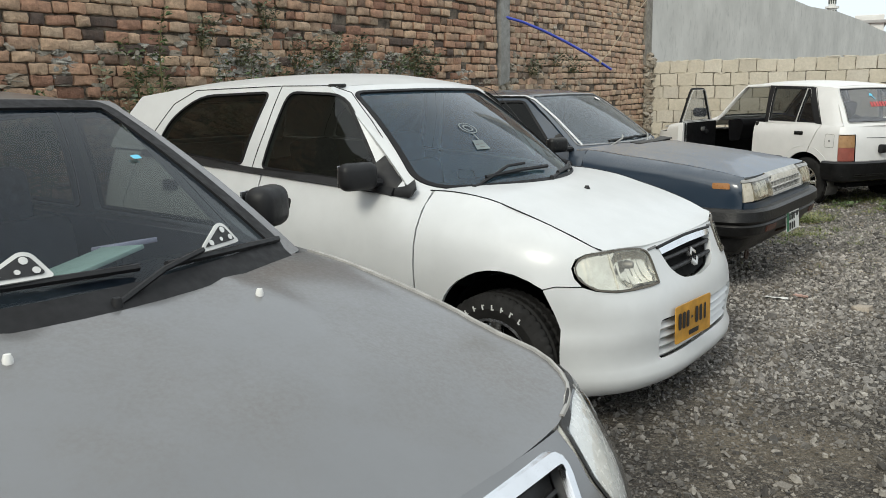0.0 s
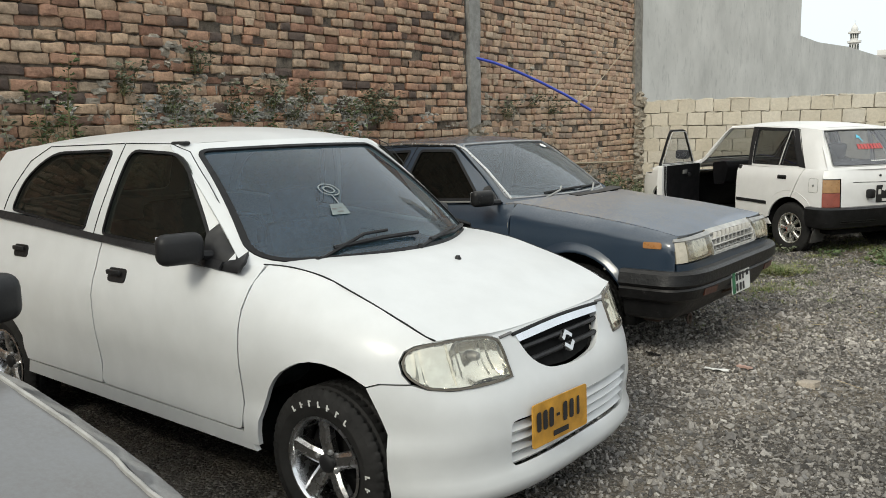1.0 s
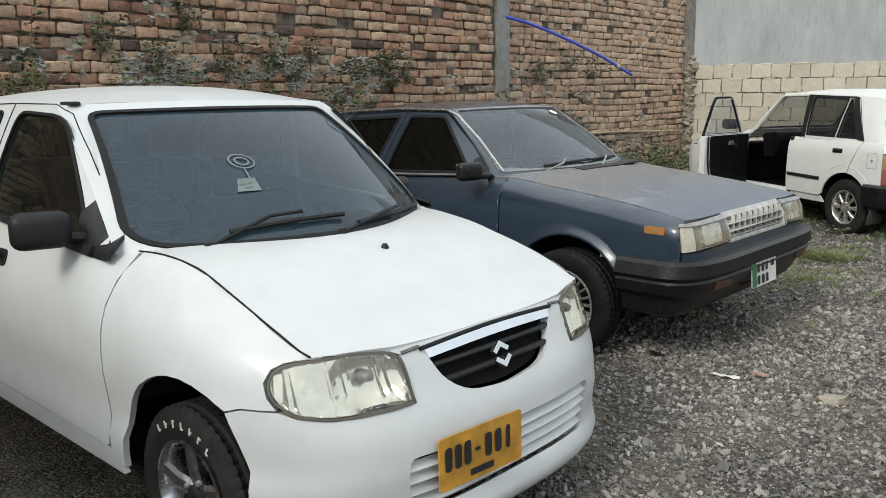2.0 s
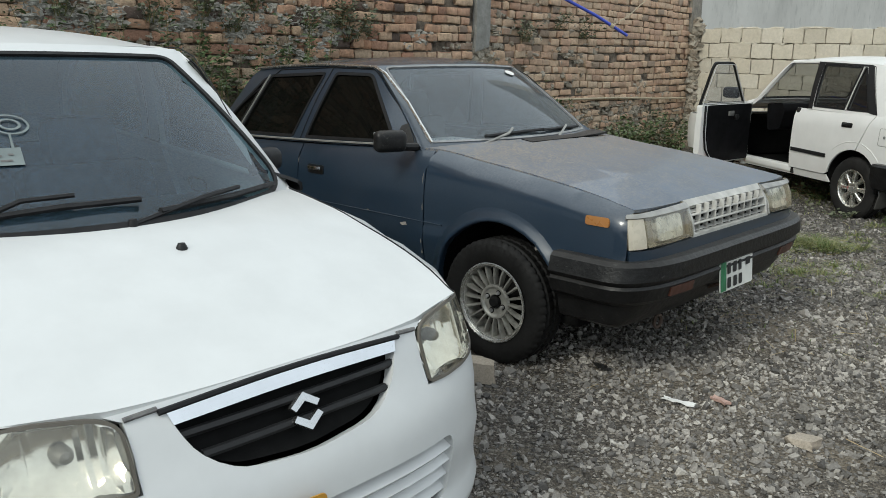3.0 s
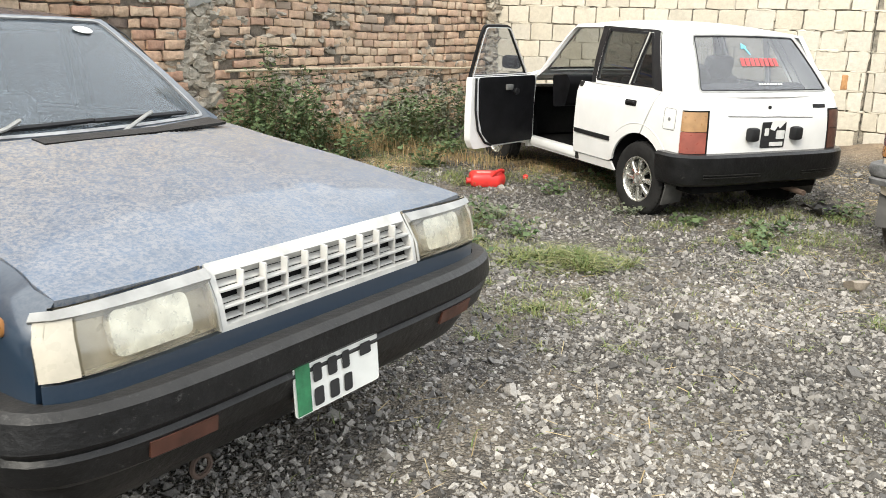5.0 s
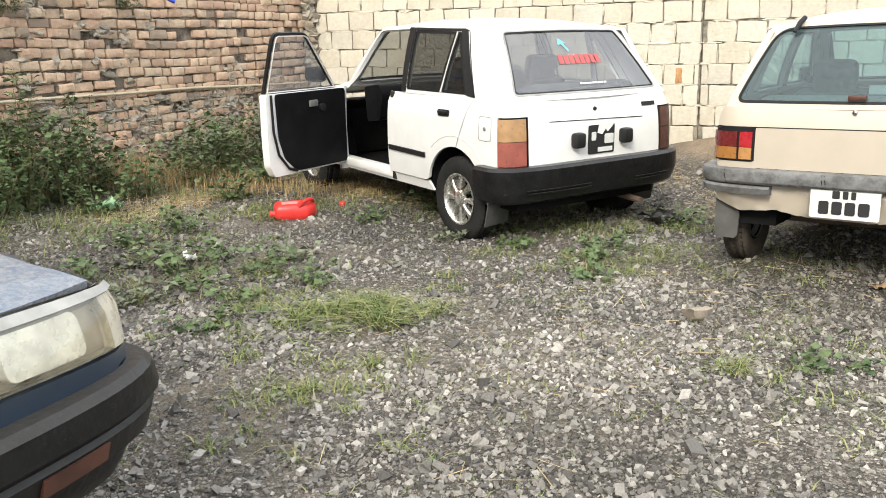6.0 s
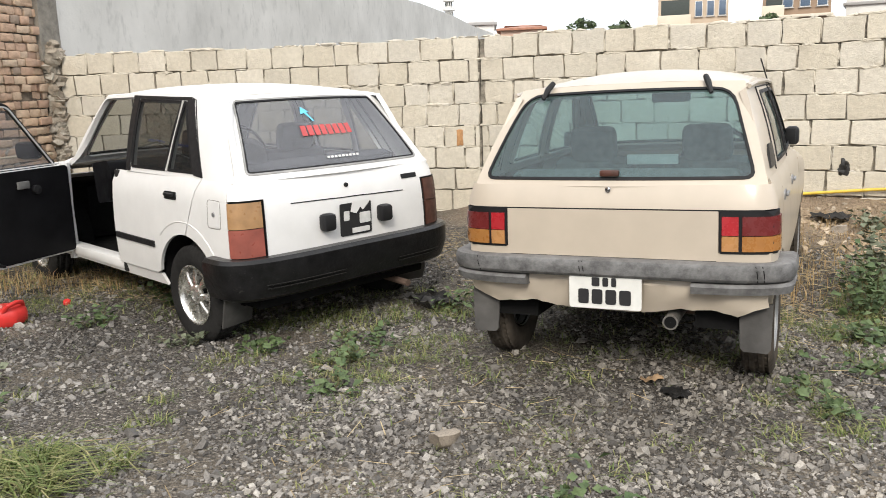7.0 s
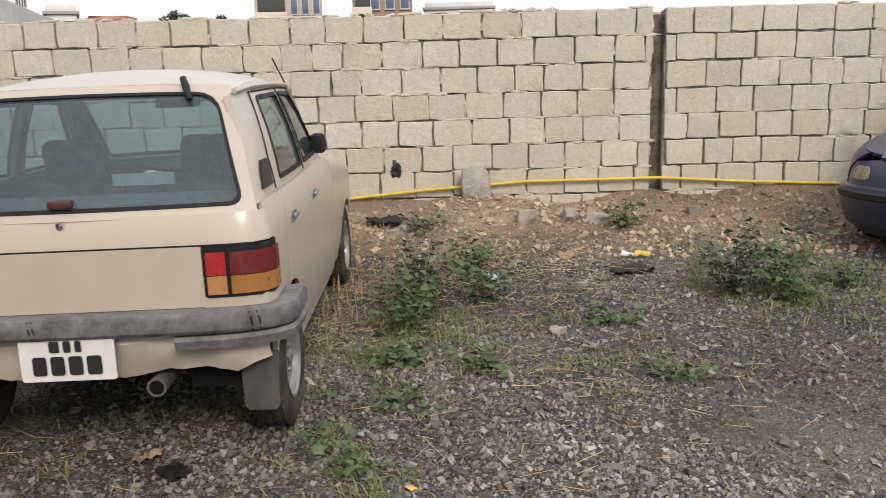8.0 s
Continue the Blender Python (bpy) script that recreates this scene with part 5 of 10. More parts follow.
def shell(car, b, h, mat, P):
    """Wings, doors, quarters, window frames, sills, roof and wheel wells of a four-door car."""
    d0, d1, d2, sill, hz = P["d0"], P["d1"], P["d2"], P["sill"], P["hz"]
    ax, rx, ra = P["ax"], P["rx"], P["ra"]
    tint = P["tint"]
    doors = {}
    for s in (-1, 1):
        sd = b.side(s)
        o = lambda p: (0, s, 0.3)
        fr = P["wing_end"]
        low = P["wing_low"]
        a1 = math.degrees(math.atan2(low[1] - hz, low[0] - ax))
        rj = math.dist(low, (ax, hz))
        a0 = 180 + math.degrees(math.asin(min(1, (hz - sill + 0.03) / ra)))
        arch = [(ax + (ra + (rj - ra) * max(0, i - 7) / 9) * math.cos(radians(a0 + (a1 - a0) * i / 16)), hz + (ra + (rj - ra) * max(0, i - 7) / 9) * math.sin(radians(a0 + (a1 - a0) * i / 16))) for i in range(17)]
        top = [b.rim(x) for x in np.linspace(fr[-1][0], d0 + 0.004, 36)]
        panel("front_wing", [(d0 + 0.004, sill - 0.03)] + arch + fr[:-1] + top, sd, mat, car, step=0.035, out=o, smooth=75)
        if P.get("lip"):
            arch_flare(car, b, s, arch, (ax, hz), mat)
        qa = arc_pts(rx, hz, ra, 180 - P.get("q1", 72), 188, 10)
        ar = arc_pts(rx, hz, ra, P.get("q0", 12), 180 - P.get("q1", 72) - 2, 12)
        belt = lambda x0, x1, n: [(x, b.top(x) - 0.004) for x in np.linspace(x0, x1, n)]
        if (s, "front") not in P.get("skip", ()):
            doors[(s, "front")] = panel("front_door", rounded([(d0 - 0.004, sill), (d0 - 0.004, b.top(d0) - 0.004), *belt(d0 - 0.2, d1 + 0.2, 4), (d1 + 0.004, b.top(d1) - 0.004), (d1 + 0.004, sill)], [0.03, 0, 0, 0, 0, 0, 0, 0.02], 3), sd, mat, car, step=0.09, out=o)
        rdq = [(d1 - 0.004, sill), (d1 - 0.004, b.top(d1) - 0.004), *belt(d1 - 0.2, d2 + 0.1, 4), (d2 + 0.004, b.top(d2) - 0.004)] + ar[::-1] + [(ar[0][0] + 0.05, sill)]
        doors[(s, "rear")] = panel("rear_door", rdq, sd, mat, car, step=0.08, out=o)
        qe = P["quarter_end"]
        panel("rear_quarter", [(d2 - 0.004, b.top(d2) - 0.004)] + belt(d2 - 0.15, qe[0], 5) + [(qe[0], qe[1]), (qa[-1][0] - 0.02, qe[1])] + qa[::-1], sd, mat, car, step=0.07, out=lambda p: (-0.3, s, 0.3))
        panel("sill", [(rx + ra - 0.02, sill - P.get("sill_drop", 0.10)), (ax - ra + 0.02, sill - P.get("sill_drop", 0.10)), (ax - ra + 0.0, sill - 0.008), (rx + ra + 0.02, sill - 0.008)], b.side(s, -0.012), P.get("sill_mat", mat), car, step=0.12, out=lambda p: (0, s, 0.1))
        wins = [q for q in P["windows"]]
        holes = [offset_poly(q, 0.004) for q in wins]
        if (s, "front") in P.get("skip", ()):
            holes = holes[1:]
            wins = wins[1:]
        panel("side_frame", P["frame_open"] if (s, "front") in P.get("skip", ()) else P["frame"], h.side(s), P.get("frame_mat", mat), car, holes=holes, step=0.08, thick=0.03, out=o)
        side_windows(car, h, s, wins, tint, P.get("seal_w", 0.016))
        for line in P.get("joints", []):
            if not ((s, "front") in P.get("skip", ()) and line[0][0] > d1):
                shut_line("door_joint", line, h.side(s, 0.002), car)
        wheel_well(car, b, ax, hz, ra + 0.01, s, b.w(hz) - 0.02)
        wheel_well(car, b, rx, hz, ra + 0.01, s, b.w(hz) - 0.02)
    h.build_roof(car, mat)
    return doors


def door_handle(door, b, s, x, z, size=(0.15, 0.045), mat=None, pull=None):
    w, hgt = size
    ob = panel("door_handle", rounded(box_poly(x - w / 2, z - hgt / 2, x + w / 2, z + hgt / 2), hgt * 0.3), b.side(s, 0.004), mat or M["black"], door, step=0.06, thick=0.010, out=lambda p: (0, s, 0))
    block("handle_pull", (x, s * (b.w(z) + 0.012), z + hgt * 0.12), (w * 0.78, 0.014, hgt * 0.42), pull or mat or M["black"], ob, 0.005)


def bonnet_of(car, b, h, mat, x_edge, crown, front_y, front_z, back_y, front_gap=0.01, crease=0.0):
    """The bonnet between the wings; x_edge: where its front corners lie; front_y: half width of its front edge."""
    wing = [b.side(1)(*b.rim(x)) for x in np.linspace(x_edge, P_back(h, back_y), 14)]
    fx = [(b.at(b.cy(y), front_z)[0] - front_gap, y) for y in np.linspace(-front_y, front_y, 17)]
    edge = [(p[0], p[1] - 0.004) for p in wing]
    cowl = [(h.base[0] - h.base[1] * (y / h.base[2]) ** 2 + 0.012, y) for y in np.linspace(back_y, -back_y, 15)]
    nose_x = fx[8][0]

    def skin(x, y):
        k = min(1.0, max(0.0, (nose_x - x) / 0.3))
        r = crease * max(0.0, 1 - abs(abs(y) - back_y * 0.45) / 0.05) * k
        return (x, y, b.top(x) + crown * (1 - min(1.0, abs(y) / (back_y + 0.06)) ** 2) * k + r)

    return panel("bonnet", fx + edge + cowl + [(x, -y) for x, y in edge[::-1]], skin, mat, car, step=0.055, thick=0.022, out=lambda p: (0, 0, 1)), skin


def P_back(h, y):
    return h.base[0] - h.base[1] * (y / h.base[2]) ** 2


def saloon_blue():
    """Dark blue boxy four-door saloon under heavy dust."""
    car = empty("saloon", Matrix.Translation((1.875, 6.797, 0.0)) @ pose(0, 0, 0, 0, 0, -32.5), "old dark blue boxy four-door saloon covered in dust", "car")
    b = Body(
        W=[(0.2, 0.735), (0.3, 0.775), (0.44, 0.80), (0.53, 0.812), (0.56, 0.808), (0.575, 0.800), (0.7, 0.800), (0.8, 0.792), (0.9, 0.770), (1.0, 0.75)],
        F=[(0.2, 0.68), (0.3, 0.74), (0.42, 0.80), (0.55, 0.822), (0.64, 0.824), (0.70, 0.812), (0.79, 0.786), (0.9, 0.72)],
        R=[(0.25, -3.0), (0.4, -3.07), (0.85, -3.06)],
        xc=0.57, xrc=-2.85, nf=7.0, nr=5.0,
        top=[(-3.1, 0.865), (-2.5, 0.878), (-2.2, 0.872), (-1.35, 0.895), (-0.6, 0.925), (-0.42, 0.932), (-0.1, 0.90), (0.3, 0.855), (0.6, 0.812), (0.74, 0.788), (0.80, 0.775)],
        ry=[(-3.1, 0.06), (-2.4, 0.05), (-0.6, 0.03), (-0.42, 0.07), (-0.2, 0.09), (0.55, 0.10), (0.72, 0.06), (0.80, 0.02)], rz=0.075)
    h = House(b, base=(-0.315, 0.17, 0.73, 0.938), head=(-0.91, 0.07, 0.57, 1.335), tail_head=(-2.06, -0.05, 0.56, 1.31), tail_base=(-2.55, -0.06, 0.66, 0.90),
              yb=[(-2.6, 0.72), (-1.4, 0.765), (-0.42, 0.755)], yr=[(-2.1, 0.565), (-1.4, 0.60), (-0.88, 0.585)],
              rail=[(-2.56, 0.91), (-2.09, 1.285), (-1.7, 1.31), (-1.2, 1.325), (-0.93, 1.315), (-0.34, 0.95)], crown=0.045, bulge=0.01)
    nm = M["navy"]
    ux = lambda a: b.xc + b.lf - a
    hl_out = b.cy(0.785)
    P = dict(d0=-0.385, d1=-1.405, d2=-2.30, sill=0.27, hz=0.285, ax=0.075, rx=-2.37, ra=0.365, tint=M["tint_dark"],
             wing_low=(0.448, 0.43), wing_end=[(0.435, 0.588), (ux(hl_out) - 0.01, 0.585), (ux(hl_out) - 0.004, 0.70), (ux(b.cy(0.76)), 0.785)],
             quarter_end=(-3.25, 0.36), lip=True, q0=14, q1=70,
             windows=[rounded([(-0.64, 0.945), (-1.385, 0.918), (-1.265, 1.285), (-0.965, 1.285)], [0.02, 0.02, 0.03, 0.04]),
                      rounded([(-1.50, 0.914), (-2.10, 0.897), (-1.905, 1.255), (-1.345, 1.283)], [0.02, 0.01, 0.01, 0.03]),
                      [(-2.128, 0.896), (-2.385, 0.888), (-1.99, 1.225), (-1.935, 1.248)]],
             frame=[(-0.475, 0.945)] + [(x, b.top(x) + 0.004) for x in (-0.9, -1.3, -1.7, -2.1)] + [(-2.50, 0.885), (-2.16, 1.235), (-2.07, 1.285)] + [(x, h.rail(x)) for x in (-1.7, -1.3)] + [(-0.985, 1.315), (-0.915, 1.268)],
             joints=[[(-0.50, 0.95), (-0.88, 1.262), (-0.97, 1.304), (-1.30, 1.308), (-1.36, 1.15), (-1.43, 0.90)], [(-1.31, 1.308), (-1.82, 1.285), (-2.0, 1.17), (-2.42, 0.885)]])
    doors = shell(car, b, h, nm, P)
    for s in (-1, 1):
        for key, x, z in (("front", -1.24, 0.760), ("rear", -2.10, 0.735)):
            door_handle(doors[(s, key)], b, s, x, z, (0.14, 0.05), M["black_old"], M["chrome"])
        # body crease and chrome window line
        tube("chrome_line", [h.side(s, 0.006)(x, b.top(x) + 0.014) for x in np.linspace(-0.62, -2.30, 16)], 0.006, M["alloy_dull"], car, 5)
        if s < 0:
            tube("drip_rail", [h.side(s, 0.012)(x, z) for x, z in ((-0.42, 0.96), (-0.67, 1.145), (-0.87, 1.283), (-0.96, 1.315), (-1.4, 1.322), (-1.8, 1.305), (-2.09, 1.285))], 0.009, M["alloy_lip"], car, 6)
        if s < 0:
            mirror(car, (-0.50, s * 0.755, 0.965), s, (0.165, 0.105, 0.07), M["black_old"], arm=0.06)
        tube("window_divider", [h.side(s, 0.006)(x, z) for x, z in ((-2.115, 0.897), (-1.92, 1.252))], 0.006, M["alloy_dull"], car, 5)
        panel("mirror_sail", [(-0.51, 0.95), (-0.655, 0.95), (-0.645, 1.03), (-0.615, 1.045)], h.side(s, 0.008), M["black_old"], car, step=0.06, thick=0.01, out=lambda p: (0, s, 0.2))
        tube("body_crease", [b.side(s, 0.001)(x, 0.585) for x in np.linspace(-0.26, -2.05, 24)], 0.004, nm, car, 5)
        tube("sill_crease", [b.side(s, -0.004)(x, 0.268) for x in np.linspace(-0.30, -1.98, 24)], 0.008, nm, car, 6)
        if s < 0:
            for x, z, w, hh_ in ((0.315, 0.575, 0.012, 0.014), (0.24, 0.632, 0.022, 0.006), (-0.395, 0.66, 0.004, 0.022), (-0.80, 0.592, 0.012, 0.004), (-0.52, 0.56, 0.028, 0.010), (-0.395, 0.49, 0.005, 0.016), (-0.395, 0.435, 0.006, 0.012), (-0.398, 0.80, 0.003, 0.03), (-1.40, 0.80, 0.003, 0.022), (-1.40, 0.64, 0.003, 0.012), (0.13, 0.665, 0.005, 0.004), (0.17, 0.66, 0.004, 0.004)):
                panel("paint_chip", rounded([(x - w, z), (x - w * 0.3, z - hh_), (x + w, z - hh_ * 0.5), (x + w * 0.4, z + hh_)], 0.004, 2), b.side(s, 0.0015), M["chip"], car, step=0.05, thick=0, out=lambda p: (0, s, 0.2))
        # side repeater
        panel("side_marker", rounded(box_poly(0.560, 0.716, 0.680, 0.754), 0.010), b.side(s, 0.006), M["amber"], car, step=0.04, thick=0.014, out=lambda p: (0, s, 0))
        # headlamp unit: cream corner lens and clear main lens in a pale surround
        q = [(b.cy(0.382), 0.782), (b.cy(0.382), 0.642), (hl_out, 0.632), (hl_out, 0.775)]
        unit = panel("headlamp", offset_poly(q, 0.006), lambda a, z: b.at(s * a, z, -0.03), M["lamp_house"], car, step=0.05, thick=-0.024, out=lambda p: (1, 0, 0), label="cloudy rectangular headlamp with cream corner lens")
        corner = [(b.cy(0.718), 0.762), (b.cy(0.718), 0.640), (hl_out - 0.003, 0.635), (hl_out - 0.003, 0.760)]
        panel("corner_lens", corner, lambda a, z: b.at(s * a, z, 0.004), M["lamp_cream"], unit, step=0.05, thick=0.03, out=lambda p: (1, s * 0.4, 0))
        panel("lens", [(b.cy(0.392), 0.764), (b.cy(0.392), 0.650), (b.cy(0.711), 0.642), (b.cy(0.711), 0.762)], lambda a, z: b.at(s * a, z, 0.010), M["lamp_glass_old"], unit, step=0.05, thick=0.02, out=lambda p: (1, 0, 0))
        inner = rounded([(0.45, 0.752), (0.45, 0.66), (0.645, 0.656), (0.645, 0.752)], 0.022)
        panel("inner_lamp", inner, lambda a, z: b.at(s * b.cy(a), z, -0.004), M["lamp_inner"], unit, step=0.05, thick=0.025, out=lambda p: (1, 0, 0))
        panel("lamp_brow", [(b.cy(0.382), 0.766), (hl_out, 0.760), (hl_out, 0.775), (b.cy(0.382), 0.786)], lambda a, z: b.at(s * a, z, 0.016), M["brow"], unit, step=0.05, thick=0.03, out=lambda p: (1, s * 0.3, 0.4))
        tube("lamp_frame", [b.at(s * b.cy(0.384), z, 0.004) for z in (0.645, 0.70, 0.782)], 0.005, M["alloy_dull"], unit, 6)
        mats = {"tyre": M["rubber_dusty"], "rim": M["alloy_grimy"], "cap": M["dark"], "lip": M["alloy_lip"]}
        wheel(car, (0.095, s * 0.762, 0.285), s, "turbine", 0.292, 0.180, 0.175, mats, turn=2.3)
        wheel(car, (-2.37, s * 0.725, 0.285), s, "turbine", 0.292, 0.178, 0.175, mats)
    # nose panel behind lamps, grille with its crate of bars
    panel("nose_panel", [(-b.cy(0.77), 0.45), (b.cy(0.77), 0.45), (b.cy(0.77), 0.63), (b.cy(0.382), 0.64), (b.cy(0.382), 0.77), (-b.cy(0.382), 0.77), (-b.cy(0.382), 0.64), (-b.cy(0.77), 0.63)], b.nose(-0.03), M["dark"], car, step=0.1, thick=0, out=lambda p: (1, 0, 0))
    panel("lamp_sill", [(-b.cy(0.782), 0.584), (b.cy(0.782), 0.584), (b.cy(0.782), 0.628), (b.cy(0.38), 0.638), (-b.cy(0.38), 0.638), (-b.cy(0.782), 0.628)], b.nose(0.002), nm, car, step=0.08, thick=0.02, out=lambda p: (1, 0, 0.1))
    gr = panel("grille", [(-0.379, 0.638), (0.379, 0.638), (0.375, 0.790), (-0.375, 0.790)], b.nose(0.002), M["grille_grey"], car, holes=[box_poly(-0.362, 0.652, 0.362, 0.766)], step=0.08, thick=0.03, out=lambda p: (1, 0, 0), label="pale grey plastic crate grille")
    for z in (0.690, 0.728):
        block("grille_bar", (b.f(z) - 0.010, 0, z), (0.020, 0.73, 0.007), M["grille_grey"], gr, 0.002)
    for z in (0.668, 0.706, 0.744):
        block("grille_fin", (b.f(z) - 0.028, 0, z - 0.007), (0.024, 0.72, 0.004), M["grille_grey"], gr, 0.001, m=Matrix.Rotation(radians(18), 4, "Y"))
    for i in range(9):
        block("grille_rib", (b.f(0.71) - 0.014, -0.292 + 0.073 * i, 0.709), (0.024, 0.006, 0.118), M["grille_grey"], gr, 0.002)
    # bumper: two-tier black plastic, wrapped round to the wheel arches
    ab = b.lf + b.xc - 0.44
    bum = band("front_bumper", b, -ab, ab, 60, [(0.0, 0.590), (0.050, 0.592), (0.070, 0.575), (0.076, 0.515), (0.060, 0.500), (0.055, 0.492), (0.066, 0.480), (0.060, 0.425), (0.035, 0.405), (0.0, 0.40)], M["black_old"], car, label="scuffed black plastic bumper")
    band("valance", b, -ab, ab, 60, [(0.012, 0.41), (0.016, 0.35), (0.010, 0.305), (-0.02, 0.285), (-0.10, 0.285)], M["black_old"], bum)
    for s in (-1, 1):
        panel("turn_signal", box_poly(0.44, 0.432, 0.60, 0.472), lambda y, z: b.at(s * b.cy(y), z, 0.070), M["amber_dark"], bum, step=0.06, thick=0.02, out=lambda p: (1, 0, 0))
    plate(car, facing((0.880, -0.04, 0.438), (1, 0, 0.08)), (0.33, 0.145), M["plate_white"], [(-0.30, -0.20, 0.20, 0.34), (-0.13, -0.02, 0.20, 0.34), (0.04, 0.13, 0.20, 0.34), (0.26, 0.40, 0.24, 0.24), (-0.30, -0.19, -0.25, 0.34), (-0.12, -0.01, -0.25, 0.34), (0.05, 0.15, -0.25, 0.34)], "white number plate with a green band", band=M["plate_green"])
    tube("plate_bracket", [(0.868, -0.12, 0.40), (0.78, -0.12, 0.36)], 0.008, M["rust"], car)
    tube("tow_hook", [(0.66, -0.33 + 0.03 * math.cos(t), 0.215 + 0.03 * math.sin(t)) for t in np.linspace(0, math.tau, 14)[:-1]], 0.008, M["rust"], car, 6, closed=True)
    block("front_crossmember", (0.50, 0, 0.26), (0.12, 1.1, 0.09), M["rust"], car, 0.02)
    bonnet_of(car, b, h, M["navy_dust"], 0.665, 0.030, 0.725, 0.788, 0.69, 0.004, crease=0.006)
    _, hh = h.pane(h.base, h.head)
    ws = rounded([(-0.675, 0.03), (0.675, 0.03), (0.685, hh - 0.02), (-0.685, hh - 0.02)], [0.03, 0.03, 0.05, 0.05])
    wsob = screen(car, h, h.base, h.head, ws, M["screen_dirty"], nm, "windscreen", seal=0.014, bulge=0.015, seal_mat=M["steel"])
    fn, _ = h.pane(h.base, h.head, 0.0, 0.015)
    sc = panel("scuttle", [(-0.30, -0.16), (-0.295, 0.30), (-0.37, 0.60), (-0.265, 0.60), (-0.23, 0.3), (-0.225, -0.16)], lambda x, y: (x, y, b.top(x) + 0.034), M["black_old"], car, step=0.08, thick=0.01, out=lambda p: (0, 0, 1))
    for i in range(26):
        y = -0.10 + i * 0.022
        block("scuttle_slot", (-0.25, y, b.top(-0.25) + 0.026), (0.045, 0.008, 0.006), M["dark"], sc, 0.0)
    wiper(car, [fn(-0.48, -0.045, 0.02), fn(-0.22, 0.035, 0.035), fn(-0.16, 0.075, 0.03)], [fn(-0.36, 0.045, 0.014), fn(0.10, 0.065, 0.014)], M["alloy_dull"])
    wiper(car, [fn(0.12, -0.035, 0.02), fn(0.32, 0.045, 0.035), fn(0.36, 0.06, 0.03)], [fn(0.10, 0.06, 0.016), fn(0.56, 0.05, 0.014)], M["alloy_dull"])
    panel("sticker", arc_pts(0.50, hh - 0.10, 0.055, 0, 360, 18, 0.5)[:-1], lambda a, c: fn(a, c, 0.003), M["paper"], wsob, step=0.06, thick=0, out=lambda p: (1, 0, 1))
    rq = rounded([(-0.60, 0.05), (0.60, 0.05), (0.62, 0.58), (-0.62, 0.58)], 0.05)
    screen(car, h, h.tb, h.th, rq, M["tint_dark"], nm, "rear_window", bulge=0.015)
    panel("boot_lid", [(-2.50, -0.64), (-2.50, 0.64), (-3.03, 0.66), (-3.03, -0.66)], lambda x, y: (x, y, b.top(x) + 0.01 * (1 - (y / 0.7) ** 2)), nm, car, step=0.12, out=lambda p: (0, 0, 1))
    panel("tail_panel", [(-b.ty(0.76), 0.3), (b.ty(0.76), 0.3), (b.ty(0.76), 0.86), (-b.ty(0.76), 0.86)], b.tail(), nm, car, step=0.12, out=lambda p: (-1, 0, 0.1))
    cabin(car, -2.5, 0.0, 0.70, 0.26, 0.94, -0.80, [(-1.50, -0.36, True, 0.5), (-1.50, 0.36, True, 0.5), (-2.20, 0, False, 1.25)], M["trim_dark"], M["cloth"])
    # pale sunshade lying on the dashboard
    block("sunshade", (-0.72, -0.36, 0.925), (0.20, 0.44, 0.012), M["paper"], car, 0.004)
    block("underside", (-1.2, 0, 0.23), (3.3, 1.3, 0.06), M["dark"], car, 0.02)
    block("engine_bay", (0.10, 0, 0.45), (0.7, 0.9, 0.42), M["dark"], car, 0.05)
    return car


M["lamp_cream"] = plain("cream_lamp_plastic", (0.46, 0.42, 0.34), 0.3, vary=0.15, bump=0.0)
M["brow"] = plain("faded_silver_trim", (0.29, 0.285, 0.27), 0.45, metal=0.1, vary=0.25, scale=14)
M["grille_grey"] = plain("pale_grey_plastic", (0.43, 0.42, 0.395), 0.55, vary=0.25, scale=12)
M["chip"] = plain("bare_primer", (0.20, 0.185, 0.165), 0.8, vary=0.35, scale=60)
M["lamp_house"] = plain("stained_lamp_bowl", (0.33, 0.29, 0.22), 0.35, 0.35, vary=0.4, scale=9)
M["lamp_inner"] = plain("dull_lamp_bowl", (0.72, 0.70, 0.64), 0.3, metal=0.45, vary=0.4, scale=16)
M["amber_dark"] = plain("dirty_amber_plastic", (0.075, 0.028, 0.018), 0.5, vary=0.4, bump=0.0)
M["navy_dust"] = dusty_bonnet()
saloon_blue()

M["rubber_grey"] = plain("dusty_grey_rubber", (0.070, 0.067, 0.063), 0.9, vary=0.35, scale=7, bump=0.2)
M["rust_grey"] = plain("dull_exhaust_metal", (0.17, 0.16, 0.145), 0.5, metal=0.5, vary=0.4, scale=12)


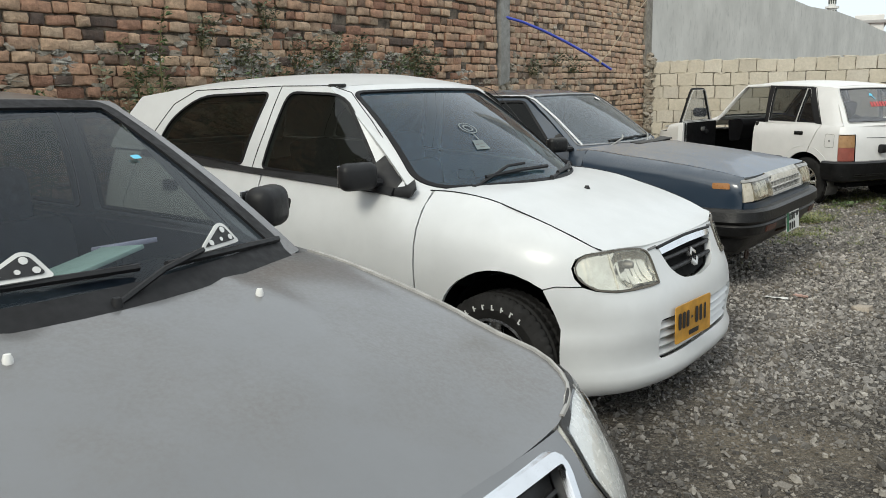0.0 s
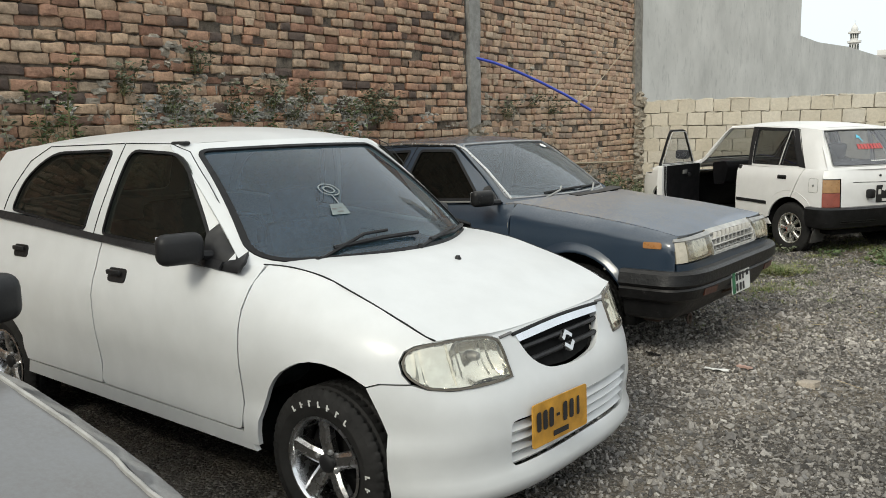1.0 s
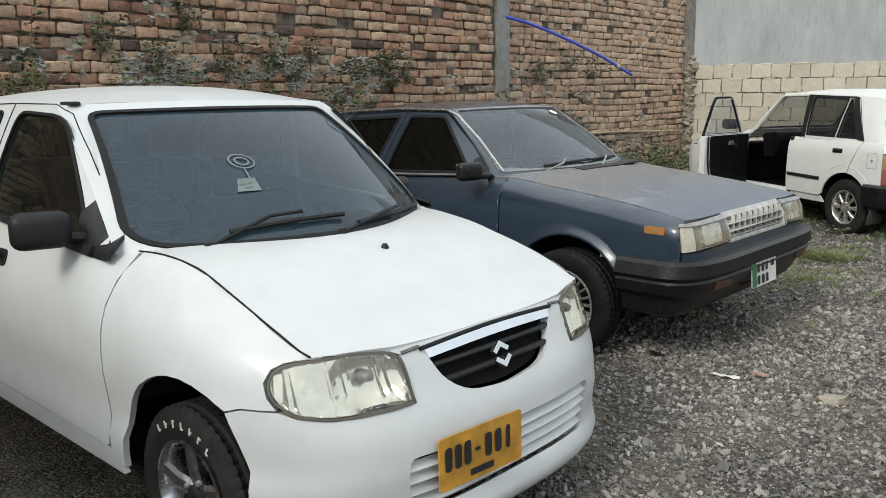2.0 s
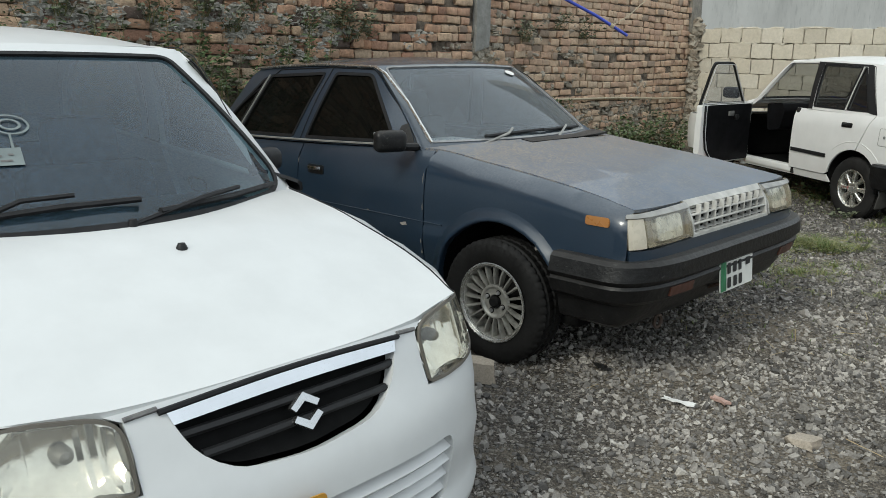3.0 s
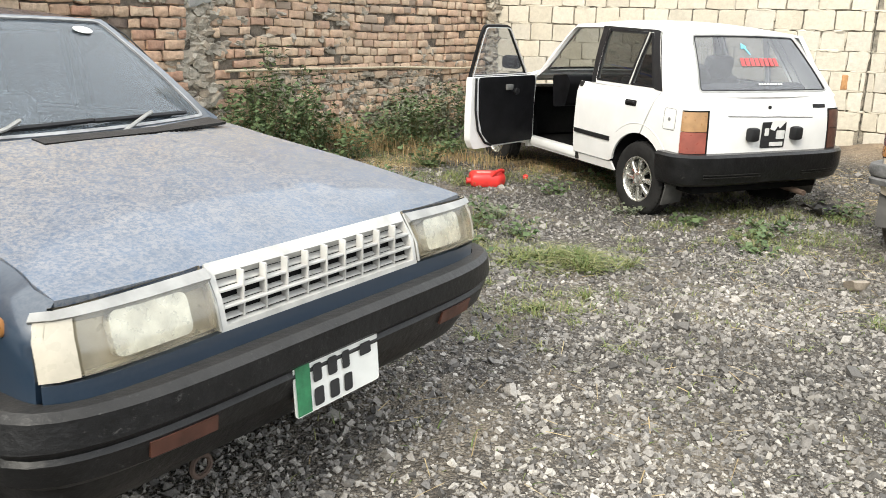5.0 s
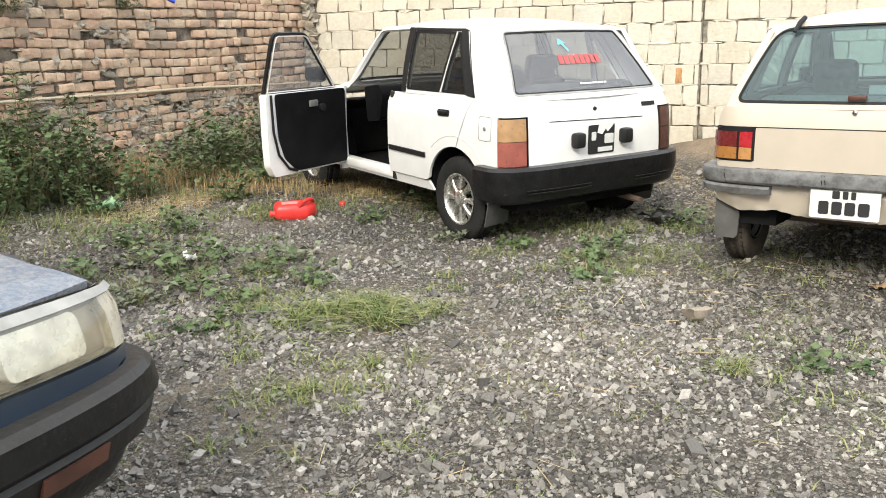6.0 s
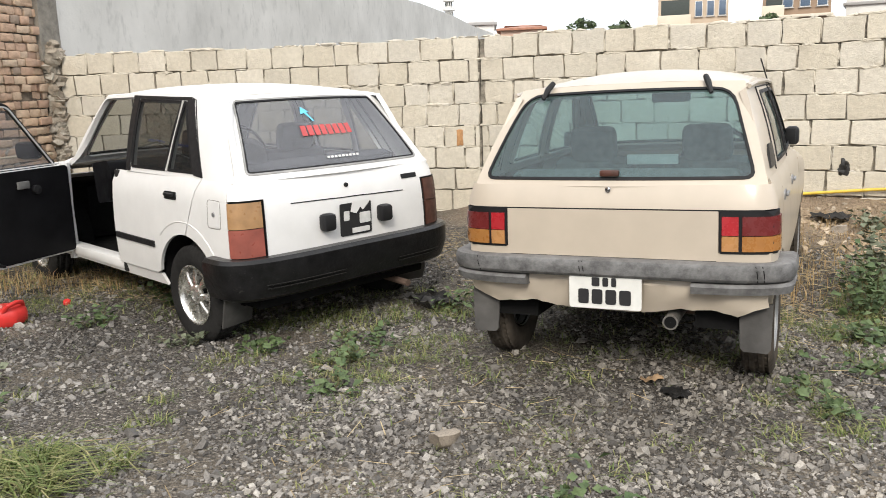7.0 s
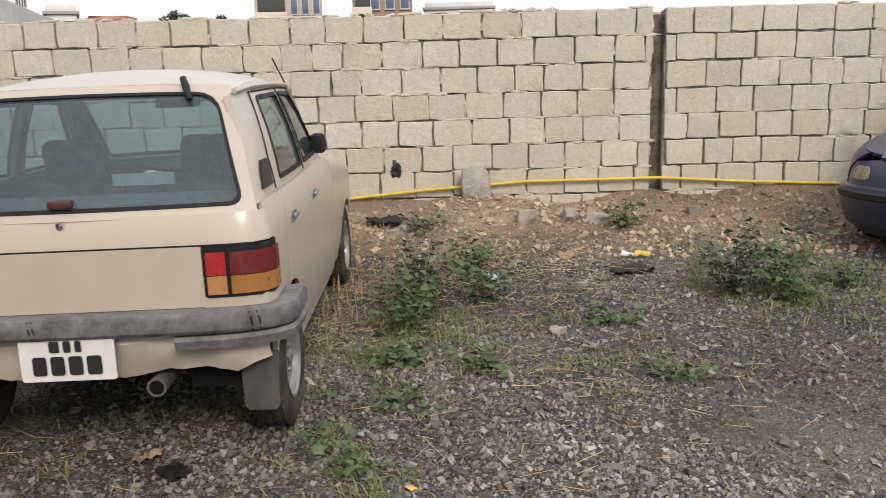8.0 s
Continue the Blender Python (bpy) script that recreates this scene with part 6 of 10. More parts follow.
def hatchback_open():
    """White angular five-door hatchback with its front passenger door open."""
    car = empty("hatchback", Matrix.Translation((4.875, 11.044, -0.035)) @ pose(0, 0, 0, 0, -0.9, 117), "worn white angular hatchback with one front door open", "car")
    b = Body(
        W=[(0.2, 0.72), (0.3, 0.755), (0.45, 0.772), (0.6, 0.775), (0.8, 0.768), (0.92, 0.75), (1.0, 0.735)],
        F=[(0.2, 2.90), (0.35, 3.0), (0.6, 3.0), (0.75, 2.95)],
        R=[(0.2, -0.50), (0.3, -0.56), (0.45, -0.575), (0.7, -0.565), (0.85, -0.545), (0.95, -0.515)],
        xc=2.6, xrc=-0.36, nf=4.5, nr=5.5,
        top=[(-0.6, 0.935), (-0.3, 0.935), (0.8, 0.935), (1.55, 0.935), (1.75, 0.93), (2.3, 0.87), (2.9, 0.78)],
        ry=[(-0.6, 0.03), (1.5, 0.03), (1.8, 0.08), (2.9, 0.08)], rz=0.07)
    h = House(b, base=(1.86, 0.20, 0.68, 0.94), head=(1.30, 0.07, 0.57, 1.402), tail_head=(-0.18, -0.05, 0.545, 1.384), tail_base=(-0.515, -0.05, 0.70, 0.945),
              yb=[(-0.5, 0.715), (0.7, 0.735), (1.5, 0.71)], yr=[(-0.2, 0.555), (0.5, 0.585), (1.25, 0.578)],
              rail=[(-0.5, 0.96), (-0.2, 1.369), (0.1, 1.385), (0.6, 1.400), (1.22, 1.384), (1.74, 0.95)], crown=0.045, bulge=0.012)
    wm = M["white_old"]
    P = dict(d0=1.68, d1=0.88, d2=-0.17, sill=0.335, sill_drop=0.075, hz=0.275, ax=2.32, rx=0.0, ra=0.335, tint=M["tint_mid"], skip=((1, "front"),),
             wing_low=(2.60, 0.45), wing_end=[(2.61, 0.55), (2.62, 0.70), (2.60, 0.78)], quarter_end=(-0.472, 0.46), q0=14, q1=85,
             windows=[rounded([(0.86, 0.955), (1.60, 0.955), (1.22, 1.352), (0.80, 1.365)], [0.02, 0.03, 0.04, 0.02]),
                      rounded([(0.655, 0.955), (0.715, 1.365), (0.20, 1.355), (0.228, 0.955)], [0.02, 0.02, 0.01, 0.01]),
                      rounded([(0.208, 0.955), (0.182, 1.352), (0.155, 1.351), (-0.078, 0.955)], [0.01, 0.005, 0.005, 0.01])],
             frame_open=[(1.76, 0.93), (1.66, 0.93), (1.245, 1.352), (1.20, 1.366), (0.80, 1.376), (0.715, 0.93), (-0.47, 0.93), (-0.22, 1.359)] + [(x, h.rail(x)) for x in (0.1, 0.5, 0.9)] + [(1.22, 1.383), (1.32, 1.315)],
             frame=[(1.76, 0.93), (0.8, 0.93), (-0.47, 0.93), (-0.22, 1.359)] + [(x, h.rail(x)) for x in (0.1, 0.5, 0.9)] + [(1.22, 1.383), (1.32, 1.315)],
             joints=[[(0.715, 0.94), (0.797, 1.38), (0.12, 1.372), (0.07, 1.358), (-0.17, 0.94)]])
    doors = shell(car, b, h, wm, P)
    for s in (-1, 1):
        door_handle(doors[(s, "rear")], b, s, 0.13, 0.827, (0.135, 0.045), M["black"])
        # black post behind the rear glass and its divider
        panel("centre_post", [(0.712, 0.936), (0.795, 1.378), (0.722, 1.378), (0.662, 0.936)], h.side(s, 0.006), M["black"], car, step=0.08, thick=0.01, out=lambda p: (0, s, 0.2))
        panel("window_post", [(-0.08, 0.948), (0.155, 1.365), (0.09, 1.366), (-0.165, 0.94)], h.side(s, 0.006), M["black"], car, step=0.08, thick=0.01, out=lambda p: (0, s, 0.2))
        tube("window_divider", [h.side(s, 0.006)(x, z) for x, z in ((0.218, 0.955), (0.191, 1.355))], 0.008, M["alloy_dull"], car, 5)
        panel("window_cap", [(0.80, 1.368), (0.12, 1.356), (0.12, 1.373), (0.80, 1.386)], h.side(s, 0.006), M["black"], car, step=0.1, thick=0.01, out=lambda p: (0, s, 0.2))
        strip = [(0.855, 0.540), (0.855, 0.505), (0.355, 0.498), (0.355, 0.533)]
        panel("door_strip", strip, b.side(s, 0.010), M["black"], doors[(s, "rear")], step=0.1, thick=0.012, out=lambda p: (0, s, 0))
        panel("fuel_flap" if s > 0 else "side_patch", rounded(box_poly(-0.405, 0.69, -0.285, 0.83), 0.02), b.side(s, 0.003), wm, car, step=0.05, thick=0.004, out=lambda p: (0, s, 0))
        shut_line("flap_joint", rounded(box_poly(-0.411, 0.684, -0.279, 0.836), 0.02) + [(-0.411, 0.70)], b.side(s, 0.0005), car, 0.0016, M["flap_gap"])
        if s > 0:
            lathe("flap_lock", [(0.001, 0.006), (0.012, 0.006), (0.014, 0.0)], M["steel"], car, 12, at=(-0.345, b.w(0.76) + 0.002, 0.76))
        mats = {"tyre": M["rubber"], "rim": M["alloy_white"], "cap": M["alloy_dull"]}
        wheel(car, (0.0, s * 0.668, 0.250), s, "cast", 0.290, 0.172, 0.165, mats)
        wheel(car, (2.32, s * 0.668, 0.262), s, "cast", 0.290, 0.172, 0.165, mats)
        # tail lamp: amber over red, wrapped into the side
        a0, a1 = b.ty(0.60), b.lr - 0.115
        lamp = panel("tail_lamp", [(a0, 0.53), (a1, 0.53), (a1, 0.833), (a0, 0.833)], lambda a, z: b.tail(-0.02)(s * a, z), M["black"], car, step=0.06, thick=-0.024, out=lambda p: (-1, s, 0), label="faded amber and red tail lamp" if s > 0 else "cracked tail lamp")
        for name, z0, z1, m in (("amber_lens", 0.69, 0.828, "amber_old"), ("red_lens", 0.535, 0.686, "red_old")):
            panel(name, [(a0 + 0.006, z0), (a1 - 0.006, z0), (a1 - 0.006, z1), (a0 + 0.006, z1)], lambda a, z: b.tail(0.006)(s * a, z), M[m] if s > 0 else M["amber_dark"], lamp, step=0.06, thick=0.02, out=lambda p: (-1, s, 0))
        # mud flap behind the rear wheel
        block("mud_flap", (-0.350, s * 0.67, 0.215), (0.012, 0.21, 0.19), M["rubber_grey"], car, 0.005, m=Matrix.Rotation(radians(-14), 4, "Y") @ Matrix.Rotation(radians(s * 8), 4, "Z"))
    back = lambda p: (-1, 0, 0.1)
    # tailgate skin with its number-plate field
    q = [(-b.ty(0.59), 0.47), (b.ty(0.59), 0.47), (b.ty(0.59), 0.838), (b.lr - 0.118, 0.838), (b.lr - 0.118, 0.93), (-b.lr + 0.118, 0.93), (-b.lr + 0.118, 0.838), (-b.ty(0.59), 0.838)]
    gate = panel("tailgate", q, b.tail(), wm, car, step=0.08, out=back)
    shut_line("arch_crease", arc_pts(0.0, 0.275, 0.41, 48, 178, 14), b.side(1, 0.0), car, 0.004, wm)
    shut_line("pressing_line", [(-0.42, 0.775), (0.42, 0.795)], b.tail(0.001), gate, 0.003)
    for y in (-0.225, 0.205):
        block("plate_lamp", (-0.60, y, 0.665), (0.07, 0.085, 0.10), M["black"], gate, 0.02)
    pl = plate(car, facing((-0.578, -0.02, 0.655), (-1, 0, 0)), (0.235, 0.19), M["ink"], [(-0.40, -0.22, 0.12, 0.30), (0.10, 0.46, 0.0, 0.34), (-0.15, 0.42, -0.36, 0.16)], "torn black number plate with white lettering", ink=M["letter_white"])
    panel("plate_tear", [(-0.11, 0.756), (0.03, 0.756), (0.045, 0.70), (0.0, 0.685), (-0.03, 0.72), (-0.05, 0.70), (-0.09, 0.735)], lambda y, z: (-0.5835, y - 0.02, z), wm, pl, step=0.08, thick=0.0, out=back)
    lathe("gate_lock", [(0.001, -0.012), (0.012, -0.010), (0.014, 0.0)], M["black"], gate, 12, axis="x", at=(b.tail()(0, 0.855)[0], 0.02, 0.855))
    panel("badge", box_poly(-0.56, 0.845, -0.43, 0.873), b.tail(0.004), M["black"], gate, step=0.08, thick=0.006, out=back)
    # bumper and its ribs
    ab = b.lr + 0.045
    bum = band("rear_bumper", b, -ab, ab, 56, [(0.0, 0.532), (0.055, 0.530), (0.075, 0.510), (0.078, 0.40), (0.060, 0.315), (0.02, 0.292), (-0.03, 0.288)], scuffed("black_bumper", (0.009, 0.009, 0.0095), (0.06, 0.058, 0.056), 0.28, 0.05), car, tail=True, label="black plastic bumper with a dented corner")
    for z in (0.365, 0.385):
        for a0, a1 in ((-0.62, -0.28), (0.12, 0.62)):
            tube("bumper_rib", [b.tail(0.080)(a, z) for a in np.linspace(a0, a1, 8)], 0.004, M["black_old"], bum, 5)
    _, hh = h.pane(h.tb, h.th)
    rq = rounded([(-0.635, 0.02), (0.635, 0.02), (0.625, hh - 0.035), (-0.625, hh - 0.035)], 0.035)
    rw = screen(car, h, h.tb, h.th, rq, M["screen_clear"], wm, "rear_window", seal=0.012, bulge=0.012, seal_mat=M["alloy_dull"])
    seal_ring("glass_edge", offset_poly(rq, 0.008), 0.010, h.pane(h.tb, h.th, 0.0, 0.012)[0], M["seal"], rw, 0.003, out=back)
    fn, _ = h.pane(h.tb, h.th, 0.0, 0.012)
    # red lettering across the glass as bars, a pale signature and a light blue sticker
    for i in range(8):
        x = -0.20 + i * 0.052
        panel("glass_bar", [(x, 0.235), (x + 0.04, 0.235), (x + 0.044, 0.305), (x + 0.004, 0.305)], lambda a, c: fn(-a, c, 0.004), M["sticker_red"], rw, step=0.1, thick=0, out=back)
    for i in range(9):
        x = -0.09 + i * 0.028
        panel("glass_bar", [(x, 0.076), (x + 0.020, 0.076), (x + 0.023, 0.090), (x + 0.004, 0.090)], lambda a, c: fn(-a, c, 0.004), M["letter_white"], rw, step=0.1, thick=0, out=back)
    panel("glass_sticker", [(-0.075, 0.335), (-0.060, 0.335), (-0.095, 0.400), (-0.070, 0.402), (-0.125, 0.440), (-0.150, 0.385), (-0.115, 0.395)], lambda a, c: fn(-a, c, 0.004), M["sticker_blue"], rw, step=0.1, thick=0, out=back)
    _, hh = h.pane(h.base, h.head)
    screen(car, h, h.base, h.head, rounded([(-0.58, 0.03), (0.58, 0.03), (0.60, hh - 0.03), (-0.60, hh - 0.03)], 0.05), M["screen_smoky"], wm, "windscreen")
    bonnet_of(car, b, h, wm, 2.55, 0.015, 0.6, 0.74, 0.60)
    panel("nose_panel", [(-b.lf, 0.3), (b.lf, 0.3), (b.lf, 0.72), (-b.lf, 0.72)], b.nose(-0.01), wm, car, step=0.12, out=lambda p: (1, 0, 0))
    cabin(car, -0.4, 2.3, 0.66, 0.26, 0.97, 1.40, [(0.62, -0.35, True, 0.5), (0.62, 0.35, True, 0.5), (-0.10, 0, False, 1.2)], M["trim_black"], M["cloth"], wheel_y=-0.35)
    block("parcel_shelf", (-0.30, 0, 0.90), (0.36, 1.2, 0.02), M["trim_dark"], car, 0.005)
    lathe("round_cushion", [(0.001, 0.06), (0.09, 0.05), (0.125, 0.0), (0.09, -0.05), (0.001, -0.06)], M["trim_dark"], car, 24, axis="x", at=(-0.22, 0.45, 1.02))
    block("underside", (1.0, 0, 0.25), (3.0, 1.25, 0.06), M["dark"], car, 0.02)
    block("engine_bay", (2.4, 0, 0.5), (0.7, 0.9, 0.42), M["dark"], car, 0.05)
    block("door_sill", (1.30, 0.70, 0.312), (0.92, 0.10, 0.07), wm, car, 0.015)
    tube("a_post", [(1.68, 0.73, 0.25), (1.68, 0.74, 0.6), (1.67, 0.735, 0.93)], 0.035, wm, car, 8)
    block("b_post", (0.845, 0.72, 0.60), (0.05, 0.06, 0.66), M["trim_dark"], car, 0.01)
    tube("exhaust", [(-0.2, -0.38, 0.22), (-0.62, -0.38, 0.20)], 0.022, M["rust"], car)
    # the open door, hinged at its front edge
    door = new("front_door")
    door.parent = car
    door.matrix_basis = Matrix.Translation((1.66, 0.755, 0.025)) @ pose(0, 0, 0, 0, 0, -68)
    tagged(door, "open white door with a black inner panel")
    L = 0.88
    skin = lambda x, z: (x, 0.035 + (b.w(z) - b.w(0.6)) * 0.8, z)
    outline = rounded([(-0.01, 0.285), (-L + 0.05, 0.275), (-L, 0.36), (-L, 0.895), (-0.01, 0.895)], 0.025)
    panel("outer_skin", outline, skin, wm, door, step=0.1, thick=0.02, out=lambda p: (0, 1, 0))
    panel("inner_shell", outline, lambda x, z: (x, -0.035, z), wm, door, step=0.2, thick=0.065, out=lambda p: (0, -1, 0))
    card = rounded([(-0.008, 0.296), (-0.60, 0.296), (-0.72, 0.40), (-0.775, 0.56), (-0.79, 0.893), (-0.008, 0.893)], 0.03)
    panel("door_card", card, lambda x, z: (x, -0.05, z), M["trim_black"], door, step=0.1, thick=0.015, out=lambda p: (0, -1, 0))
    block("door_pull", (-0.40, -0.065, 0.80), (0.09, 0.02, 0.05), M["trim_grey"], door, 0.006)
    lathe("window_crank", [(0.001, -0.085), (0.03, -0.08), (0.03, -0.05)], M["black"], door, 14, at=(-0.30, 0, 0.76))
    wo = rounded([(-0.03, 0.885), (-0.855, 0.885), (-0.85, 1.25), (-0.835, 1.335), (-0.50, 1.335)], [0.01, 0.01, 0.02, 0.04, 0.05])
    wi = offset_poly(wo, 0.024)
    fr = panel("window_frame", wo, lambda x, z: (x, 0.005 - (z - 0.93) * 0.30, z), M["black"], door, holes=[wi], step=0.08, thick=0.02, out=lambda p: (0, -1, 0))
    ring("inner_trim", offset_poly(wo, 0.018), offset_poly(wo, 0.026), lambda x, z, o: (x, -0.012 - (z - 0.93) * 0.30 - o, z), wm, fr, 0.004, out=lambda p: (0, -1, 0))
    panel("window", offset_poly(wo, 0.03), lambda x, z: (x, 0.012 - (z - 0.93) * 0.30, z), M["screen_clear"], door, step=0.15, thick=0, out=lambda p: (0, -1, 0))
    tube("door_seal", [(x, -0.046, z) for x, z in ((-0.835, 0.89), (-0.83, 0.62), (-0.79, 0.44), (-0.69, 0.325), (-0.60, 0.297))], 0.011, M["seal"], door, 6)
    block("mirror_housing", (-0.17, 0.11, 1.005), (0.09, 0.19, 0.12), M["black"], door, 0.035)
    return car


M["flap_gap"] = plain("grimy_gap", (0.16, 0.15, 0.13), 0.8, vary=0.5, scale=40, bump=0.0)
M["trim_black"] = plain("black_door_card", (0.006, 0.006, 0.007), 0.5, vary=0.5, scale=5, bump=0.15, spec=0.15)
hatchback_open()


def hatchback_beige():
    """Small beige five-door hatchback seen from behind."""
    car = empty("hatchback", Matrix.Translation((5.95, 8.958, 0.0)) @ pose(0, 0, 0, 0, 0, 46) @ pose(0, 0, 0, -0.8, 0, 0) @ Matrix.Translation((0, 0.010, 0)) @ Matrix.Diagonal((1, 0.985, 1, 1)), "small old beige hatchback with grey bumper, nose to the wall", "car")
    b = Body(
        W=[(0.2, 0.64), (0.32, 0.67), (0.45, 0.69), (0.6, 0.70), (0.8, 0.698), (0.9, 0.682), (1.0, 0.66)],
        F=[(0.2, 2.95), (0.35, 3.05), (0.6, 3.05), (0.75, 3.0)],
        R=[(0.3, 0.06), (0.4, 0.025), (0.5, 0.0), (0.62, -0.012), (0.8, -0.008), (0.86, 0.004), (0.92, 0.020), (0.95, 0.045)],
        xc=2.7, xrc=0.16, nf=4.0, nr=7.0,
        top=[(-0.05, 0.915), (0.3, 0.93), (1.0, 0.93), (1.7, 0.925), (2.0, 0.90), (2.6, 0.82), (3.0, 0.74)],
        ry=[(-0.05, 0.03), (1.6, 0.03), (1.9, 0.07), (3.0, 0.07)], rz=0.07)
    h = House(b, base=(2.0, 0.18, 0.61, 0.925), head=(1.45, 0.07, 0.53, 1.315), tail_head=(0.36, -0.055, 0.525, 1.335), tail_base=(0.028, -0.05, 0.655, 0.915),
              yb=[(0.0, 0.655), (0.9, 0.67), (1.8, 0.65)], yr=[(0.35, 0.525), (0.9, 0.545), (1.45, 0.54)],
              rail=[(0.03, 0.93), (0.34, 1.31), (0.6, 1.328), (1.1, 1.33), (1.4, 1.31), (1.88, 0.94)], crown=0.065, bulge=0.018)
    bm_ = M["beige"]
    P = dict(d0=1.86, d1=1.05, d2=0.42, sill=0.28, hz=0.26, ax=2.53, rx=0.40, ra=0.31, tint=M["screen_green"],
             wing_low=(2.75, 0.45), wing_end=[(2.76, 0.55), (2.77, 0.70), (2.75, 0.76)], quarter_end=(0.128, 0.45), q0=14, q1=88,
             windows=[rounded([(1.10, 0.95), (1.70, 0.95), (1.40, 1.27), (1.09, 1.28)], [0.02, 0.03, 0.04, 0.02]),
                      rounded([(0.50, 0.952), (1.02, 0.95), (1.02, 1.28), (0.62, 1.275)], [0.03, 0.02, 0.02, 0.04])],
             frame=[(1.86, 0.925), (1.0, 0.925), (0.09, 0.922), (0.335, 1.29)] + [(x, h.rail(x)) for x in (0.6, 1.0, 1.3)] + [(1.45, 1.29), (1.50, 1.25)],
             joints=[[(1.78, 0.94), (1.46, 1.285), (1.06, 1.295), (1.05, 0.93)], [(1.06, 1.295), (0.56, 1.29), (0.42, 1.05), (0.40, 0.93)]])
    doors = shell(car, b, h, bm_, P)
    for s in (-1, 1):
        door_handle(doors[(s, "front")], b, s, 1.15, 0.80, (0.12, 0.04), M["steel"])
        door_handle(doors[(s, "rear")], b, s, 0.55, 0.80, (0.12, 0.04), M["steel"])
        panel("air_vent", [(0.20, 0.955), (0.36, 0.955), (0.38, 1.05), (0.29, 1.05)], h.side(s, 0.008), M["black_old"], car, step=0.06, thick=0.012, out=lambda p: (0, s, 0.2))
        tube("drip_rail", [h.side(s, 0.014)(x, z) for x, z in ((0.36, 1.295), (0.6, 1.31), (1.0, 1.312), (1.38, 1.30), (1.6, 1.17))], 0.010, bm_, car, 6)
        mirror(car, (1.66, s * 0.63, 0.985), s, (0.075, 0.105, 0.06), M["black"], arm=0.0, face=M["black"])
        mats = {"tyre": M["rubber_mud"], "rim": M["steel"], "cap": M["steel"]}
        wheel(car, (0.40, s * 0.615, 0.26), s, "steel", 0.265, 0.155, 0.145, mats)
        wheel(car, (2.53, s * 0.615, 0.26), s, "steel", 0.265, 0.155, 0.145, mats)
        # tail lamp: two red fields above amber and clear, in a black frame
        a0, a1 = b.ty(0.475), b.ty(0.668)
        a1 = b.lr - 0.035
        lamp = panel("tail_lamp", rounded([(a0, 0.622), (a1, 0.622), (a1, 0.800), (a0, 0.800)], 0.012), lambda a, z: b.tail(0.004)(s * a, z), M["seal"], car, step=0.06, thick=0.02, out=lambda p: (-1, s * 0.3, 0), label="four-field tail lamp in a black frame")
        am = a0 + (a1 - a0) * 0.25
        for name, p0, p1, z0, z1, m in (("red_lens", am, a1, 0.70, 0.778, "red"), ("bright_lens", a0, am, 0.70, 0.778, "red_bright"), ("amber_lens", am, a1, 0.634, 0.697, "amber"), ("amber_lens", a0, am, 0.634, 0.697, "amber_pale")):
            panel(name, box_poly(p0 + 0.010, z0, p1 - 0.004, z1), lambda a, z: b.tail(0.012)(s * a, z), M[m], lamp, step=0.06, thick=0.012, out=lambda p: (-1, s * 0.3, 0))
        flap = [(s * 0.560, 0.205), (s * 0.575, 0.190), (s * 0.672, 0.188), (s * 0.685, 0.205), (s * 0.690, 0.40), (s * 0.60, 0.40), (s * 0.555, 0.33)]
        panel("lamp_shelf", [(a0 - 0.01, 0.585), (b.lr + 0.02, 0.585), (b.lr + 0.02, 0.625), (a0 - 0.01, 0.625)], lambda a, z: b.tail(0.001)(s * a, z), bm_, car, step=0.06, thick=0.01, out=lambda p: (-1, s * 0.3, 0))
        panel("mud_flap", flap, lambda y, z: (0.058 - 0.08 * (0.38 - z), y, z), M["rubber_grey"], car, step=0.07, thick=0.012, out=lambda p: (-1, 0, 0))
    back = lambda p: (-1, 0, 0.1)
    t = b.ty
    gate = panel("tailgate", [(-b.lr + 0.037, 0.805), (b.lr - 0.037, 0.805), (b.lr - 0.037, 0.905), (-b.lr + 0.037, 0.905)], b.tail(), bm_, car, step=0.07, out=back)
    shut_line("gate_joint", [(-t(0.655), 0.802), (t(0.655), 0.802)], b.tail(-0.001), gate, 0.004)
    panel("rear_panel", rounded([(-t(0.472), 0.59), (t(0.472), 0.59), (t(0.472), 0.801), (-t(0.472), 0.801)], 0.006), b.tail(0.002), bm_, car, step=0.08, out=back)
    lathe("gate_lock", [(0.001, -0.012), (0.012, -0.010), (0.014, 0.0)], M["chrome"], gate, 14, axis="x", at=(b.tail()(0, 0.885)[0], 0.0, 0.885))
    panel("rear_valance", [(-t(0.66), 0.585), (t(0.66), 0.585), (t(0.66), 0.40), (t(0.55), 0.352), (t(0.35), 0.375), (t(0.2), 0.345), (-t(0.15), 0.342), (-t(0.30), 0.365), (-t(0.48), 0.37), (-t(0.56), 0.352), (-t(0.66), 0.40)], lambda c, z: b.tail(0.034 + (0.022 * noise.noise(Vector((c * 8, z * 12, 3))) + 0.010 * noise.noise(Vector((c * 23, z * 26, 5))) if z < 0.5 else -0.02))(c, z + 0.010 * noise.noise(Vector((c * 17, 2, 1))) * (z < 0.42)), bm_, car, step=0.03, out=back, label="dented beige valance with a torn lower edge")
    ab = b.lr + 0.10
    sec = [(0.0, 0.588), (0.052, 0.592), (0.070, 0.585), (0.078, 0.570), (0.079, 0.525), (0.070, 0.512), (0.058, 0.508), (0.0, 0.506)]
    bum = band("rear_bumper", b, -ab, ab, 50, sec, M["grey_plastic"], car, tail=True, label="faded grey plastic bumper with scuffs")
